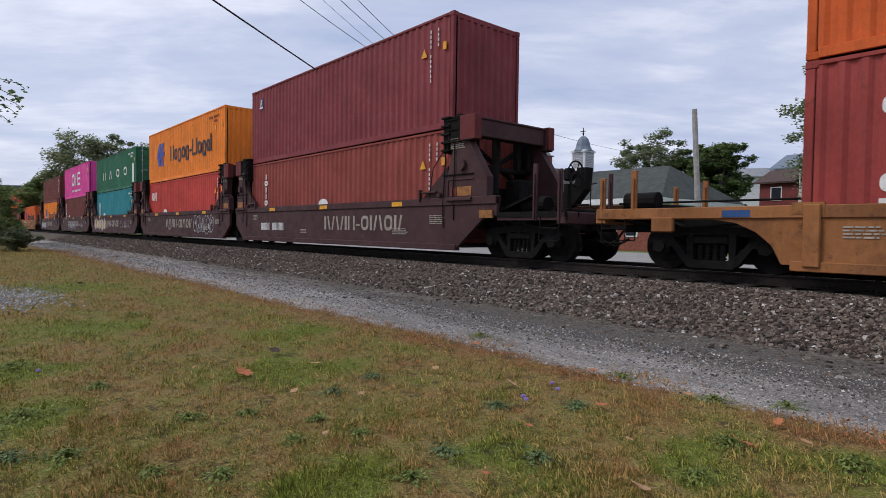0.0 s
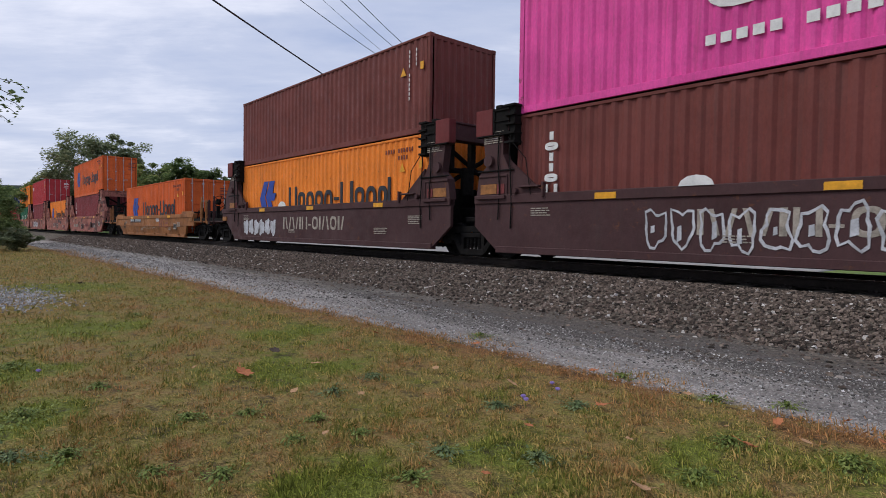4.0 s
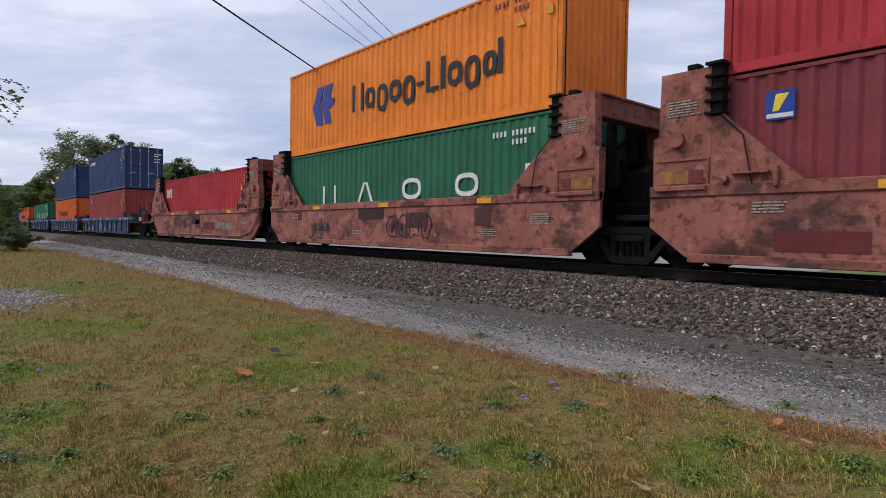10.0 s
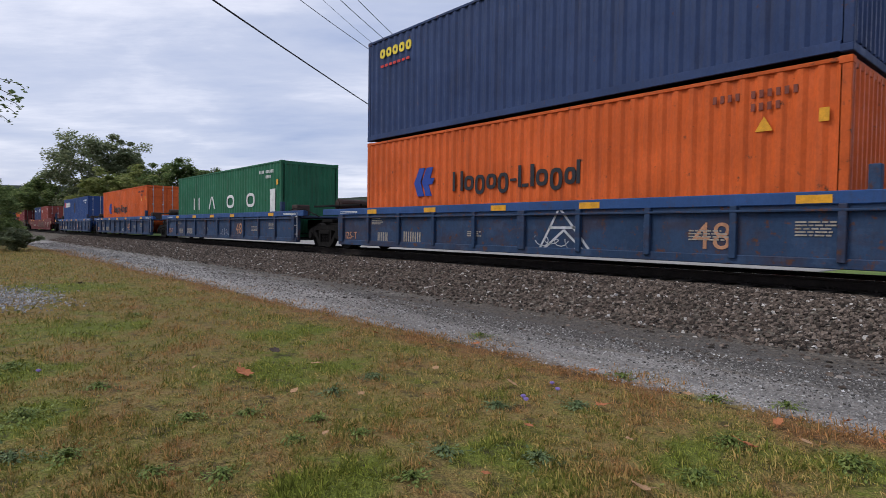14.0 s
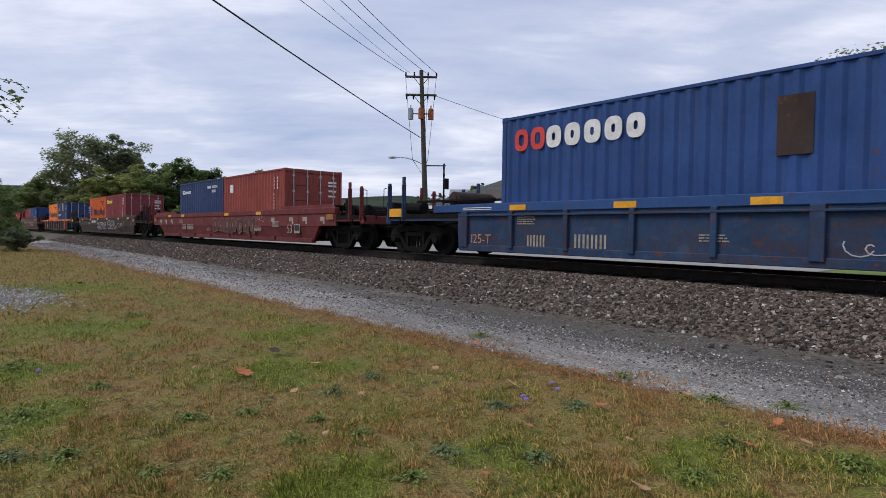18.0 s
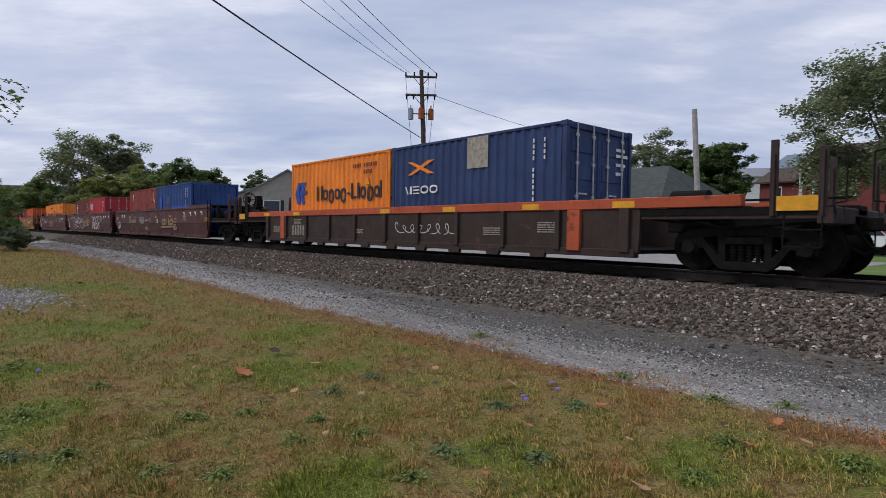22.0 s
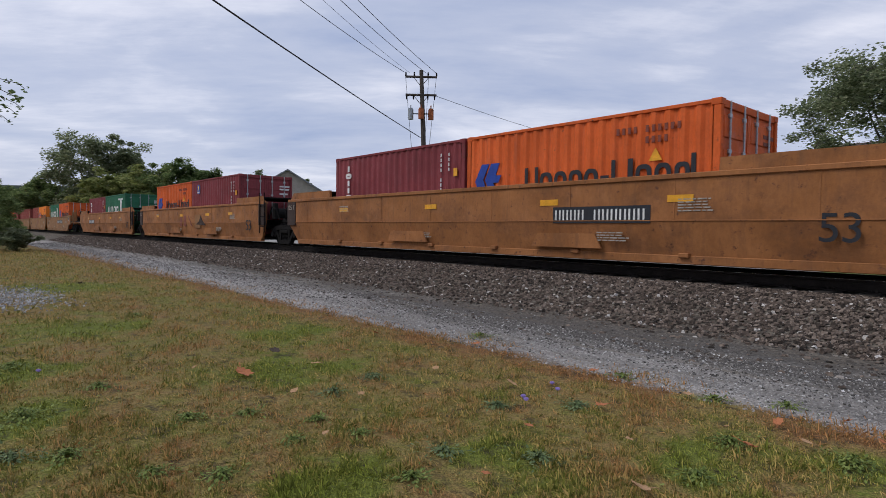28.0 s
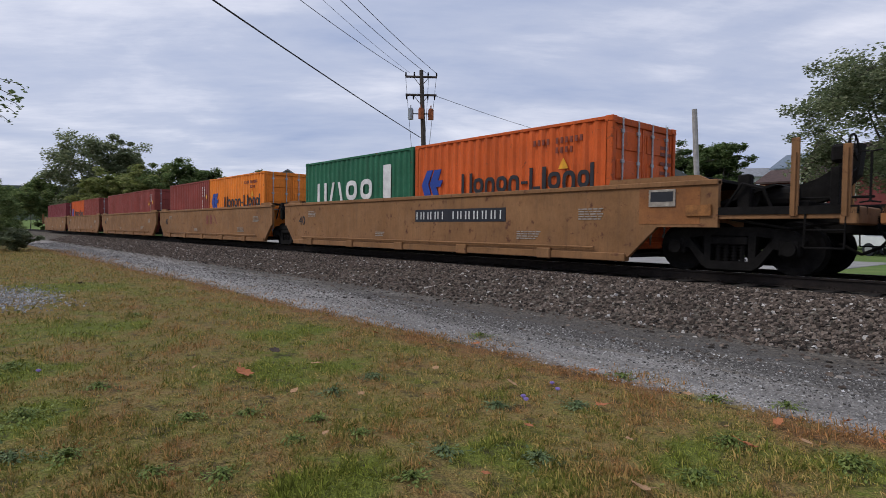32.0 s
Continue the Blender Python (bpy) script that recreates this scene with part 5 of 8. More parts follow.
def build_litter():
    orange = plain("rust_orange_leaf", (0.42, 0.15, 0.06), 0.8, 0, 0.3, 12, 0.3)
    tan = plain("tan_dry_leaf", (0.42, 0.25, 0.13), 0.85, 0, 0.3, 12, 0.3)
    dark = plain("dark_dry_leaf", (0.07, 0.05, 0.04), 0.85, 0, 0.3, 12, 0.3)
    spots = LEAF_SPOTS
    for k, (x, y, s, kind) in enumerate(spots):
        mt, lb = {"o": (orange, "curled rust-orange fallen leaf on the grass"), "t": (tan, "dry tan fallen leaf on the grass"), "d": (dark, "dark shrivelled fallen leaf on the grass")}[kind]
        leaf_thing(x, y, s, 47 * k % 360, mt, lb, 300 + k)
    green = island_material("weed_leaves", [(0.0, (0.07, 0.105, 0.022)), (0.6, (0.14, 0.185, 0.040)), (1.0, (0.24, 0.28, 0.075))], 0.7)
    blue = island_material("blue_green_weed_leaves", [(0.0, (0.06, 0.09, 0.035)), (0.6, (0.12, 0.165, 0.065)), (1.0, (0.19, 0.24, 0.105))], 0.7)
    for k, (x, y, r, kind) in enumerate(WEED_SPOTS):
        weed(x, y, r, 400 + k, green if kind == "g" else blue)
    purple = plain("violet_petals", (0.30, 0.22, 0.55), 0.7, 0, 0.2, 20, 0.1)
    for k, (x, y) in enumerate(FLOWER_SPOTS):
        t = thing("clover_flower", "small violet flower head in the lawn", "flower", pose(x, y, ground_z(x, y)), "violet flowers in the lawn")
        part("stem", Mesh().tube((0, 0, 0), (0.005, 0, 0.06), 0.002, 5), green, t)
        m = Mesh()
        for a in range(8):
            an = a * 0.785
            m.tube((0.005, 0, 0.06), (0.005 + 0.018 * math.cos(an), 0.018 * math.sin(an), 0.072), 0.004, 4, 0.007)
        m.tube((0.005, 0, 0.058), (0.005, 0, 0.08), 0.012, 7, 0.006)
        part("petals", m, purple, t)
    # a patch of pale gravel in the lawn
    rng = np.random.default_rng(12)
    n = 1600
    x = -12.9 + rng.normal(size=n) * 0.9
    y = 1.0 + rng.normal(size=n) * 0.36
    sz = rng.uniform(0.008, 0.028, (n, 1)) * rng.uniform(0.7, 1.3, (n, 3))
    p = np.stack([x, y, zs_of(x, y) + 0.006], 1)
    pale = island_material("pale_gravel", [(0.0, (0.16, 0.16, 0.16)), (0.6, (0.36, 0.36, 0.36)), (1.0, (0.6, 0.6, 0.6))])
    scatter_polys("gravel_patch", pale, ROCK_V, ROCK_F, n, (p, rng.uniform(0, 6.3, n), rng.uniform(-0.5, 0.5, n), sz), "patch of pale gravel in the lawn", "gravel")


def build_track():
    rail_prof = [(-0.07, -0.175), (0.07, -0.175), (0.07, -0.163), (0.012, -0.145), (0.010, -0.045), (0.036, -0.034), (0.036, -0.006), (0.028, 0.0), (-0.028, 0.0), (-0.036, -0.006), (-0.036, -0.034), (-0.010, -0.045), (-0.012, -0.145), (-0.07, -0.163)]
    rust = plain("rusty_rail_web", (0.028, 0.021, 0.018), 0.8, 0.2, 0.4, 6, 0.3)
    shiny = plain("bright_rail_head", (0.45, 0.45, 0.46), 0.22, 1.0, 0.15, 8, 0.05)
    tie = plain("creosoted_tie_wood", (0.024, 0.020, 0.017), 0.9, 0, 0.4, 5, 0.5)
    for k, yc in enumerate((RAIL_Y - 0.7535, RAIL_Y + 0.7535)):
        m = Mesh().prism([(yc + a, b) for a, b in rail_prof], -260, 60, "x")
        ob = tagged(new("rail", m.data("rail", rust)), "long steel rail, rusty web", "rail", "rails of the main line", "structure")
        part("rail_head", Mesh().box(-260, 60, yc - 0.027, yc + 0.027, -0.003, 0.0015), shiny, ob, "bright worn running surface")
    m0 = Mesh().box(-0.115, 0.115, -1.30, 1.30, -0.36, -0.178, 0.012).data("railway_tie", tie)
    tp = Mesh()
    for yc in (0.0,):
        tp.box(-0.09, 0.09, yc - 0.18, yc + 0.18, -0.180, -0.168)
        for yy in (yc - 0.11, yc + 0.11):
            tp.box(-0.05, -0.02, yy - 0.016, yy + 0.016, -0.17, -0.14)
            tp.box(0.02, 0.05, yy - 0.016, yy + 0.016, -0.17, -0.14)
    plate = tp.data("tie_plate", rust)
    rng = random.Random(4)
    for i in range(150):
        x = 2.0 - 0.53 * i
        t = tagged(new("railway_tie", m0), "dark creosoted wooden tie in the ballast", "tie", "ties under the rails")
        t.matrix_basis = pose(x + rng.uniform(-0.03, 0.03), RAIL_Y + rng.uniform(-0.05, 0.05), rng.uniform(-0.01, 0.01), 0, 0, rng.uniform(-1, 1))
        for yc in (-0.7535, 0.7535):
            part("tie_plate", plate, None, t, at=pose(0, yc, 0))


build_track()


# ---------- trees ----------
BARK = plain("grey_bark", (0.10, 0.085, 0.07), 0.95, 0, 0.4, 9, 0.6, 0.03)


def leaf_mat(name, a, b, c):
    return island_material(name, [(0.0, a), (0.6, b), (1.0, c)], 0.75, 0.2, 1.1, 0.5)


LEAF_DARK = leaf_mat("dark_green_leaves", (0.075, 0.120, 0.045), (0.145, 0.205, 0.075), (0.22, 0.28, 0.11))
LEAF_MID = leaf_mat("green_leaves", (0.10, 0.155, 0.055), (0.19, 0.255, 0.09), (0.32, 0.36, 0.16))
LEAF_GREY = leaf_mat("grey_green_leaves", (0.13, 0.165, 0.09), (0.24, 0.28, 0.15), (0.42, 0.44, 0.28))
LEAF_LIGHT = leaf_mat("yellow_green_leaves", (0.17, 0.22, 0.07), (0.29, 0.33, 0.11), (0.42, 0.41, 0.17))
LEAF_TURN = leaf_mat("green_leaves_turning_rust", (0.13, 0.17, 0.055), (0.23, 0.245, 0.085), (0.40, 0.25, 0.11))


def tree(x, y, z, height, spread, mat, label, seed, clumps=46, leaves=240, leaf=0.16, trunk=0.30, low=0.28, name="tree", cat="tree", gappy=1.0):
    """A forked trunk, limbs, boughs and twigs, and a lumpy crown of separate leaves on the twig ends."""
    rng = np.random.default_rng(seed)
    t = thing(name, label, cat, pose(x, y, z))
    m = Mesh()
    mid_z, half = height * (low + 1) / 2, height * (1 - low) / 2
    off = rng.uniform(0, 50, 3)

    def shell(u):
        """How far the crown reaches in one direction: broad lobes with hollows between."""
        lump = noise.noise(Vector(u * 1.5 + off)) + 0.6 * noise.noise(Vector(u * 3.4 + off))
        squat = 1.0 if u[2] > 0 else 0.9
        return squat * min(1.12, 0.88 + 0.40 * lump)

    def spot(depth):
        u = rng.normal(size=3)
        u[2] = u[2] * 0.9 + 0.15
        u /= np.linalg.norm(u)
        q = shell(u) * depth
        return Vector((u[0] * q * spread / 2, u[1] * q * spread / 2, mid_z + u[2] * q * half))

    fork = Vector((rng.normal() * 0.02 * height, rng.normal() * 0.02 * height, height * max(low * 0.9, 0.16)))
    top = Vector((rng.normal() * 0.05 * height, rng.normal() * 0.05 * height, height * 0.80))
    m.tube((0, 0, -0.2), fork, trunk, 9, trunk * 0.72)
    m.tube(fork, fork.lerp(top, 0.5), trunk * 0.6, 7, trunk * 0.32)
    m.tube(fork.lerp(top, 0.5), top, trunk * 0.32, 6, trunk * 0.06)
    limbs = []
    for k in range(9):
        e = spot(0.55)
        b0 = fork.lerp(top, max(0.0, min(0.7, (e.z - fork.z) / (top.z - fork.z) * 0.55)))
        bend = b0.lerp(e, 0.5) + Vector((0, 0, -0.03 * height))
        m.tube(b0, bend, trunk * 0.30, 6, trunk * 0.2)
        m.tube(bend, e, trunk * 0.2, 5, trunk * 0.09)
        limbs += [bend, e]
    limbs += [fork.lerp(top, 0.6), top]
    boughs = []
    for k in range(26):
        e = spot(rng.uniform(0.65, 0.85))
        b0 = min(limbs, key=lambda c: (c - e).length)
        m.tube(b0, e, trunk * 0.10, 5, trunk * 0.04)
        boughs.append(e)
    cs, rs = [], []
    for k in range(clumps):
        c = spot(rng.uniform(0.62, 1.0))
        cs.append(c)
        rs.append(spread * rng.uniform(0.045, 0.10))
        b0 = min(boughs, key=lambda q: (q - c).length)
        m.tube(b0, c, trunk * 0.045, 4, trunk * 0.012)
    part("trunk", m, BARK, t)
    n = clumps * leaves
    ci = rng.integers(0, clumps, n)
    dirs = rng.normal(size=(n, 3))
    dirs /= np.linalg.norm(dirs, axis=1)[:, None]
    rad = rng.random(n) ** 0.5 * gappy * (1 + 0.25 * (rng.random(n) > 0.9))
    R = np.array(rs)[ci]
    P = np.array([tuple(c) for c in cs])[ci] + dirs * (rad * R)[:, None] * np.array([1.2, 1.2, 0.7])
    v = [(-0.5, 0, 0), (0, -0.36, 0.06), (0.5, 0, 0), (0, 0.36, 0.06)]
    sz = (leaf * rng.uniform(0.6, 1.35, n))[:, None] * np.ones((n, 3))
    ob = scatter_polys("crown", mat, v, [(0, 1, 2), (0, 2, 3)], n, (P, rng.uniform(0, 6.3, n), rng.uniform(-1.1, 1.1, n), sz), "", "", t)
    del ob["kind"]
    return t


# ---------- the place beyond the track ----------
def build_trees():
    g = GRASS_Z
    tall = "tall dark green broadleaf tree beyond the line"
    young = "pale yellow-green young tree by the line"
    tree(-96.8, 17.3, -0.5, 15.7, 15.2, LEAF_GREY, tall, 231, 190, 130, 0.34, 0.40, 0.10)
    tree(-94.0, 20.7, -0.5, 14.4, 7.4, LEAF_GREY, tall, 122, 80, 120, 0.34, 0.30, 0.10)
    tree(-104, 12.6, -0.5, 9.6, 9.5, LEAF_MID, tall, 22, 80, 150, 0.36, 0.30, 0.05)
    tree(-82.6, 16.9, -0.5, 8.4, 8.6, LEAF_LIGHT, young, 23, 110, 170, 0.28, 0.22, 0.03)
    tree(-78.5, 19.3, -0.5, 8.8, 8.6, LEAF_LIGHT, young, 24, 110, 170, 0.28, 0.22, 0.03)
    tree(-77.2, 21.8, -0.5, 9.5, 9.5, LEAF_MID, "green tree with a rounded crown", 125, 150, 190, 0.28, 0.25, 0.03)
    tree(-76.2, 24.6, -0.5, 9.6, 8.6, LEAF_DARK, "green tree with a full rounded crown", 25, 150, 190, 0.28, 0.25, 0.03)
    tree(-77.0, 28.2, -0.5, 8.9, 4.6, LEAF_GREY, "small green tree with a thin crown", 26, 60, 110, 0.26, 0.2, 0.08)
    tree(-87.3, 37.6, -0.5, 10.6, 5.0, LEAF_GREY, "small green tree with a thin crown", 126, 60, 110, 0.28, 0.2, 0.08)
    tree(-91.6, 39.8, -0.5, 10.9, 6.0, LEAF_MID, "thin crowned tree behind the beige house", 27, 60, 110, 0.32, 0.22, 0.2)
    tree(-88.4, 44.8, -0.5, 10.4, 6.0, LEAF_MID, "thin crowned tree behind the beige house", 28, 60, 110, 0.32, 0.22, 0.2)
    tree(-30.3, 53.4, 0.0, 11.2, 7.8, LEAF_GREY, "open crowned tree behind the station", 29, 110, 130, 0.22, 0.24, 0.25)
    tree(-27.2, 55, 0.0, 9.7, 6.4, LEAF_DARK, "dense dark green tree behind the station", 129, 140, 190, 0.24, 0.3, 0.05)
    tree(-24.3, 54.5, 0.0, 9.6, 6.4, LEAF_DARK, "dense dark green tree behind the station", 30, 140, 190, 0.24, 0.3, 0.05)
    tree(-25.9, 57.5, 0.0, 10.0, 6.4, LEAF_DARK, "dense dark green tree behind the station", 31, 120, 190, 0.24, 0.3, 0.05)
    tree(-9.6, 46.8, -0.5, 14.2, 13.4, LEAF_GREY, "large grey-green tree with an open crown", 35, 250, 190, 0.23, 0.34, 0.14)
    k = 0
    for x, y, h, w, mt in ((-36.0, 1.8, 3.9, 3.1, LEAF_MID), (-35.0, 2.9, 1.2, 2.2, LEAF_GREY), (-38.5, 2.2, 1.9, 2.2, LEAF_MID), (-43, 1.2, 3.4, 3.6, LEAF_MID), (-49, 3.4, 2.0, 2.6, LEAF_MID)):
        tree(x, y, g, h, w, mt, "leafy green roadside bush beside the lane", 60 + k, 110, 150, 0.085, 0.05, 0.02, name="bush", cat="bush")
        k += 1
    for x, y, h, w, mt in ((-112, 17, 7, 10, LEAF_DARK), (-97, 17, 5, 9, LEAF_DARK), (-86, 17.5, 4.6, 8, LEAF_MID), (-76, 19, 4.6, 7, LEAF_LIGHT), (-68, 23, 5, 7, LEAF_MID), (-128, 24, 12, 13, LEAF_DARK), (-140, 14, 11, 14, LEAF_MID), (-128, 7, 9, 9, LEAF_DARK), (-150, 2, 12, 16, LEAF_MID)):
        tree(x, y, -0.6, h, w, mt, "dense green shrubbery along the line", 80 + k, 90, 150, 0.32, 0.12, 0.01, name="shrub", cat="shrub")
        k += 1
    # twigs of a tree that stands outside the view hang in at the edge
    rng = np.random.default_rng(77)
    t = thing("hanging_branch", "thin dark hanging twig with sparse leaves", "branch", pose(-7.6, 0.15, 0.0))
    m = Mesh()
    ends = []
    for x, y, z0, z1 in ((0.24, 0.50, 2.22, 2.02), (0.22, 0.45, 2.2, 1.90), (0.24, 0.47, 2.1, 1.82), (0.21, 0.43, 2.05, 1.76), (0.19, 0.37, 2.0, 1.68)):
        pts = [Vector((x - 0.35, y - 0.75, z0)), Vector((x - 0.12, y - 0.22, z0 * 0.55 + z1 * 0.45)), Vector((x, y, z1 + 0.05)), Vector((x + 0.02, y + 0.05, z1))]
        m.path(pts, 0.0035, 5)
        ends += [pts[1].lerp(pts[2], f) for f in (0.5, 0.75, 1.0)] + [pts[3]]
    part("twig", m, BARK, t)
    n = 84
    base = np.array([tuple(e) for e in ends])[rng.integers(0, len(ends), n)]
    P = base + rng.normal(size=(n, 3)) * 0.022
    scatter_polys("leaves", LEAF_DARK, [(-0.5, 0, 0), (0, -0.3, 0.05), (0.5, 0, 0), (0, 0.3, 0.05)], [(0, 1, 2), (0, 2, 3)], n, (P, rng.uniform(0, 6.3, n), rng.uniform(-1.3, 1.3, n), 0.055 * rng.uniform(0.6, 1.3, n)[:, None] * np.ones((n, 3))), "", "", t)


build_trees()


def wood_mat():
    return plain("weathered_pole_wood", (0.075, 0.062, 0.052), 0.9, 0, 0.35, 3, 0.5)


def utility_pole():
    x, y = -28.14, 22.54
    wood = wood_mat()
    p = thing("utility_pole", "dark wooden utility pole with two crossarms and transformers", "utility pole", pose(x, y, -0.5))
    part("pole", Mesh().tube((0.3, 0.35, 0), (0, 0, 10.95), 0.19, 12, 0.12), wood, p)
    # the arms lie across the view of the camera's street
    ax = Vector((0.62, 0.78, 0)).normalized()
    for z, half in ((10.55, 0.97), (9.45, 0.95)):
        a = ax * half
        m = Mesh().tube((-a.x, -a.y, z), (a.x, a.y, z), 0.075, 6)
        m.tube((0, 0, z - 0.6), (a.x * 0.5, a.y * 0.5, z), 0.02, 5).tube((0, 0, z - 0.6), (-a.x * 0.5, -a.y * 0.5, z), 0.02, 5)
        arm = part("crossarm", m, wood, p)
        for t in (-1, -0.45, 0.45, 1) if z > 10 else (-0.95, -0.5, 0.45, 0.9):
            q = ax * (t * half * 0.97)
            s = 1 if z > 10 else -1
            part("insulator", Mesh().tube((q.x, q.y, z + s * 0.06), (q.x, q.y, z + s * 0.28), 0.055, 8, 0.04), GRIME, arm)
    grey = plain("grey_transformer_paint", (0.30, 0.33, 0.36), 0.5, 0.2, 0.2, 6, 0.1)
    rusty = plain("rusty_transformer_paint", (0.33, 0.10, 0.035), 0.75, 0.1, 0.35, 7, 0.3)
    for t, mt in ((-0.62, grey), (0.0, rusty), (0.62, rusty)):
        q = ax * t
        o = Vector((0.18, -0.12, 0)) if t == 0 else Vector((0, 0, 0))
        q = q + o
        m = Mesh().tube((q.x, q.y, 7.95), (q.x, q.y, 8.55), 0.17, 14)
        m.tube((q.x, q.y, 8.55), (q.x, q.y, 8.62), 0.14, 12).tube((q.x, q.y, 8.6), (q.x, q.y, 8.82), 0.035, 6)
        part("transformer", m, mt, p)
    m = Mesh().tube((-ax.x * 0.7, -ax.y * 0.7, 8.3), (ax.x * 0.7, ax.y * 0.7, 8.3), 0.035, 6)
    part("bracket", m, GRIME, p)
    drops = Mesh()
    for t in (-0.95, 0.45, 0.92):
        q = ax * t
        drops.path([(q.x, q.y, 10.5), (q.x * 0.85, q.y * 0.85, 8.9), (q.x * 0.5, q.y * 0.5, 5.5), (0.1, 0.1, 4.6)], 0.012, 4)
    part("drop_wires", drops, BLACK, p)
    lamp = thing("street_lamp", "cobra-head street lamp on a curved arm", "street lamp", pose(x, y, -0.5))
    pts = [(0.15 - 0.66 * s * 1.9, 0.15 - 0.75 * s * 1.9 * 0.9, 5.2 + 0.42 * math.sin(min(1, s * 1.3) * 1.57)) for s in (0, 0.2, 0.4, 0.6, 0.8, 1.0)]
    part("arm", Mesh().path(pts, 0.03, 6), STEEL, lamp)
    e = pts[-1]
    part("lamp_head", Mesh().box(e[0] - 0.3, e[0] + 0.1, e[1] - 0.28, e[1] + 0.08, e[2] - 0.06, e[2] + 0.05, 0.03), STEEL, lamp)
    small = thing("service_post", "thin metal service post with a small crossarm", "post", pose(-29.3, 25.5, -0.5))
    part("post", Mesh().tube((0, 0, 0), (0, 0, 5.6), 0.06, 8), GRIME, small)
    part("arm", Mesh().tube((-0.9, -1.0, 5.45), (0.1, 0.1, 5.45), 0.04, 6), GRIME, small)
    part("meter_box", Mesh().box(0.05, 0.3, -0.1, 0.2, 3.9, 4.6, 0.02), GRIME, small)


utility_pole()


def wire(name, a, b, sag, r, label):
    cu = bpy.data.curves.new(name, "CURVE")
    cu.dimensions, cu.bevel_depth, cu.bevel_resolution = "3D", r, 1
    s = cu.splines.new("POLY")
    n = 24
    s.points.add(n)
    a, b = Vector(a), Vector(b)
    for i in range(n + 1):
        t = i / n
        p = a.lerp(b, t) - Vector((0, 0, sag * 4 * t * (1 - t)))
        s.points[i].co = (*p, 1)
    ob = new(name, cu)
    me = bpy.data.meshes.new_from_object(ob)
    bpy.data.objects.remove(ob)
    me.materials.append(BLACK)
    tagged(new(name, me), label, "cable", "overhead wires")


def build_wires():
    ax = Vector((0.62, 0.78, 0)).normalized()
    base = Vector((-28.14, 22.54, -0.5))
    # four wires leave the top arm and pass over the lane; via: a point that each one crosses
    for t, via, r in ((-1.0, (-21.59, 11.05), 0.014), (-0.72, (-20.97, 11.72), 0.008), (0.30, (-20.49, 12.23), 0.014), (0.93, (-20.01, 12.74), 0.014)):
        p = base + ax * t + Vector((0, 0, 10.80))
        d = Vector((via[0] - p.x, via[1] - p.y, 0)) * 2.5
        wire("overhead_wire", p, p + d, 0.55, r, "thin dark overhead power wire")
    p = base + Vector((0, 0, 6.85))
    d = Vector((-14.1 - p.x, 4.97 - p.y, 0)) * 2.5
    wire("overhead_cable", p, p + d, 0.36, 0.022, "thick black overhead cable")
    p = base + ax * 0.95 + Vector((0, 0, 9.4))
    wire("overhead_wire", p, (-29, 58, 8.3), 0.7, 0.013, "thin dark overhead power wire")


build_wires()

SHINGLE = plain("grey_green_shingle", (0.060, 0.068, 0.062), 0.9, 0, 0.3, 2.5, 0.4)
SHINGLE_BROWN = plain("grey_brown_shingle", (0.075, 0.066, 0.062), 0.9, 0, 0.3, 2.5, 0.4)
TRIM = plain("white_trim_paint", (0.70, 0.71, 0.72), 0.6, 0, 0.12, 4, 0.1)
BRICK = plain("red_brick_wall", (0.26, 0.09, 0.065), 0.9, 0, 0.3, 9, 0.4)
SLATE = plain("blue_grey_slate", (0.16, 0.20, 0.25), 0.6, 0.1, 0.2, 6, 0.2)
GLASS = plain("dark_window_glass", (0.03, 0.035, 0.045), 0.08, 0.0, 0.2, 3, 0.0)
CONCRETE = plain("pale_concrete", (0.28, 0.27, 0.255), 0.9, 0, 0.2, 2, 0.3)


def hip(m, x0, x1, y0, y1, ze, zr, a, b, over=0.0):
    """A hipped roof, ridge along x; a, b: how far the hips reach in at either end."""
    yc = (y0 + y1) / 2
    v = [(x0, y0, ze), (x1, y0, ze), (x1, y1, ze), (x0, y1, ze), (x0 + a, yc, zr), (x1 - b, yc, zr)]
    m.add(v, [(0, 1, 5, 4), (1, 2, 5), (2, 3, 4, 5), (3, 0, 4), (3, 2, 1, 0)])


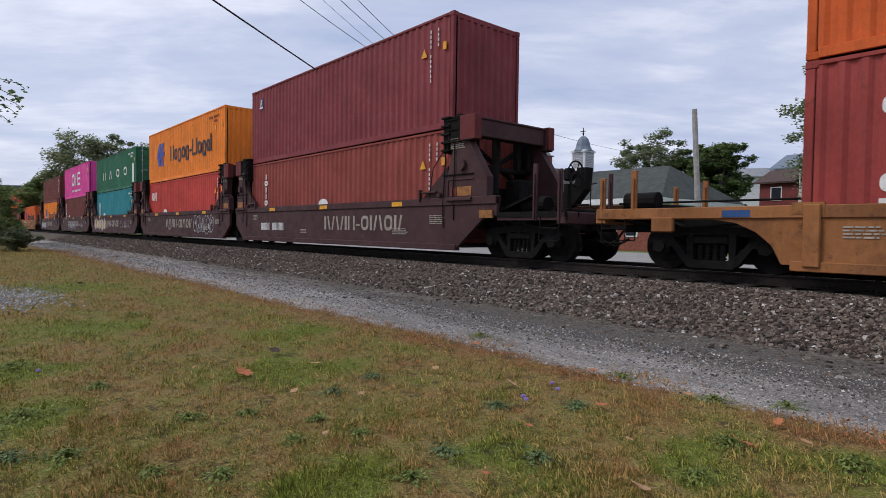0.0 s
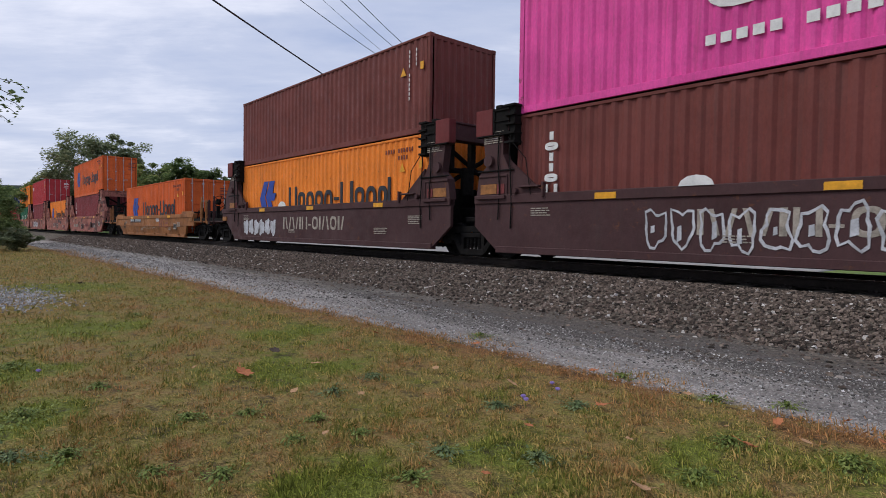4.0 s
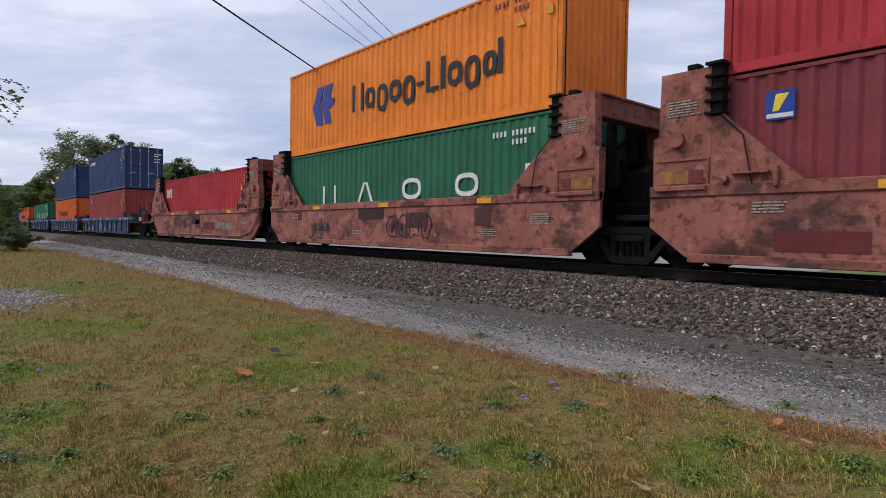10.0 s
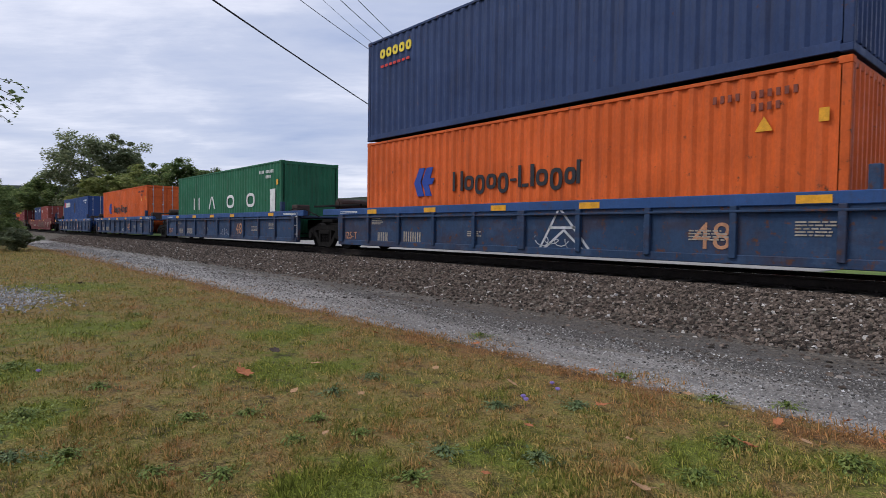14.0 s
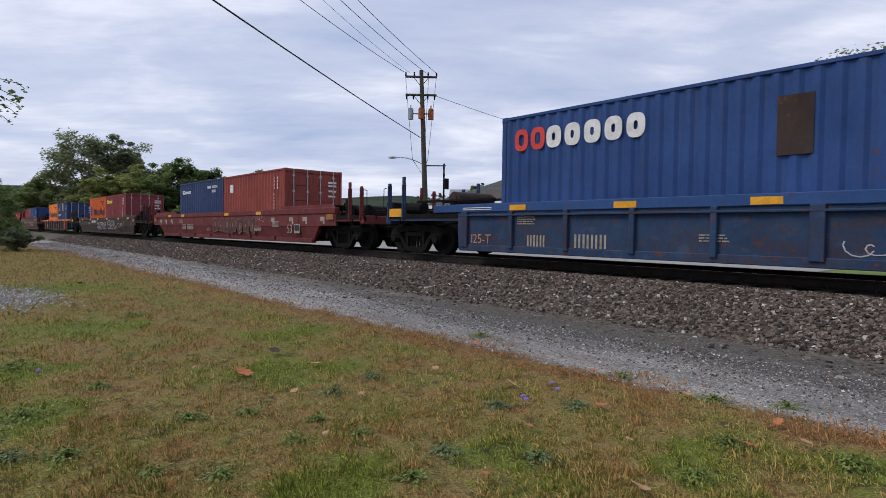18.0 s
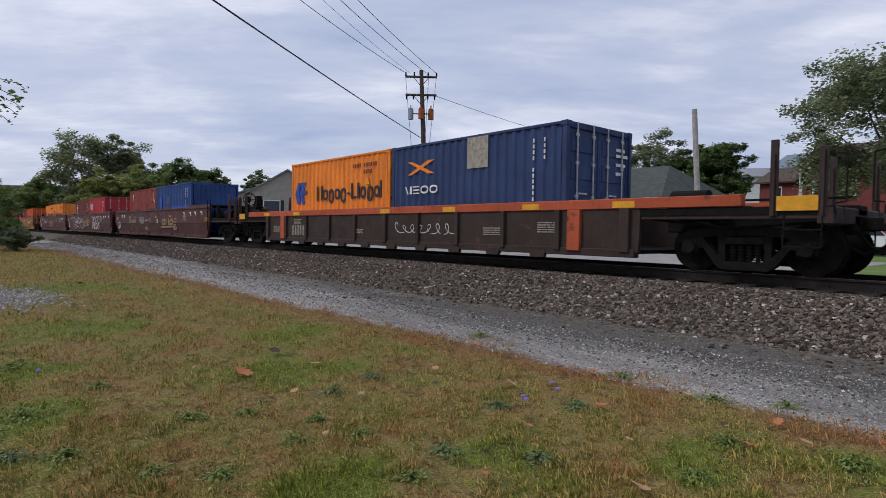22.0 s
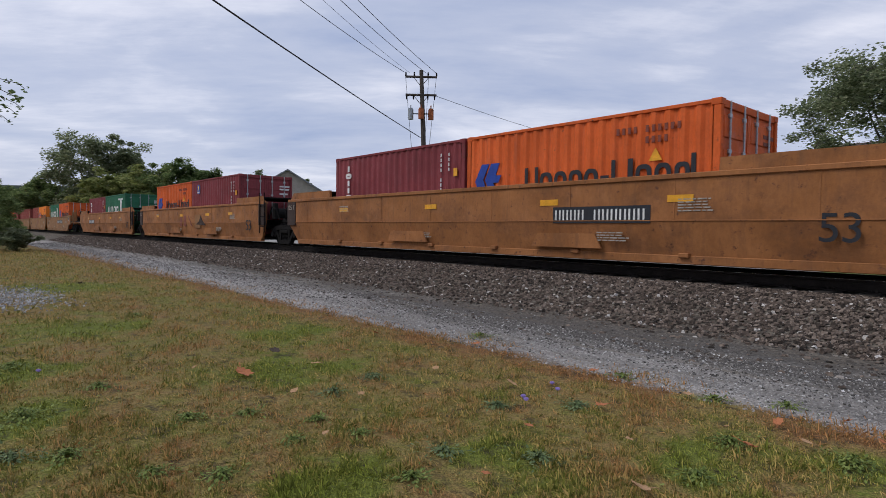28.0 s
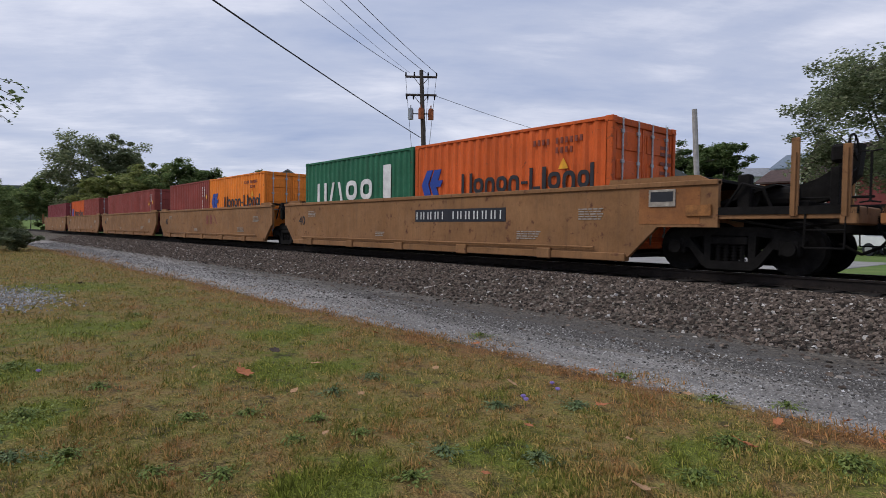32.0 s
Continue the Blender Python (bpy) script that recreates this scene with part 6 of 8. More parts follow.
def station():
    st = thing("station_house", "brick railway station with hipped shingle roofs and a white cupola", "building")
    ze, zr, zg = 2.87, 5.42, -0.5
    x0, x1, y0, y1 = -40.0, -17.8, 32.8, 44.8
    part("wall", Mesh().box(x0 + 1.0, x1 - 1.0, y0 + 1.0, y1 - 1.0, zg, ze - 0.35), BRICK, st)
    part("wall", Mesh().box(-31.0, -24.6, 31.0, y0 + 1.2, zg, ze - 0.35), BRICK, st)
    m = Mesh()
    hip(m, x0, x1, y0, y1, ze, zr, 4.0, 2.7)
    part("roof", m, SHINGLE, st, "grey-green shingle roof")
    m = Mesh()
    xr, ya, yb = -27.8, 29.6, 38.8
    v = [(-32.0, ya, ze), (-23.6, ya, ze), (-23.6, yb, ze), (-32.0, yb, ze), (xr, ya + 4.2, zr + 0.06), (xr, yb, zr + 0.06)]
    m.add(v, [(0, 1, 4), (1, 2, 5, 4), (3, 0, 4, 5), (3, 2, 1, 0)])
    part("wing_roof", m, SHINGLE_BROWN, st, "grey-brown shingle roof over the wing")
    f = Mesh()
    for a, b, c, d in ((x0, -32.0, y0, y0 + 0.12), (-23.6, x1, y0, y0 + 0.12), (x1 - 0.12, x1, y0, y1), (-32.0, -23.6, ya, ya + 0.12), (-23.72, -23.6, ya, y0)):
        f.box(a, b, c, d, ze - 0.38, ze - 0.02)
    part("fascia", f, TRIM, st, "white painted eaves board")
    so = Mesh().box(x0 + 0.1, x1 - 0.1, y0 + 0.1, y1 - 0.1, ze - 0.42, ze - 0.38)
    part("soffit", so, TRIM, st)
    for k in range(4):
        yy = y0 + 1.8 + k * 2.4
        w = part("door", Mesh().box(x1 - 1.0, x1 - 0.93, yy, yy + 1.1, zg, zg + 2.2, 0.01), TRIM, st, "white panelled door")
        part("pane", Mesh().box(x1 - 0.935, x1 - 0.915, yy + 0.2, yy + 0.9, zg + 1.2, zg + 1.95), GLASS, w)
    for k in range(6):
        xx = x1 - 3.0 - k * 1.5
        if xx < -23.6:
            continue
        w = part("window", Mesh().box(xx, xx + 0.9, y0 + 0.94, y0 + 1.02, zg + 0.9, zg + 2.3, 0.01), TRIM, st)
        part("pane", Mesh().box(xx + 0.1, xx + 0.8, y0 + 0.92, y0 + 0.945, zg + 1.0, zg + 2.2), GLASS, w)
    ch = part("chimney", Mesh().box(-28.75, -28.05, 34.7, 35.3, 4.6, 6.35, 0.02), BRICK, st, "red brick chimney")
    part("chimney_cap", Mesh().box(-28.85, -27.95, 34.6, 35.4, 6.35, 6.45, 0.02).box(-28.65, -28.15, 34.8, 35.2, 6.45, 6.62, 0.02), CONCRETE, ch)
    # cupola: louvred drum, flared bell roof, weather vane
    cx, cy, r = -27.8, 38.8, 0.62
    body = Mesh()
    zb = 5.2
    body.box(cx - r, cx + r, cy - r, cy + r, zb, zb + 0.45, 0.02)
    body.box(cx - 0.54, cx + 0.54, cy - 0.54, cy + 0.54, zb + 0.45, zb + 1.75, 0.02)
    for sx in (-1, 1):
        for sy in (-1, 1):
            body.box(cx + sx * 0.54 - 0.08, cx + sx * 0.54 + 0.08, cy + sy * 0.54 - 0.08, cy + sy * 0.54 + 0.08, zb + 0.4, zb + 1.8, 0.01)
    body.box(cx - 0.70, cx + 0.70, cy - 0.70, cy + 0.70, zb + 1.75, zb + 1.92, 0.02)
    cu = part("cupola", body, TRIM, st, "white louvred cupola")
    lv = Mesh()
    for k in range(9):
        z = zb + 0.55 + k * 0.13
        lv.box(cx - 0.42, cx + 0.42, cy - 0.58, cy - 0.53, z, z + 0.06)
        lv.box(cx + 0.53, cx + 0.58, cy - 0.42, cy + 0.42, z, z + 0.06)
    part("louvre", lv, plain("grey_louvre", (0.42, 0.44, 0.47), 0.7), cu)
    bell = Mesh()
    prof = [(0.86, 1.90), (0.70, 2.02), (0.58, 2.25), (0.52, 2.55), (0.42, 2.82), (0.24, 3.02), (0.05, 3.12)]
    n = 8
    vv = [(cx + q * math.cos(2 * math.pi * (k + 0.5) / n), cy + q * math.sin(2 * math.pi * (k + 0.5) / n), zb + z) for q, z in prof for k in range(n)]
    bell.add(vv, [(i * n + k, i * n + (k + 1) % n, (i + 1) * n + (k + 1) % n, (i + 1) * n + k) for i in range(len(prof) - 1) for k in range(n)])
    part("bell_roof", bell, SLATE, cu, "blue-grey bell-shaped roof")
    vane = Mesh().tube((cx, cy, zb + 3.1), (cx, cy, zb + 3.75), 0.03, 6)
    vane.box(cx - 0.28, cx + 0.28, cy - 0.01, cy + 0.01, zb + 3.45, zb + 3.50)
    vane.tube((cx, cy, zb + 3.22), (cx, cy, zb + 3.34), 0.07, 8)
    part("weather_vane", vane, GRIME, cu)
    pl = thing("platform", "pale concrete platform and paving by the station", "pavement", kind="structure")
    part("slab", Mesh().box(-70, -6, 20.5, 30.6, -0.62, -0.46, 0.02), CONCRETE, pl)
    wp = thing("bare_pole", "weathered white-grey bare wooden pole", "pole", pose(-11.5, 24.5, -0.45))
    part("pole", Mesh().tube((0, 0, 0), (-0.35, -0.1, 6.4), 0.13, 10, 0.11), plain("bleached_pole_wood", (0.36, 0.34, 0.32), 0.9, 0, 0.25, 4, 0.4), wp)


station()


def gable(m, x0, x1, y0, y1, ze, zr, over=0.4):
    """A gabled roof, ridge along x."""
    yc = (y0 + y1) / 2
    t = 0.16
    v = [(x0 - over, y0 - over, ze), (x1 + over, y0 - over, ze), (x1 + over, yc, zr), (x0 - over, yc, zr), (x1 + over, y1 + over, ze), (x0 - over, y1 + over, ze)]
    v += [(a, b, c - t) for a, b, c in v]
    m.add(v, [(0, 1, 2, 3), (3, 2, 4, 5), (9, 8, 7, 6), (11, 10, 8, 9), (0, 6, 7, 1), (5, 4, 10, 11), (0, 3, 9, 6), (3, 5, 11, 9), (2, 1, 7, 8), (4, 2, 8, 10)])


def house(at, wx, wy, ze, zr, wall, roof, label, windows=(), base=-0.5, name="house"):
    h = thing(name, label, "house", at)
    m = Mesh()
    m.prism([(-wy / 2, 0), (wy / 2, 0), (wy / 2, ze), (0, zr - 0.12), (-wy / 2, ze)], -wx / 2, wx / 2, "x")
    part("wall", m, wall, h)
    r = Mesh()
    gable(r, -wx / 2, wx / 2, -wy / 2, wy / 2, ze - 0.1, zr)
    part("roof", r, roof, h)
    for face, a, z, w, hh in windows:
        if face == "gable":
            f = part("window", Mesh().box(wx / 2 - 0.02, wx / 2 + 0.06, a - 0.1, a + w + 0.1, z - 0.1, z + hh + 0.1, 0.01), TRIM, h)
            part("pane", Mesh().box(wx / 2 + 0.05, wx / 2 + 0.075, a, a + w, z, z + hh), GLASS, f)
            for ya, yb in ((a - 0.5, a - 0.12), (a + w + 0.12, a + w + 0.5)):
                part("shutter", Mesh().box(wx / 2, wx / 2 + 0.05, ya, yb, z - 0.1, z + hh + 0.1, 0.01), BLACK, f, "black shutter")
        else:
            f = part("window", Mesh().box(a - 0.1, a + w + 0.1, -wy / 2 - 0.06, -wy / 2 + 0.02, z - 0.1, z + hh + 0.1, 0.01), TRIM, h)
            part("pane", Mesh().box(a, a + w, -wy / 2 - 0.075, -wy / 2 - 0.05, z, z + hh), GLASS, f)
    return h


def houses():
    tan = plain("beige_siding", (0.33, 0.30, 0.26), 0.8, 0, 0.12, 3, 0.15)
    grey = plain("pale_grey_roof", (0.24, 0.25, 0.27), 0.85, 0, 0.2, 3, 0.2)
    redwall = plain("barn_red_siding", (0.19, 0.045, 0.045), 0.8, 0, 0.2, 3, 0.2)
    brownroof = plain("brown_shingle", (0.085, 0.055, 0.050), 0.9, 0, 0.25, 3, 0.3)
    white = plain("white_siding", (0.62, 0.63, 0.64), 0.8, 0, 0.12, 3, 0.1)
    house(pose(-68, 33.5, -0.6, 0, 0, -28), 12, 8.4, 5.4, 8.1, tan, grey, "beige gabled house with pale grey roof", [("gable", -2.6, 3.1, 1.7, 1.3), ("gable", 1.6, 3.1, 1.7, 1.3)])
    house(pose(-74.5, 31.5, -0.6, 0, 0, -28), 8, 10, 4.4, 6.2, tan, grey, "low beige wing house with pale grey roof")
    blueroof = plain("blue_grey_slate", (0.115, 0.135, 0.175), 0.8, 0, 0.2, 3, 0.2)
    steep = house(pose(-13.4, 62.8, 0.0, 0, 0, -8), 10, 7, 6.3, 9.1, redwall, brownroof, "dark red house with steep brown roof and porch gable", [("side", -1.6, 4.2, 0.9, 1.3)])
    part("porch_gable", Mesh().prism([(-4.55, 5.5), (-2.25, 5.5), (-3.4, 7.0)], -4.9, -3.0), wood_mat(), steep, "dark boarded porch gable")
    pr = Mesh()
    for s in (-1, 1):
        pr.prism([(-3.4, 7.0), (-3.4, 7.22), (-3.4 + s * 1.5, 5.62), (-3.4 + s * 1.5, 5.40)], -5.2, -2.6)
    part("porch_roof", pr, brownroof, steep)
    for x in (-4.4, -3.4, -2.4):
        part("porch_post", Mesh().box(x - 0.07, x + 0.07, -4.95, -4.8, 0, 5.5, 0.01), TRIM, steep, "white porch post")
    house(pose(-21.2, 66.5, 0.0, 0, 0, -6), 4.8, 6, 6.1, 7.5, redwall, brownroof, "low barn-red house with brown shingle roof", [("side", -1.2, 4.2, 0.9, 1.2)])
    house(pose(-26.6, 87, 0.0, 0, 0, -12), 5.2, 7, 9.6, 11.6, white, blueroof, "tall house with a blue-grey slate roof")
    house(pose(-32.0, 86, 0.0, 0, 0, 30), 7, 6, 8.6, 9.9, white, grey, "pale house with grey roof up the slope")
    fp = thing("flagpole", "thin white flagpole with a ball top", "flagpole", pose(-15.86, 50, 0.0))
    part("pole", Mesh().tube((0, 0, -0.5), (0, 0, 6.85), 0.075, 10, 0.05), WHITE, fp)
    part("ball", Mesh().tube((0, 0, 6.85), (0, 0, 6.93), 0.09, 10, 0.09), WHITE, fp)
    # a wooded rise with a few small houses, far behind the station
    fw = Vector((-math.sin(HEADING), math.cos(HEADING), 0))
    rt = Vector((math.cos(HEADING), math.sin(HEADING), 0))
    rng = random.Random(9)

    def rise(side, d):
        """Height of the rise at a share of the distance to the side."""
        crest = 15.0 * math.exp(-((side - 0.07) / 0.15) ** 2) + 2
        return -1.2 + crest * smooth(175, 290, d) - 4 * smooth(290, 420, d)

    v, f = [], []
    n, rows = 40, 9
    for i in range(n + 1):
        side = -0.28 + 0.60 * i / n
        for r in range(rows):
            d = 170 + 30 * r
            p = fw * d + rt * (side * d)
            v.append((p.x, p.y, rise(side, d)))
    f = [(i * rows + r, i * rows + r + 1, (i + 1) * rows + r + 1, (i + 1) * rows + r) for i in range(n) for r in range(rows - 1)]
    turf = plain("hillside_turf", (0.05, 0.075, 0.03), 0.95, 0, 0.3, 0.1, 0.2)
    tagged(new("hillside", Mesh().add(v, f).data("hillside", turf, True)), "grassy rise behind the station", "hill", kind="structure")
    for k in range(48):
        side = -0.15 + 0.32 * (k + rng.random()) / 48
        d = rng.uniform(205, 300)
        p = fw * d + rt * (side * d)
        h = rng.uniform(5.5, 9.0)
        tree(p.x, p.y, rise(side, d) - 0.2, h, h * rng.uniform(0.8, 1.1), rng.choice((LEAF_DARK, LEAF_MID, LEAF_MID)), "small green tree on the far hillside", 500 + k, 30, 60, 0.75, 0.2, 0.1)
    for side, d in ((-0.062, 236), (-0.03, 262), (0.012, 240), (0.028, 270), (0.052, 236), (0.075, 262), (0.098, 240), (0.118, 268)):
        p = fw * d + rt * (side * d)
        house(pose(p.x, p.y, rise(side, d) - 0.3, 0, 0, rng.uniform(0, 180)), 8.5, 6.5, 4.2, 6.8, rng.choice((white, white, tan)), rng.choice((grey, brownroof)), "small pale house on the far hillside", name="far_house")


houses()


def pickup(at, label):
    wht = plain("white_car_paint", (0.72, 0.73, 0.74), 0.3, 0.0, 0.05, 2, 0.02)
    p = thing("pickup_truck", label, "pickup truck", at, "parked pickup trucks")
    prof = [(-2.7, 0.55), (2.6, 0.55), (2.72, 0.75), (2.70, 1.08), (1.45, 1.18), (0.75, 1.80), (-0.75, 1.82), (-0.95, 1.20), (-2.68, 1.20)]
    part("body", Mesh().prism(prof, -0.92, 0.92), wht, p)
    part("windscreen", Mesh().prism([(1.38, 1.22), (0.80, 1.74), (0.84, 1.76), (1.44, 1.22)], -0.78, 0.78), GLASS, p)
    for s in (-1, 1):
        a, b = sorted((s * 0.915, s * 0.93))
        part("side_window", Mesh().prism([(1.2, 1.24), (0.72, 1.70), (-0.68, 1.72), (-0.80, 1.24)], a, b), GLASS, p)
        for x in (1.75, -1.65):
            w = part("wheel", Mesh().tube((x, s * 0.70, 0.38), (x, s * 0.94, 0.38), 0.38, 18), BLACK, p)
            part("rim", Mesh().tube((x, s * 0.93, 0.38), (x, s * 0.95, 0.38), 0.23, 12), STEEL, w)
        part("headlight", Mesh().box(2.66, 2.735, *sorted((s * 0.55, s * 0.85)), 0.82, 1.0, 0.01), STEEL, p)
    part("bumper", Mesh().box(2.6, 2.82, -0.93, 0.93, 0.48, 0.72, 0.03), STEEL, p)
    part("grille", Mesh().box(2.68, 2.735, -0.5, 0.5, 0.78, 1.02, 0.01), BLACK, p)


pickup(pose(-10.6, 43.0, -0.5, 0, 0, -25), "white pickup truck parked beyond the grass")
pickup(pose(-8.2, 46.5, -0.5, 0, 0, -150), "white pickup truck parked beyond the grass")


def far_hills():
    rng = np.random.default_rng(8)
    m = island_material("far_wooded_hills", [(0.0, (0.030, 0.042, 0.030)), (1.0, (0.055, 0.075, 0.045))], 0.95)
    v, f = [], []
    k = 0
    n = 90
    for ring_d, hh, amp in ((420, 26, 10), (800, 52, 18)):
        o = len(v)
        for i in range(n + 1):
            a = radians(90) + HEADING + radians(-60) + radians(125) * i / n
            z = hh + amp * noise.noise(Vector((i * 0.14, ring_d, 0))) + 3 * noise.noise(Vector((i * 0.9, ring_d, 4)))
            x, y = ring_d * math.cos(a), ring_d * math.sin(a)
            v += [(x, y, -6), (x * 1.2, y * 1.2, z)]
        f += [(o + 2 * i, o + 2 * i + 1, o + 2 * i + 3, o + 2 * i + 2) for i in range(n)]
    tagged(new("backdrop_hills", Mesh().add(v, f).data("backdrop_hills", m, True)), "far wooded hills", "hill", kind="structure")


far_hills()
build_stones()
build_grass()
build_litter()

# ---------- the train ----------
MOVERS = []


def car(*a, **k):
    c = well_car(*a, **k)
    MOVERS.append(c)
    return c


def box40(s0, z0, mat, label, H=HC, doors=False):
    c = container(s0, z0, FT40, H, mat, label, doors)
    MOVERS.append(c)
    return c


def box20(s0, z0, mat, label, front=False, H=STD, doors=False):
    c = container(s0 + (FT40 - FT20 if front else 0), z0, FT20, H, mat, label, doors)
    MOVERS.append(c)
    return c


LOW = 0.30
UP = LOW + HC + 0.012
OR40 = "forty-foot orange container with blue emblem and black lettering"
OR20 = "twenty-foot orange container with blue emblem and black lettering"
YS = -1.428


def hapag40(s0, z0, doors=False, mat=None, small=False, z=0.0):
    c = box40(s0, z0, mat or ORANGE, OR40, HC, doors)
    hapag(c, small, 0.08 if small else z, (1.72 if doors else 1.98) if small else 0)
    marks(c, FT40, HC, DARKMARK, 2)
    return c


def hapag20(s0, front, doors=False, mat=None, z0=LOW):
    c = box20(s0, z0, mat or ORANGE, OR20, front, STD, doors)
    hapag(c, True)
    marks(c, FT20, STD, DARKMARK, 2, True, False)
    return c


def uasc(c, H, z):
    for x, spec in ((2.45, "H"), (4.55, "/V"), (6.80, "T"), (8.97, "T")):
        brand(c, spec, x, x + 0.82, z, z + 0.57, WHITE, None, 0.20, 0.0)
    part("panel_sign", Mesh().box(11.24, 11.68, side_y(), side_y() + 0.012, z - 0.55, z + 0.65), WHITE, c, "white lettered panel")
    marks(c, FT40, H, None, 2, False)


def patches(c, seed, n, top=1.36, bot=0.34):
    """Rectangles of fresh primer painted over old markings."""
    rng = random.Random(seed)
    for k in range(n):
        x = rng.uniform(0.5, 11.0)
        w, h = rng.uniform(0.5, 1.6), rng.uniform(0.22, 0.45)
        z = rng.uniform(bot, top - h)
        part("primer_patch", Mesh().box(x, x + w, YS, YS + 0.01, z, z + h), (CAR_DARK, CAR_BROWN, CAR_RED)[k % 3], c)


def plate(c, x0, x1, z0, z1, n):
    p = part("number_board", Mesh().box(x0, x1, YS, YS + 0.012, z0, z1), BLACK, c, "black board with white signs")
    m = Mesh()
    w = (x1 - x0 - 0.12) / n
    for k in range(n):
        if k != 4:
            sign(m, "H", x0 + 0.06 + k * w, 0.72 * w, z0 + 0.06, z1 - z0 - 0.12, 0.035, YS - 0.006)
    tagged(part("number_sign", m, WHITE, p), kind="stuff")


def grille(c, x0, x1, z0, z1):
    p = part("placard_frame", Mesh().box(x0, x1, YS - 0.02, YS + 0.01, z0, z1, 0.006), OLDWHITE, c)
    part("placard", Mesh().box(x0 + 0.04, x1 - 0.04, YS - 0.026, YS, z0 + 0.09, z1 - 0.04), BLACK, p)


# the yellow car that leaves first
c0 = car(-3.06, CAR_GOLD, "yellow well car with two stacked containers", top=1.05, bot=0.2, f_ext=2.0, r_ext=0.14, f_cut=0.4, r_cut=0.10, r_z=0.6, r_chord=3.4, front=("artic", 1.7), rear=("end", 1.38), r_reach=3.3, seed=1, high=0.75)
for s in (-1, 1):
    ya, yb = sorted((s * 1.41, s * 1.33))
    part("fender_plate", Mesh().prism([(-0.10, 0.96), (-1.25, 0.96), (-1.22, 0.88), (-0.85, 0.82), (-0.55, 0.68), (-0.32, 0.48), (-0.18, 0.20), (-0.10, 0.20)], ya, yb), CAR_GOLD, c0, "curved yellow plate over the truck")
    ya, yb = sorted((s * 1.50, s * 1.40))
    part("side_post", Mesh().box(0.12, 0.34, ya, yb, 0.18, 1.09, 0.015), CAR_GOLD, c0)
    part("jacking_pad", Mesh().box(-2.25, -1.85, ya, yb, 0.66, 0.92, 0.02), CAR_GOLD, c0)
part("repaint_patch", Mesh().box(-1.05, -0.62, -1.462, -1.452, 0.91, 1.02), CHORD_BLUE, c0)
b = box40(-3.06, LOW, BRICKRED, "red-brown container with white vertical lettering")
marks(b, FT40, HC)
column(b, "ITIITH", 0.95, 1.28, 0.55, 2.65, WHITE)
b = box40(-3.06, UP, ORANGE2, "plain orange container, upper of the stack")

# five-unit articulated car, dark maroon
TWIN = [-23.05, -38.20, -53.45, -68.70, -83.95]
for i, s in enumerate(TWIN):
    c = car(s, CAR_DARK, "dark maroon double-stack well car with white lettering", tower=True, splayed=True, seed=20 + i,
            front=("end", 2.18) if i == 0 else ("artic", 1.53), f_ext=1.75 if i == 0 else 1.1, f_z=1.0 if i == 0 else 0.75, f_sl=0.95, r_sl=0.95,
            rear=("end", 2.18) if i == 4 else None, r_ext=1.75 if i == 4 else 1.1, r_z=1.0 if i == 4 else 0.75, brake=(i == 0))
    x = 6.26 if i == 0 else 4.18
    brand(c, "IV/V/IH-TI/VTI/", x, x + 4.18, 0.62, 1.05, OLDWHITE, YS, 0.2)
    part("cap_sign", Mesh().prism([(x - 0.02 + 0.30 * math.cos(a * 0.5236), 1.44 + 0.18 * math.sin(a * 0.5236)) for a in range(7)], -1.472, -1.460), WHITE, c)
    if i == 0:
        number_bars(c, WHITE, YS, 1.39, 0.58, 0.27, 10, (4,))
    if i == 1:
        spray(c, 8.66, 0.32, 2.75, 0.98, YS, 6, SILVER, 5)
    if i == 2:
        spray(c, 0.35, 0.30, 4.0, 0.95, YS, 6, SILVER, 6, CREAM, 0.05)
        tag(c, 8.8, 0.5, 2.6, 0.6, YS, SILVER, 3, 14)
    if i == 3:
        spray(c, 3.2, 0.34, 3.9, 0.8, YS, 8, SILVER, 7, None, 0.05)
        tag(c, 8.0, 0.5, 3.0, 0.5, YS, SILVER, 4, 16)
    if i == 4:
        spray(c, 0.6, 0.36, 3.0, 0.7, YS, 6, SILVER, 8, SILVER, 0.05)
b = box40(TWIN[0], LOW, BROWN, "red-brown container, lower of the stack")
marks(b, FT40, HC)
column(b, "ITIITH", 1.22, 1.50, 0.95, 2.46, WHITE)
b = box40(TWIN[0], UP, MAROON, "maroon container, upper of the stack")
marks(b, FT40, HC)
sticker(b, 0.75, 1.05, 2.1, 2.5)
b = box40(TWIN[1], LOW, BRIGHTRED, "bright red container with white lettering")
brand(b, "T/VI", 0.70, 1.60, 1.86, 2.34, WHITE, None, 0.22)
marks(b, FT40, HC)
hapag40(TWIN[1], UP)
b = box40(TWIN[2], LOW, TEAL, "teal container with a white panel")
p = part("panel_sign", Mesh().box(1.07, 1.43, side_y(), side_y() + 0.012, 0.9, 2.14), WHITE, b, "white panel with dark signs")
column(p, "TTTTT", 1.16, 1.34, 0.95, 2.10, LOGOBLUE, side_y(0.004))
marks(b, FT40, HC, None, 2)
b = box40(TWIN[2], UP, GREEN, "green container with white lettering", STD, True)
uasc(b, STD, 0.90)
b = box40(TWIN[3], LOW, DARKBROWN, "dark brown container with white vertical lettering")
marks(b, FT40, HC)
column(b, "ITIITH", 0.78, 1.12, 1.15, 2.46, WHITE)
b = box40(TWIN[3], UP, PINK, "magenta container with white lettering")
brand(b, "THE", 4.08, 8.26, 1.10, 2.25, WHITE, None, 0.22, 0.10)
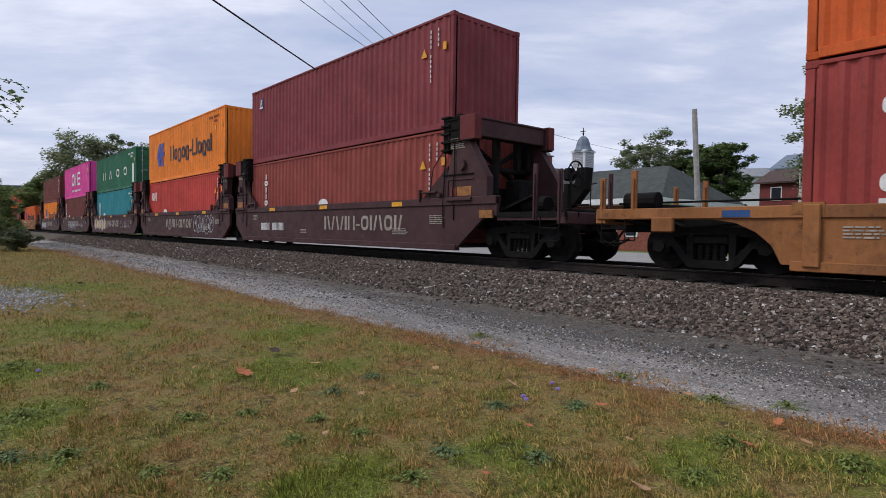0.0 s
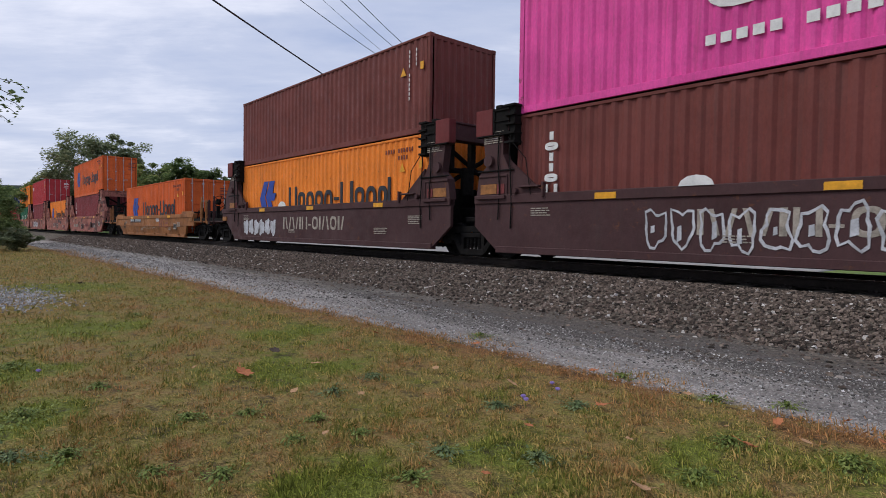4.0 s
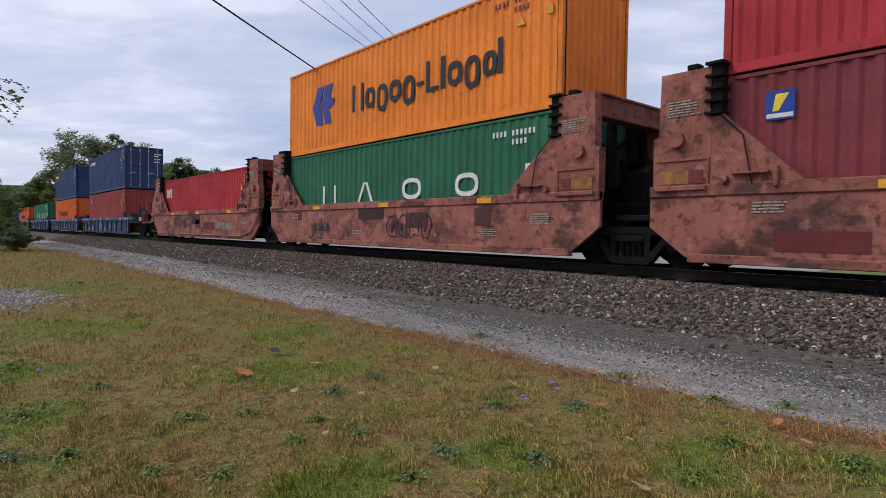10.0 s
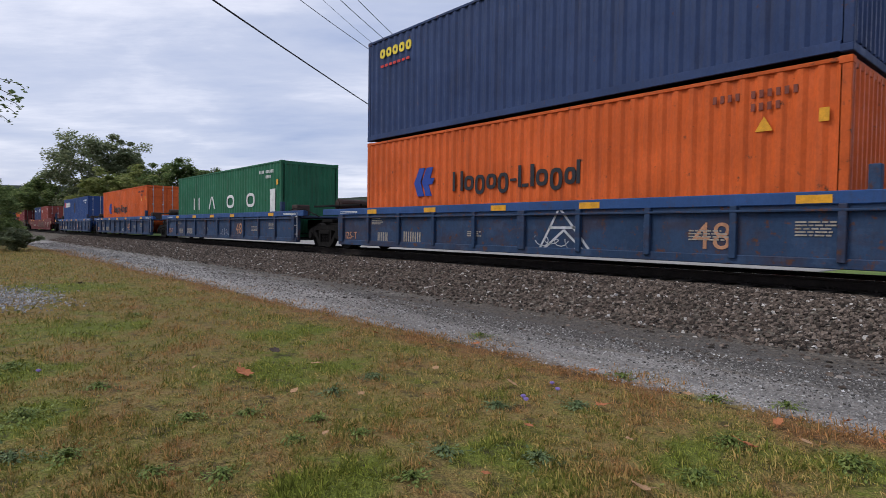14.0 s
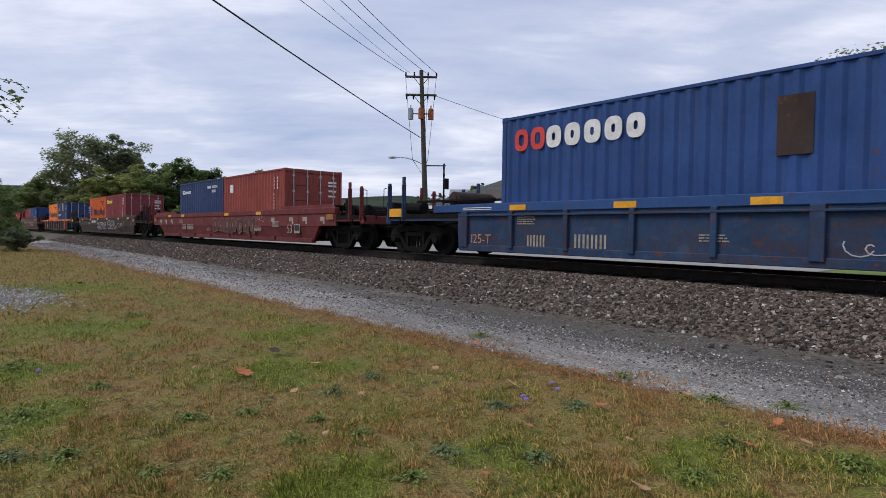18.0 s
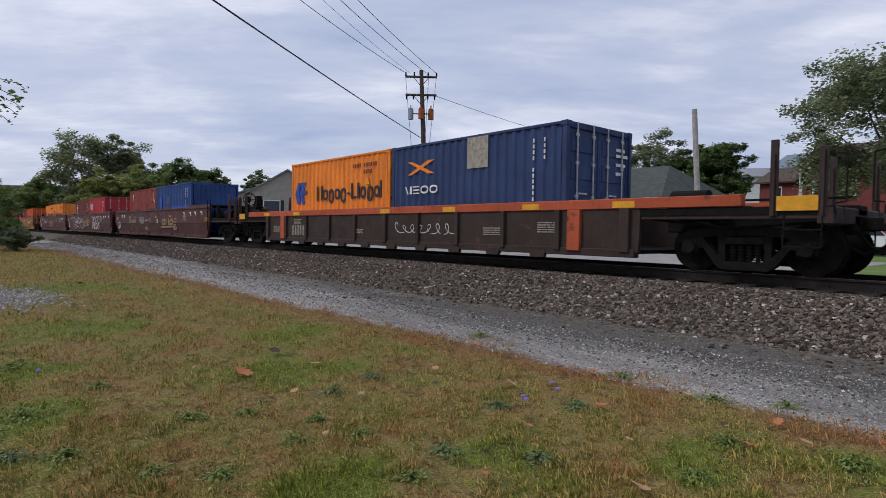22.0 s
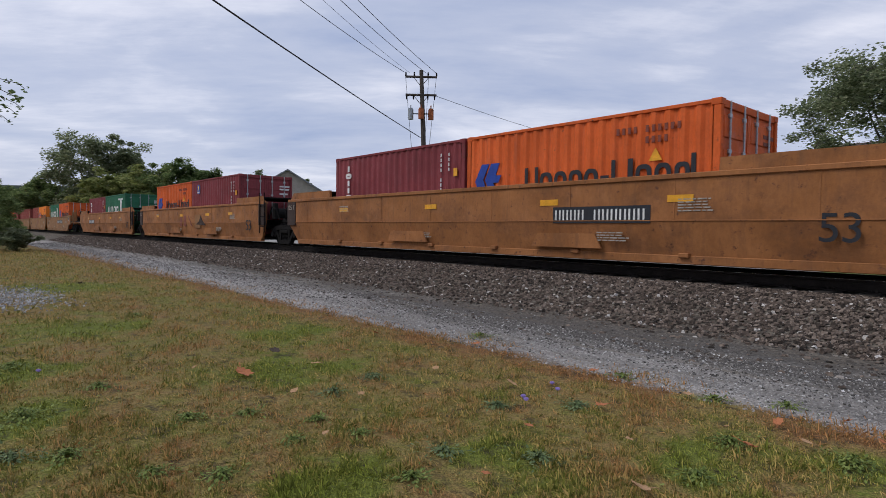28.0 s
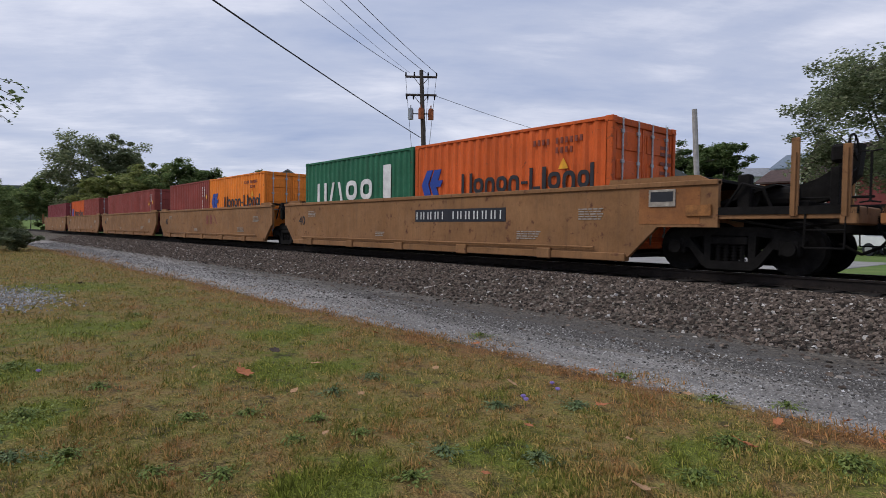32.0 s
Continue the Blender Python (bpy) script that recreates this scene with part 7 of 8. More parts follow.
bars(b, WHITE, side_y(), [(4.14 + 0.25 * k, 0.56, 0.17, 0.17) for k in range(17) if k not in (5, 13)])
marks(b, FT40, HC)
hapag40(TWIN[4], LOW)
b = box40(TWIN[4], UP, DARKBROWN, "dark brown container, upper of the stack", STD)
marks(b, FT40, STD)

# single yellow car
E0 = -103.73
c = car(E0, CAR_GOLD, "yellow well car with worn lettering and graffiti", top=1.28, bot=0.2, f_ext=2.0, r_ext=2.0, f_cut=0.4, r_cut=0.4, f_z=0.72, r_z=0.72, front=("end", 2.25), rear=("end", 2.25), seed=30, coaming=0.16, brake=True, bend=0.10)
plate(c, 1.95, 4.54, 0.90, 1.17, 11)
brand(c, "IIVE", 8.32, 9.99, 0.63, 1.07, DARKMARK, YS, 0.22)
grille(c, 11.05, 11.54, 0.52, 0.82)
tag(c, 5.0, 0.5, 3.0, 0.28, YS, OLDWHITE, 9, 16)
spray(c, 7.7, 0.9, 0.7, 0.3, YS, 3, SILVER, 19, SILVER)
numerals(c, "40", 0.15, 0.52, 0.55, BLACK, YS)
hapag40(E0, LOW, True, ORANGE2)

# five-unit articulated car, rusty salmon
SEA = [-123.50, -138.75, -154.27, -169.70, -185.15]
for i, s in enumerate(SEA):
    c = car(s, CAR_RUST, "rust-blotched salmon double-stack well car", tower=True, seed=40 + i,
            front=("end", 2.18) if i == 0 else ("artic", 1.55), f_ext=1.75 if i == 0 else 1.1, f_z=1.0 if i == 0 else 0.75, f_sl=0.95, r_sl=0.95,
            rear=("end", 2.18) if i == 4 else None, r_ext=1.75 if i == 4 else 1.1, r_z=1.0 if i == 4 else 0.75, brake=(i == 0))
    patches(c, 500 + i, 5)
    if i == 0:
        number_bars(c, OLDWHITE, YS - 0.004, 1.11, 0.54, 0.27, 11, (4,))
        grille(c, 11.89, 12.35, 0.62, 0.93)
        tag(c, 4.3, 0.6, 2.2, 0.4, YS - 0.004, OLDWHITE, 31, 9)
    if i == 1:
        brand(c, "ToE HoT", 4.0, 7.4, 0.52, 0.86, OLDWHITE, YS - 0.004, 0.14)
    if i == 2:
        spray(c, 2.6, 0.30, 4.2, 0.92, YS - 0.004, 6, BLACK, 33, SILVER, 0.05)
        tag(c, 6.95, 0.5, 1.5, 0.5, YS - 0.004, BLACK, 34, 9)
    if i == 3:
        spray(c, 6.35, 0.36, 2.0, 0.75, YS - 0.004, 4, BLACK, 35)
        tag(c, 1.2, 0.4, 1.9, 0.85, YS - 0.004, OLDWHITE, 36, 8)
    if i == 4:
        number_bars(c, OLDWHITE, YS - 0.004, 8.52, 0.60, 0.26, 11, (4,))
        m = Mesh().path([(-1.4, -1.47, 0.42), (0.2, -1.47, 0.30), (11.6, -1.47, 0.30), (12.6, -1.47, 0.50), (13.2, -1.47, 1.05), (13.6, -1.40, 1.5)], 0.028, 6)
        part("brake_pipe", m, CAR_RUST, c)
b = box40(SEA[0], LOW, MAROON, "maroon container with white vertical lettering")
marks(b, FT40, HC)
column(b, "IEH", 0.87, 1.23, 1.36, 2.50, WHITE)
hapag40(SEA[0], UP, True, ORANGE2)
hapag40(SEA[1], LOW, z=0.05)
b = box40(SEA[2], LOW, MAROON, "maroon container with a small blue sticker")
marks(b, FT40, HC)
sticker(b, 0.68, 1.09, 2.1, 2.54)
b = box40(SEA[2], UP, RED, "red container with white lettering", HC, True)
brand(b, "T/VI", 0.52, 1.49, 1.88, 2.32, WHITE, None, 0.22)
marks(b, FT40, HC)
b = box40(SEA[3], LOW, GREEN, "green container with white lettering")
uasc(b, HC, 1.18)
hapag40(SEA[3], UP)
b = box40(SEA[4], LOW, RED, "red container with white lettering")
brand(b, "T/VI", 0.55, 1.45, 1.92, 2.40, WHITE, None, 0.22)
marks(b, FT40, HC)

# five-unit blue car with outside ribs
AOK = [-206.35, -224.65, -242.57, -260.95, -279.08]
for i, s in enumerate(AOK):
    c = car(s, CAR_BLUE, "faded blue ribbed well car", chord=CHORD_BLUE, top=1.24, bot=0.26, ribs=11, f_ext=1.75, r_ext=1.3, f_cut=1.72, r_cut=1.27, f_z=0.60, r_z=0.60, f_chord=3.0 if i == 0 else 2.2, r_chord=2.2,
            front=("end", 3.67) if i == 0 else ("artic", 3.03), rear=("end", 3.4) if i == 4 else None, seed=60 + i, brake=(i == 0), f_reach=3.6, r_reach=3.0,
            tapes=(0.4, 3.0, 5.4, 7.8, 11.6))
    x48 = 10.06 if i == 1 else 8.4
    numerals(c, "48", x48, 0.40, 0.62, PEACH, YS)
    numerals(c, "125-T", -0.82, 0.36, 0.30, PEACH, YS)
    number_bars(c, OLDWHITE, YS, 0.89, 0.33, 0.24, 3)
    number_bars(c, OLDWHITE, YS, 2.11, 0.33, 0.27, 4)
    tag(c, 6.7, 0.30, 1.05, 0.3, YS, SILVER, 70 + i, 8)
    if i < 2:
        x = 4.8 if i == 0 else 6.8
        m = Mesh()
        for a, bb in (((0, 0), (0.5, 0.85)), ((0.5, 0.85), (1.25, 0.0)), ((0.1, 0.0), (0.62, 0.4)), ((0.62, 0.4), (1.1, 0.0)), ((0.25, 0.45), (0.95, 0.45))):
            d = Vector((bb[0] - a[0], bb[1] - a[1])).normalized()
            nx, nz = -d.y * 0.025, d.x * 0.025
            m.add([(x + a[0] + nx, YS, 0.28 + a[1] + nz), (x + bb[0] + nx, YS, 0.28 + bb[1] + nz), (x + bb[0] - nx, YS, 0.28 + bb[1] - nz), (x + a[0] - nx, YS, 0.28 + a[1] - nz)], [(3, 2, 1, 0)])
        part("graffiti_scrawl", m, SILVER, c)
    # flat covers over the articulation
    part("end_cover", Mesh().box(12.3, 14.15, -1.36, 1.36, 1.02, 1.10, 0.02), CAR_BLUE, c)
    part("end_cover", Mesh().box(-1.38, -0.1, -1.36, 1.36, 1.02, 1.10, 0.02), CAR_BLUE, c)
    part("air_reservoir", Mesh().tube((-1.75, -1.15, 1.42), (-1.75, 0.1, 1.42), 0.20, 16).tube((-1.75, -1.19, 1.42), (-1.75, -1.15, 1.42), 0.13, 12), CAR_SOOT, c, "dark cylindrical air reservoir")
    for y, z in ((-1.25, 1.36), (-0.35, 1.40), (0.75, 1.36)):
        part("slack_bar", Mesh().box(-3.1, -0.25, y - 0.04, y + 0.04, z, z + 0.06, 0.01), GRIME, c)
    part("valve_box", Mesh().box(13.0, 13.45, -1.2, -0.7, 1.10, 1.50, 0.03), CAR_SOOT, c)
    part("air_pipe", Mesh().path([(12.6, -1.38, 1.16), (13.6, -1.40, 1.34), (14.4, -1.38, 1.30), (15.2, -1.30, 1.05)], 0.022, 6), GRIME, c)
    part("end_ladder", Mesh().path([(13.55, -1.46, 0.35), (13.55, -1.46, 1.2)], 0.016, 5).path([(13.95, -1.46, 0.35), (13.95, -1.46, 1.2)], 0.016, 5).path([(13.55, -1.46, 0.45), (13.95, -1.46, 0.45)], 0.014, 5).path([(13.55, -1.46, 0.75), (13.95, -1.46, 0.75)], 0.014, 5).path([(13.55, -1.46, 1.05), (13.95, -1.46, 1.05)], 0.014, 5), STEEL, c)
    for x in (-1.1, 12.9):
        bars(c, WHITE, -1.462, [(x, 1.13, 0.95, 0.016), (x, 1.17, 0.95, 0.016)], "decal")
    part("under_lip", Mesh().box(-1.2, 13.8, -1.50, -1.40, 0.98, 1.02, 0.008), CAR_BLUE, c)
    part("stop_post", Mesh().box(12.45, 12.6, -1.40, -1.25, 1.24, 1.62, 0.01), CAR_BLUE, c)
b = box40(AOK[0], LOW, BRICKRED, "brick red container with a small blue sticker")
marks(b, FT40, HC)
sticker(b, 0.84, 1.23, 2.16, 2.58)
b = box40(AOK[0], UP + 0.04, NAVY, "navy container with red and white lettering", HC, True)
brand(b, "TT", 0.48, 0.91, 2.30, 2.52, REDMARK, None, 0.24)
brand(b, "ooooo", 0.95, 2.48, 2.30, 2.60, WHITE, None, 0.22)
marks(b, FT40, HC)
hapag40(AOK[1], LOW, mat=ORANGE2, small=True)
b = box40(AOK[1], UP + 0.04, NAVY, "navy container with yellow lettering")
brand(b, "ooooo", 0.62, 2.08, 2.30, 2.65, SLOGAN, None, 0.24)
bars(b, REDMARK, side_y(), [(0.66 + 0.2 * k, 2.04, 0.14, 0.07) for k in range(7)])
marks(b, FT40, HC)
b = box40(AOK[2], LOW, GREEN, "green container with white lettering")
uasc(b, HC, 1.20)
hapag40(AOK[3], LOW, True, ORANGE2, small=True)
b = box40(AOK[4] - 0.09, LOW, BLUE, "blue container with red and white lettering", HC, True)
brand(b, "TT", 0.40, 1.24, 2.10, 2.58, REDMARK, None, 0.24)
brand(b, "ooooo", 1.28, 3.55, 2.10, 2.72, WHITE, None, 0.24)
part("rust_patch", Mesh().box(5.75, 6.25, side_y(), side_y() + 0.012, 1.55, 2.45), CAR_SOOT, b, "brown painted-over patch")
marks(b, FT40, HC, None, 2, False, False)

# three single cars with pairs of twenty-foot boxes
X0, Y0, Z0 = -302.29, -326.20, -349.51
c = car(X0, CAR_RED, "oxide red well car with faded graffiti", top=1.30, bot=0.25, f_ext=4.0, r_ext=4.0, f_cut=2.4, r_cut=2.4, front=("end", 3.9), rear=("end", 3.4), seed=80, coaming=0.14, bend=0.10, f_reach=1.6, r_reach=1.2,
        tapes=(-1.2, 1.0, 6.9, 10.2))
numerals(c, "53", 12.85, 0.48, 0.44, OLDWHITE, YS)
grille(c, 13.42, 13.82, 0.48, 0.80)
number_bars(c, OLDWHITE, YS, 1.07, 0.54, 0.26, 9, (3,))
spray(c, 5.4, 0.36, 4.8, 0.78, YS, 7, FADEDTAN, 81, FADEDBROWN, 0.03)
tag(c, 10.0, 0.9, 0.9, 0.3, YS, OLDWHITE, 82, 8)
for x in (11.5, 13.0, 14.0, 15.2, -0.9, -1.9, -2.9):
    part("corner_sign", Mesh().prism([(x, 1.04), (x + 0.30, 1.04), (x + 0.30, 0.80), (x + 0.20, 0.80), (x + 0.20, 0.90), (x, 0.90)], YS, YS + 0.012), OLDWHITE, c)
b = box20(X0, LOW, NAVY, "navy twenty-foot container with small lettering")
brand(b, "TTooooo", 0.43, 1.70, 2.02, 2.22, WHITE, None, 0.24)
marks(b, FT20, STD, None, 2, False, False)
b = box20(X0, LOW, BROWN, "red-brown twenty-foot container with a white sticker", True, doors=True)
part("sticker", Mesh().box(0.80, 1.14, side_y(), side_y() + 0.012, 1.86, 2.20), WHITE, b, "white sticker")
marks(b, FT20, STD, None, 1, False, False)
c = car(Y0, CAR_SOOT, "sooty brown well car with white graffiti", top=1.25, bot=0.22, f_ext=3.4, r_ext=3.4, f_cut=2.6, r_cut=2.6, front=("end", 4.28), rear=("end", 4.2), seed=81, coaming=0.12, bend=0.10, f_reach=2.8, r_reach=2.4,
        tapes=(-2.0, 1.4, 4.2, 7.4, 11.0, 13.6))
number_bars(c, WHITE, YS, 1.91, 0.90, 0.24, 9, (3,))
load_sign = Mesh()
ring(load_sign, 3.75, 4.08, 0.82, 1.15, 0.03, YS, 2.0)
load_sign.box(3.81, 4.02, YS, YS + 0.01, 1.01, 1.04).box(3.81, 4.02, YS, YS + 0.01, 0.95, 0.98)
part("round_sign", load_sign, OLDWHITE, c)
spray(c, 4.15, 0.36, 3.1, 0.62, YS, 7, SILVER, 83, None, 0.04)
spray(c, 7.7, 0.36, 2.4, 0.75, YS, 5, SILVER, 84, None, 0.04)
tag(c, 10.6, 0.5, 1.2, 0.5, YS, SILVER, 85, 8)
hapag20(Y0, False, mat=ORANGE2)
b = box20(Y0, LOW, MAROON, "maroon twenty-foot container with yellow lettering", True, doors=True)
brand(b, "Boooo", 0.52, 2.10, 2.00, 2.30, SLOGAN, None, 0.26)
marks(b, FT20, STD, None, 1, False, False)
c = car(Z0, CAR_SOOT, "ribbed brown well car with an orange top chord", top=1.24, bot=0.28, ribs=11, chord=CAR_ORANGE, f_ext=1.75, r_ext=1.75, f_cut=1.72, r_cut=1.72, f_z=0.60, r_z=0.60, f_chord=3.5, r_chord=3.3, front=("end", 3.42), rear=("end", 3.3), seed=82, f_reach=3.0, r_reach=2.7,
        tapes=(-1.8, 0.6, 5.9, 8.6, 11.2, 13.4))
number_bars(c, OLDWHITE, YS, 0.43, 0.42, 0.34, 4)
number_bars(c, OLDWHITE, YS, -1.03, 0.50, 0.24, 3)
tag(c, 6.6, 0.50, 2.6, 0.36, YS, WHITE, 86, 15)
for x in (-0.35, 12.4):
    part("jacking_post", Mesh().box(x, x + 0.3, -1.50, -1.40, 0.28, 1.08, 0.01), CAR_ORANGE, c)
for k in range(9):
    part("lug", Mesh().prism([(1.0 + 1.3 * k, 0.26), (1.45 + 1.3 * k, 0.26), (1.40 + 1.3 * k, 0.12), (1.05 + 1.3 * k, 0.12)], -1.47, -1.38), CAR_SOOT, c)
hapag20(Z0 - 0.03, False, z0=LOW + 0.05)
b = box20(Z0 - 0.03, LOW + 0.05, NAVY, "navy twenty-foot container with a pale patch", True, doors=True)
for a in (0.5, -0.5):
    part("emblem", Mesh().prism([(0.75, 1.95 - 0.35 * a), (0.95, 1.95 - 0.35 * a), (1.87, 1.95 + 0.35 * a), (1.60, 1.95 + 0.35 * a)], side_y(), side_y() + 0.010 + 0.003 * a), ORANGE, b, "orange crossed strokes")
brand(b, "VIETT", 0.64, 2.00, 1.26, 1.47, WHITE, None, 0.22)
part("patch", Mesh().box(3.1, 3.8, side_y(), side_y() + 0.012, 1.79, 2.53), OLDWHITE, b, "pale painted-over patch")
marks(b, FT20, STD, None, 1, False, False)

# three-unit dark brown car
BN = [-372.75, -392.56, -412.13]
for i, s in enumerate(BN):
    c = car(s, CAR_BROWN, "dark brown well car with tan lettering and graffiti", tape_mat=AMBER, top=1.60, bot=0.22, f_ext=3.2, r_ext=3.2, f_cut=2.6, r_cut=2.6, coaming=0.12, bend=0.12,
            front=("end", 4.6) if i == 0 else ("artic", 3.8), rear=("end", 4.3) if i == 2 else None, seed=90 + i, brake=(i == 0), f_reach=3.2, r_reach=2.6,
            tapes=(2.0, 6.5, 9.2, 11.6), chord_h=0.06)
    xb = 7.75 if i == 0 else 4.57
    brand(c, "THTE", xb + 0.1, xb + 2.7, 0.72, 1.10, TANSIGN, YS, 0.33, 0.10, 0.3)
    part("brand_stroke", Mesh().prism([(xb - 0.05, 0.58), (xb + 2.3, 0.62), (xb + 2.5, 0.68), (xb + 0.05, 0.68)], YS, YS + 0.012), TANSIGN, c)
    numerals(c, "53", -2.28, 0.50, 0.62, WHITE, YS)
    numerals(c, "125 T", -2.75, 1.12, 0.22, WHITE, YS)
    number_bars(c, OLDWHITE, YS, 0.66, 0.88, 0.21, 11, (4,))
    for x in (11.6, 12.6, 13.3, 14.2, -0.8, -1.4):
        part("corner_sign", Mesh().prism([(x, 1.40), (x + 0.24, 1.40), (x + 0.24, 1.22), (x + 0.17, 1.22), (x + 0.17, 1.34), (x, 1.34)], YS, YS + 0.012), WHITE, c)
    for x in (2.6, 5.6, 9.0):
        part("lug", Mesh().prism([(x - 0.4, 1.62), (x + 0.4, 1.62), (x + 0.33, 1.70), (x - 0.33, 1.70)], -1.45, -1.30), CAR_BROWN, c)
    ring_m = Mesh()
    ring(ring_m, 5.3, 5.6, 0.84, 1.14, 0.03, YS, 2.0)
    part("round_sign", ring_m, OLDWHITE, c)
    part("ladder", Mesh().path([(15.25, -1.46, 0.5), (15.25, -1.46, 1.9)], 0.02, 6).path([(15.65, -1.46, 0.5), (15.65, -1.46, 1.9)], 0.02, 6).path([(15.25, -1.46, 0.7), (15.65, -1.46, 0.7)], 0.015, 5).path([(15.25, -1.46, 1.1), (15.65, -1.46, 1.1)], 0.015, 5).path([(15.25, -1.46, 1.5), (15.65, -1.46, 1.5)], 0.015, 5), GRIME, c)
    if i == 0:
        spray(c, 3.15, 0.78, 1.1, 0.5, YS, 4, SILVER, 92, None, 0.025)
        numerals(c, "B", 6.95, 0.84, 0.36, WHITE, YS)
        bars(c, OLDWHITE, YS, [(4.05 + 0.13 * k, 0.98, 0.10, 0.075) for k in range(9) if k not in (2, 6)])
    if i == 1:
        spray(c, -0.1, 0.34, 4.6, 1.15, YS, 5, SILVER, 93, None, 0.05)
        spray(c, 8.4, 0.32, 2.9, 1.2, YS, 4, WHITE, 94, None, 0.06)
    if i == 2:
        spray(c, -3.0, 0.4, 1.1, 0.7, YS, 3, REDMARK, 95, None, 0.06)
b = box20(BN[0], LOW + 0.05, BROWN, "red-brown twenty-foot container with a blue sticker")
sticker(b, 0.73, 1.09, 1.95, 2.36)
marks(b, FT20, STD, None, 1, False)
b = box20(BN[0], LOW + 0.05, BLUE, "bright blue twenty-foot container with patched paint", True)
part("repaint_patch", Mesh().box(0.65, 1.08, side_y(), side_y() + 0.012, 0.6, 1.98), BLUE_FRESH, b, "brighter blue repaint")
part("repaint_patch", Mesh().box(1.65, 5.85, side_y(), side_y() + 0.012, 0.3, 1.42), BLUE_FRESH, b, "brighter blue repaint")
part("repaint_patch", Mesh().box(1.97, 2.62, side_y(), side_y() + 0.012, 1.46, 1.95), NAVY, b, "darker blue repaint")
marks(b, FT20, STD, None, 1, False, False)
b = box20(BN[1], LOW, DARKBROWN, "dark brown twenty-foot container with white vertical lettering")
column(b, "ITIITH", 0.66, 0.98, 0.95, 2.27, WHITE)
marks(b, FT20, STD, None, 1, False)
b = box20(BN[1], LOW, RED, "red twenty-foot container with white lettering", True, doors=True)
brand(b, "T/VI", 0.60, 1.52, 1.66, 2.16, WHITE, None, 0.22)
marks(b, FT20, STD, None, 1, False, False)
hapag20(BN[2], False)
hapag20(BN[2], True, True)

# three-unit yellow car
TT = [-436.45, -456.45, -476.34]
for i, s in enumerate(TT):
    c = car(s, CAR_GOLD, "faded yellow long well car", top=1.63, bot=0.21, f_ext=2.9, r_ext=2.9, f_cut=2.4, r_cut=2.4, coaming=0.25, bend=0.12,
            front=("end", 4.3) if i == 0 else ("artic", 3.9), rear=("end", 4.2) if i == 2 else None, seed=100 + i, brake=(i == 0), f_reach=3.2, r_reach=2.8,
            tapes=(0.6, 4.8, 8.6, 11.4), chord_h=0.06)
    numerals(c, "53", 13.7 if i == 0 else 13.3, 0.55, 0.60, BLACK, YS)
    if i != 1:
        x = 8.94 if i == 0 else 0.97
        plate(c, x, x + 2.15, 0.82, 1.14, 11)
    else:
        brand(c, "IIV", 4.8, 6.7, 0.70, 1.22, DARKMARK, YS, 0.24)
        part("repaint_patch", Mesh().box(7.1, 7.9, YS, YS + 0.01, 0.62, 1.25), CAR_OLDGOLD, c)
        part("wing_sign", Mesh().prism([(7.3, 0.78), (8.65, 0.74), (8.2, 0.95), (7.95, 1.20), (7.75, 0.95)], YS - 0.006, YS + 0.004), CAR_SOOT, c, "dark winged shape")
    for k in range(2):
        part("door_panel", Mesh().prism([(3.2 + 5.2 * k, 0.34), (4.9 + 5.2 * k, 0.34), (4.75 + 5.2 * k, 0.62), (3.35 + 5.2 * k, 0.62)], -1.445, -1.40), CAR_GOLD, c)
    if i > 0:
        part("end_plate", Mesh().box(14.55, 15.15, -1.445, -1.40, 0.75, 1.60, 0.01), CAR_SOOT, c)
    if i < 2:
        part("end_plate", Mesh().box(-2.95, -2.35, -1.445, -1.40, 0.75, 1.60, 0.01), CAR_SOOT, c)
        numerals(c, "125 T", -2.85, 1.30, 0.22, OLDWHITE, -1.45)
    for xl in (14.75,):
        part("ladder", Mesh().path([(xl, -1.47, 0.45), (xl, -1.47, 2.0)], 0.02, 6).path([(xl + 0.4, -1.47, 0.45), (xl + 0.4, -1.47, 2.0)], 0.02, 6).path([(xl, -1.47, 0.7), (xl + 0.4, -1.47, 0.7)], 0.015, 5).path([(xl, -1.47, 1.1), (xl + 0.4, -1.47, 1.1)], 0.015, 5).path([(xl, -1.47, 1.5), (xl + 0.4, -1.47, 1.5)], 0.015, 5), GRIME, c)
b = box20(TT[0], LOW, MAROON, "maroon twenty-foot container with white vertical lettering")
column(b, "ITIITH", 0.61, 0.93, 1.0, 2.32, WHITE)
marks(b, FT20, STD, None, 1, False)
hapag20(TT[0], True, True, ORANGE2)
hapag20(TT[1] - 0.11, False, mat=ORANGE2, z0=LOW + 0.06)
b = box20(TT[1] - 0.11, LOW + 0.06, MAROON, "maroon twenty-foot container with a blue sticker", True, doors=True)
sticker(b, 0.83, 1.17, 1.92, 2.35)
marks(b, FT20, STD, None, 1, False)
b = box20(TT[2], LOW, MAROON, "maroon twenty-foot container with white lettering")
column(b, "TIT", 0.66, 1.10, 1.0, 2.28, WHITE)
marks(b, FT20, STD, None, 1, False)
b = box20(TT[2], LOW, GREEN, "green twenty-foot container with white lettering", True, doors=True)
brand(b, "H/VTT", 0.95, 4.1, 1.28, 1.78, WHITE, None, 0.24, 0.2)
part("panel_sign", Mesh().box(4.67, 5.04, side_y(), side_y() + 0.012, 1.2, 2.2), WHITE, b, "white lettered panel")
marks(b, FT20, STD, None, 2, False, False)

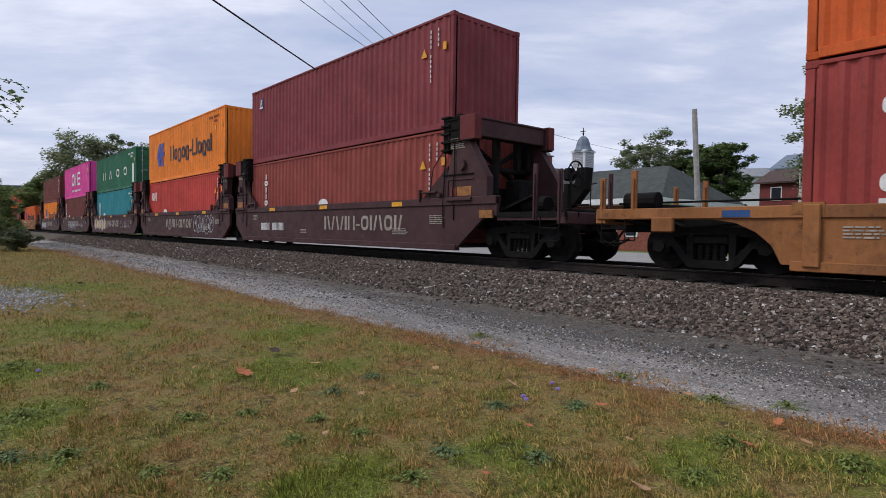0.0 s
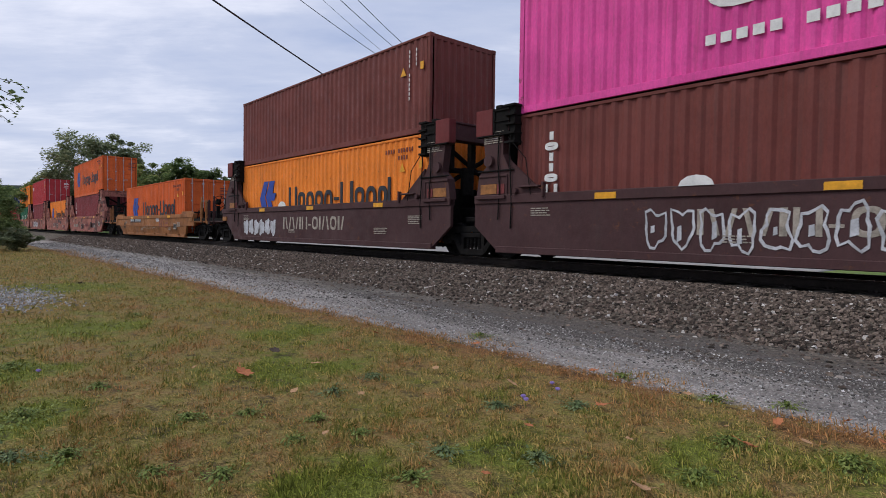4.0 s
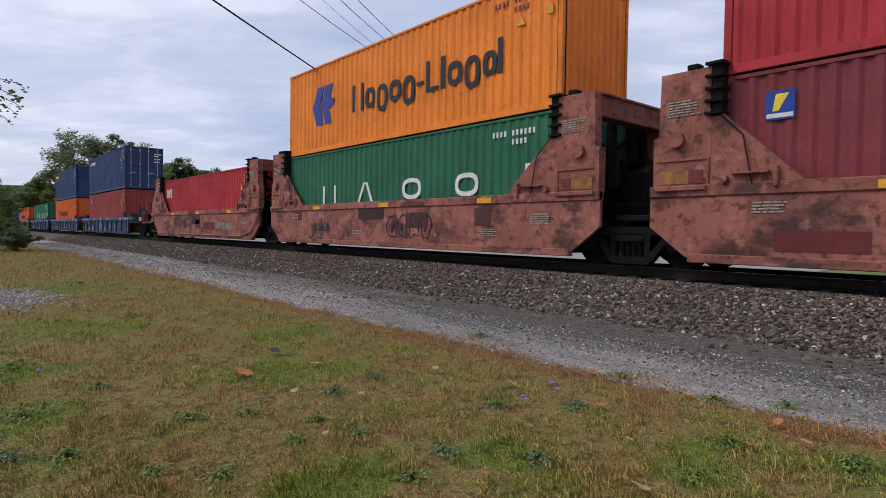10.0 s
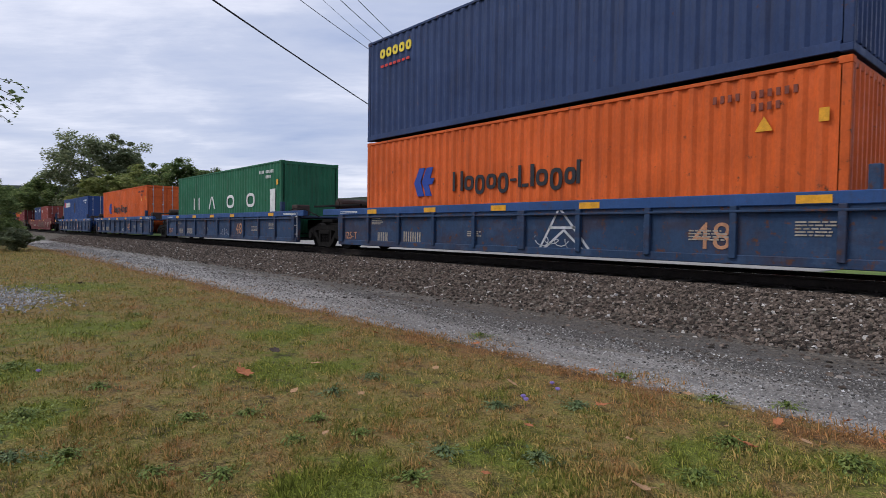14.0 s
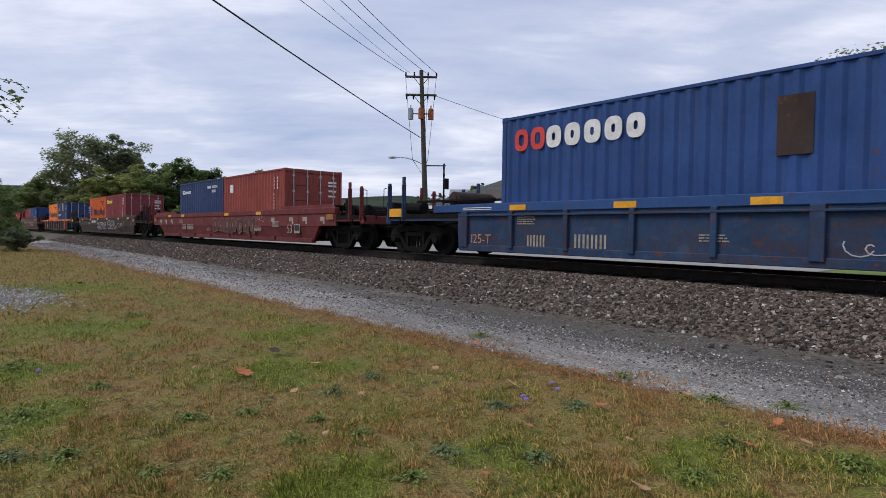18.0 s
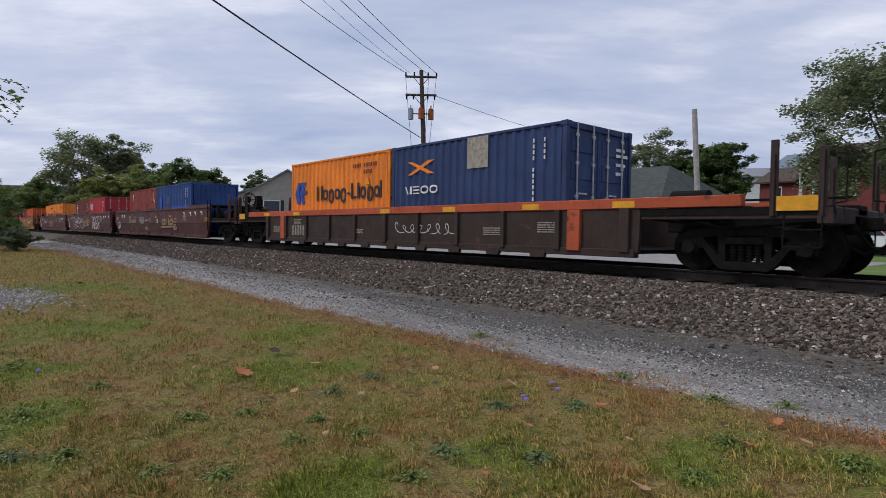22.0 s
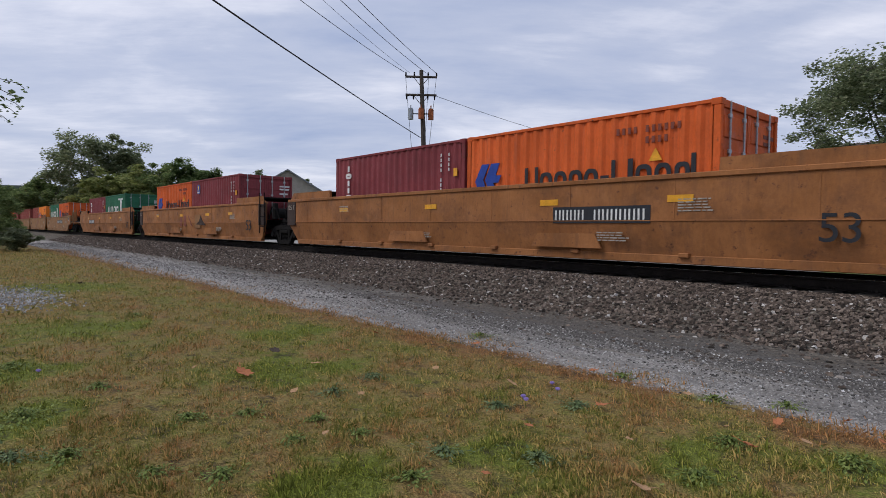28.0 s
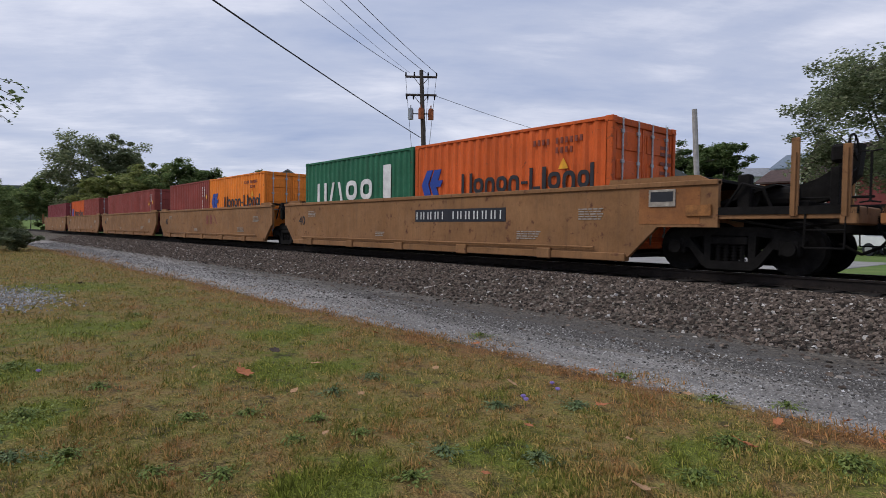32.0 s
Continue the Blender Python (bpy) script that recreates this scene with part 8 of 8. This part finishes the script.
# five-unit grey-gold car
SS = [-498.48, -514.05, -529.3, -544.8, -560.3]
for i, s in enumerate(SS):
    c = car(s, CAR_OLDGOLD, "weathered grey-yellow well car", top=1.50, bot=0.21, f_ext=2.1 if i == 0 else 1.15, r_ext=1.15, f_cut=0.5, r_cut=0.5, f_z=0.75,
            front=("end", 2.15) if i == 0 else ("artic", 1.65), rear=("end", 2.2) if i == 4 else None, seed=110 + i, brake=(i == 0), coaming=0.12, tapes=(), chord_h=0.06)
    if i == 0:
        plate(c, 6.44, 9.66, 0.86, 1.17, 11)
        grille(c, 13.09, 13.58, 1.10, 1.40)
        part("repaint_patch", Mesh().box(12.9, 14.0, YS + 0.002, YS + 0.01, 0.80, 1.42), CAR_GOLD, c)
    elif i == 1:
        brand(c, "IIV", 6.3, 7.7, 0.8, 1.2, DARKMARK, YS, 0.24)
    numerals(c, "40", -0.05, 0.78, 0.42, BLACK, YS)
    for k in range(5):
        x = 0.6 + 2.5 * k
        part("sill_lug", Mesh().box(x, x + 0.35, -1.50, -1.40, 0.10, 0.32, 0.02), CAR_OLDGOLD, c)
    part("drain_pipe", Mesh().path([(0.2, -1.48, 0.36), (12.0, -1.48, 0.36)], 0.022, 6), CAR_OLDGOLD, c)
b = box20(SS[0], LOW, GREEN, "green twenty-foot container with white lettering")
brand(b, "H/VTT", 0.85, 4.1, 1.25, 1.85, WHITE, None, 0.24, 0.2)
part("panel_sign", Mesh().box(4.67, 5.04, side_y(), side_y() + 0.012, 1.2, 2.2), WHITE, b, "white lettered panel")
hapag20(SS[0], True, True, ORANGE2)
b = box20(SS[1], LOW, BROWN, "red-brown twenty-foot container with white stencils")
marks(b, FT20, STD, None, 1, False)
hapag20(SS[1], True, True)
b = box40(SS[2], LOW, BROWN, "red-brown forty-foot container with white stencils", STD, True)
marks(b, FT40, STD)
b = box20(SS[3], LOW, ORANGE2, "orange twenty-foot container with blue emblem")
hapag(b, True)
b = box20(SS[3], LOW, BROWN, "red-brown twenty-foot container with locked doors", True, doors=True)
b = box40(SS[4], LOW, MAROON, "maroon forty-foot container with locked doors", STD, True)


# ---------- motion ----------
def motions():
    for ob in MOVERS:
        m = ob.matrix_basis.copy()
        rows = []
        for t in (0.0, 8.0, 16.0, 24.0, 32.0):
            rows.append((t, Matrix.Translation((SPEED * t, 0, 0)) @ m))
        walk(ob, rows)
    # wheels roll on the rail: each axle turns with the way it has gone
    for w, x in WHEELS:
        rows = []
        for k in range(0, 32 * FPS + 1):
            t = k / FPS
            rows.append((t, Matrix.Translation((x, 0, WHEEL_R)) @ Matrix.Rotation(SPEED * t / WHEEL_R, 4, "Y")))
        walk(w, rows)


motions()
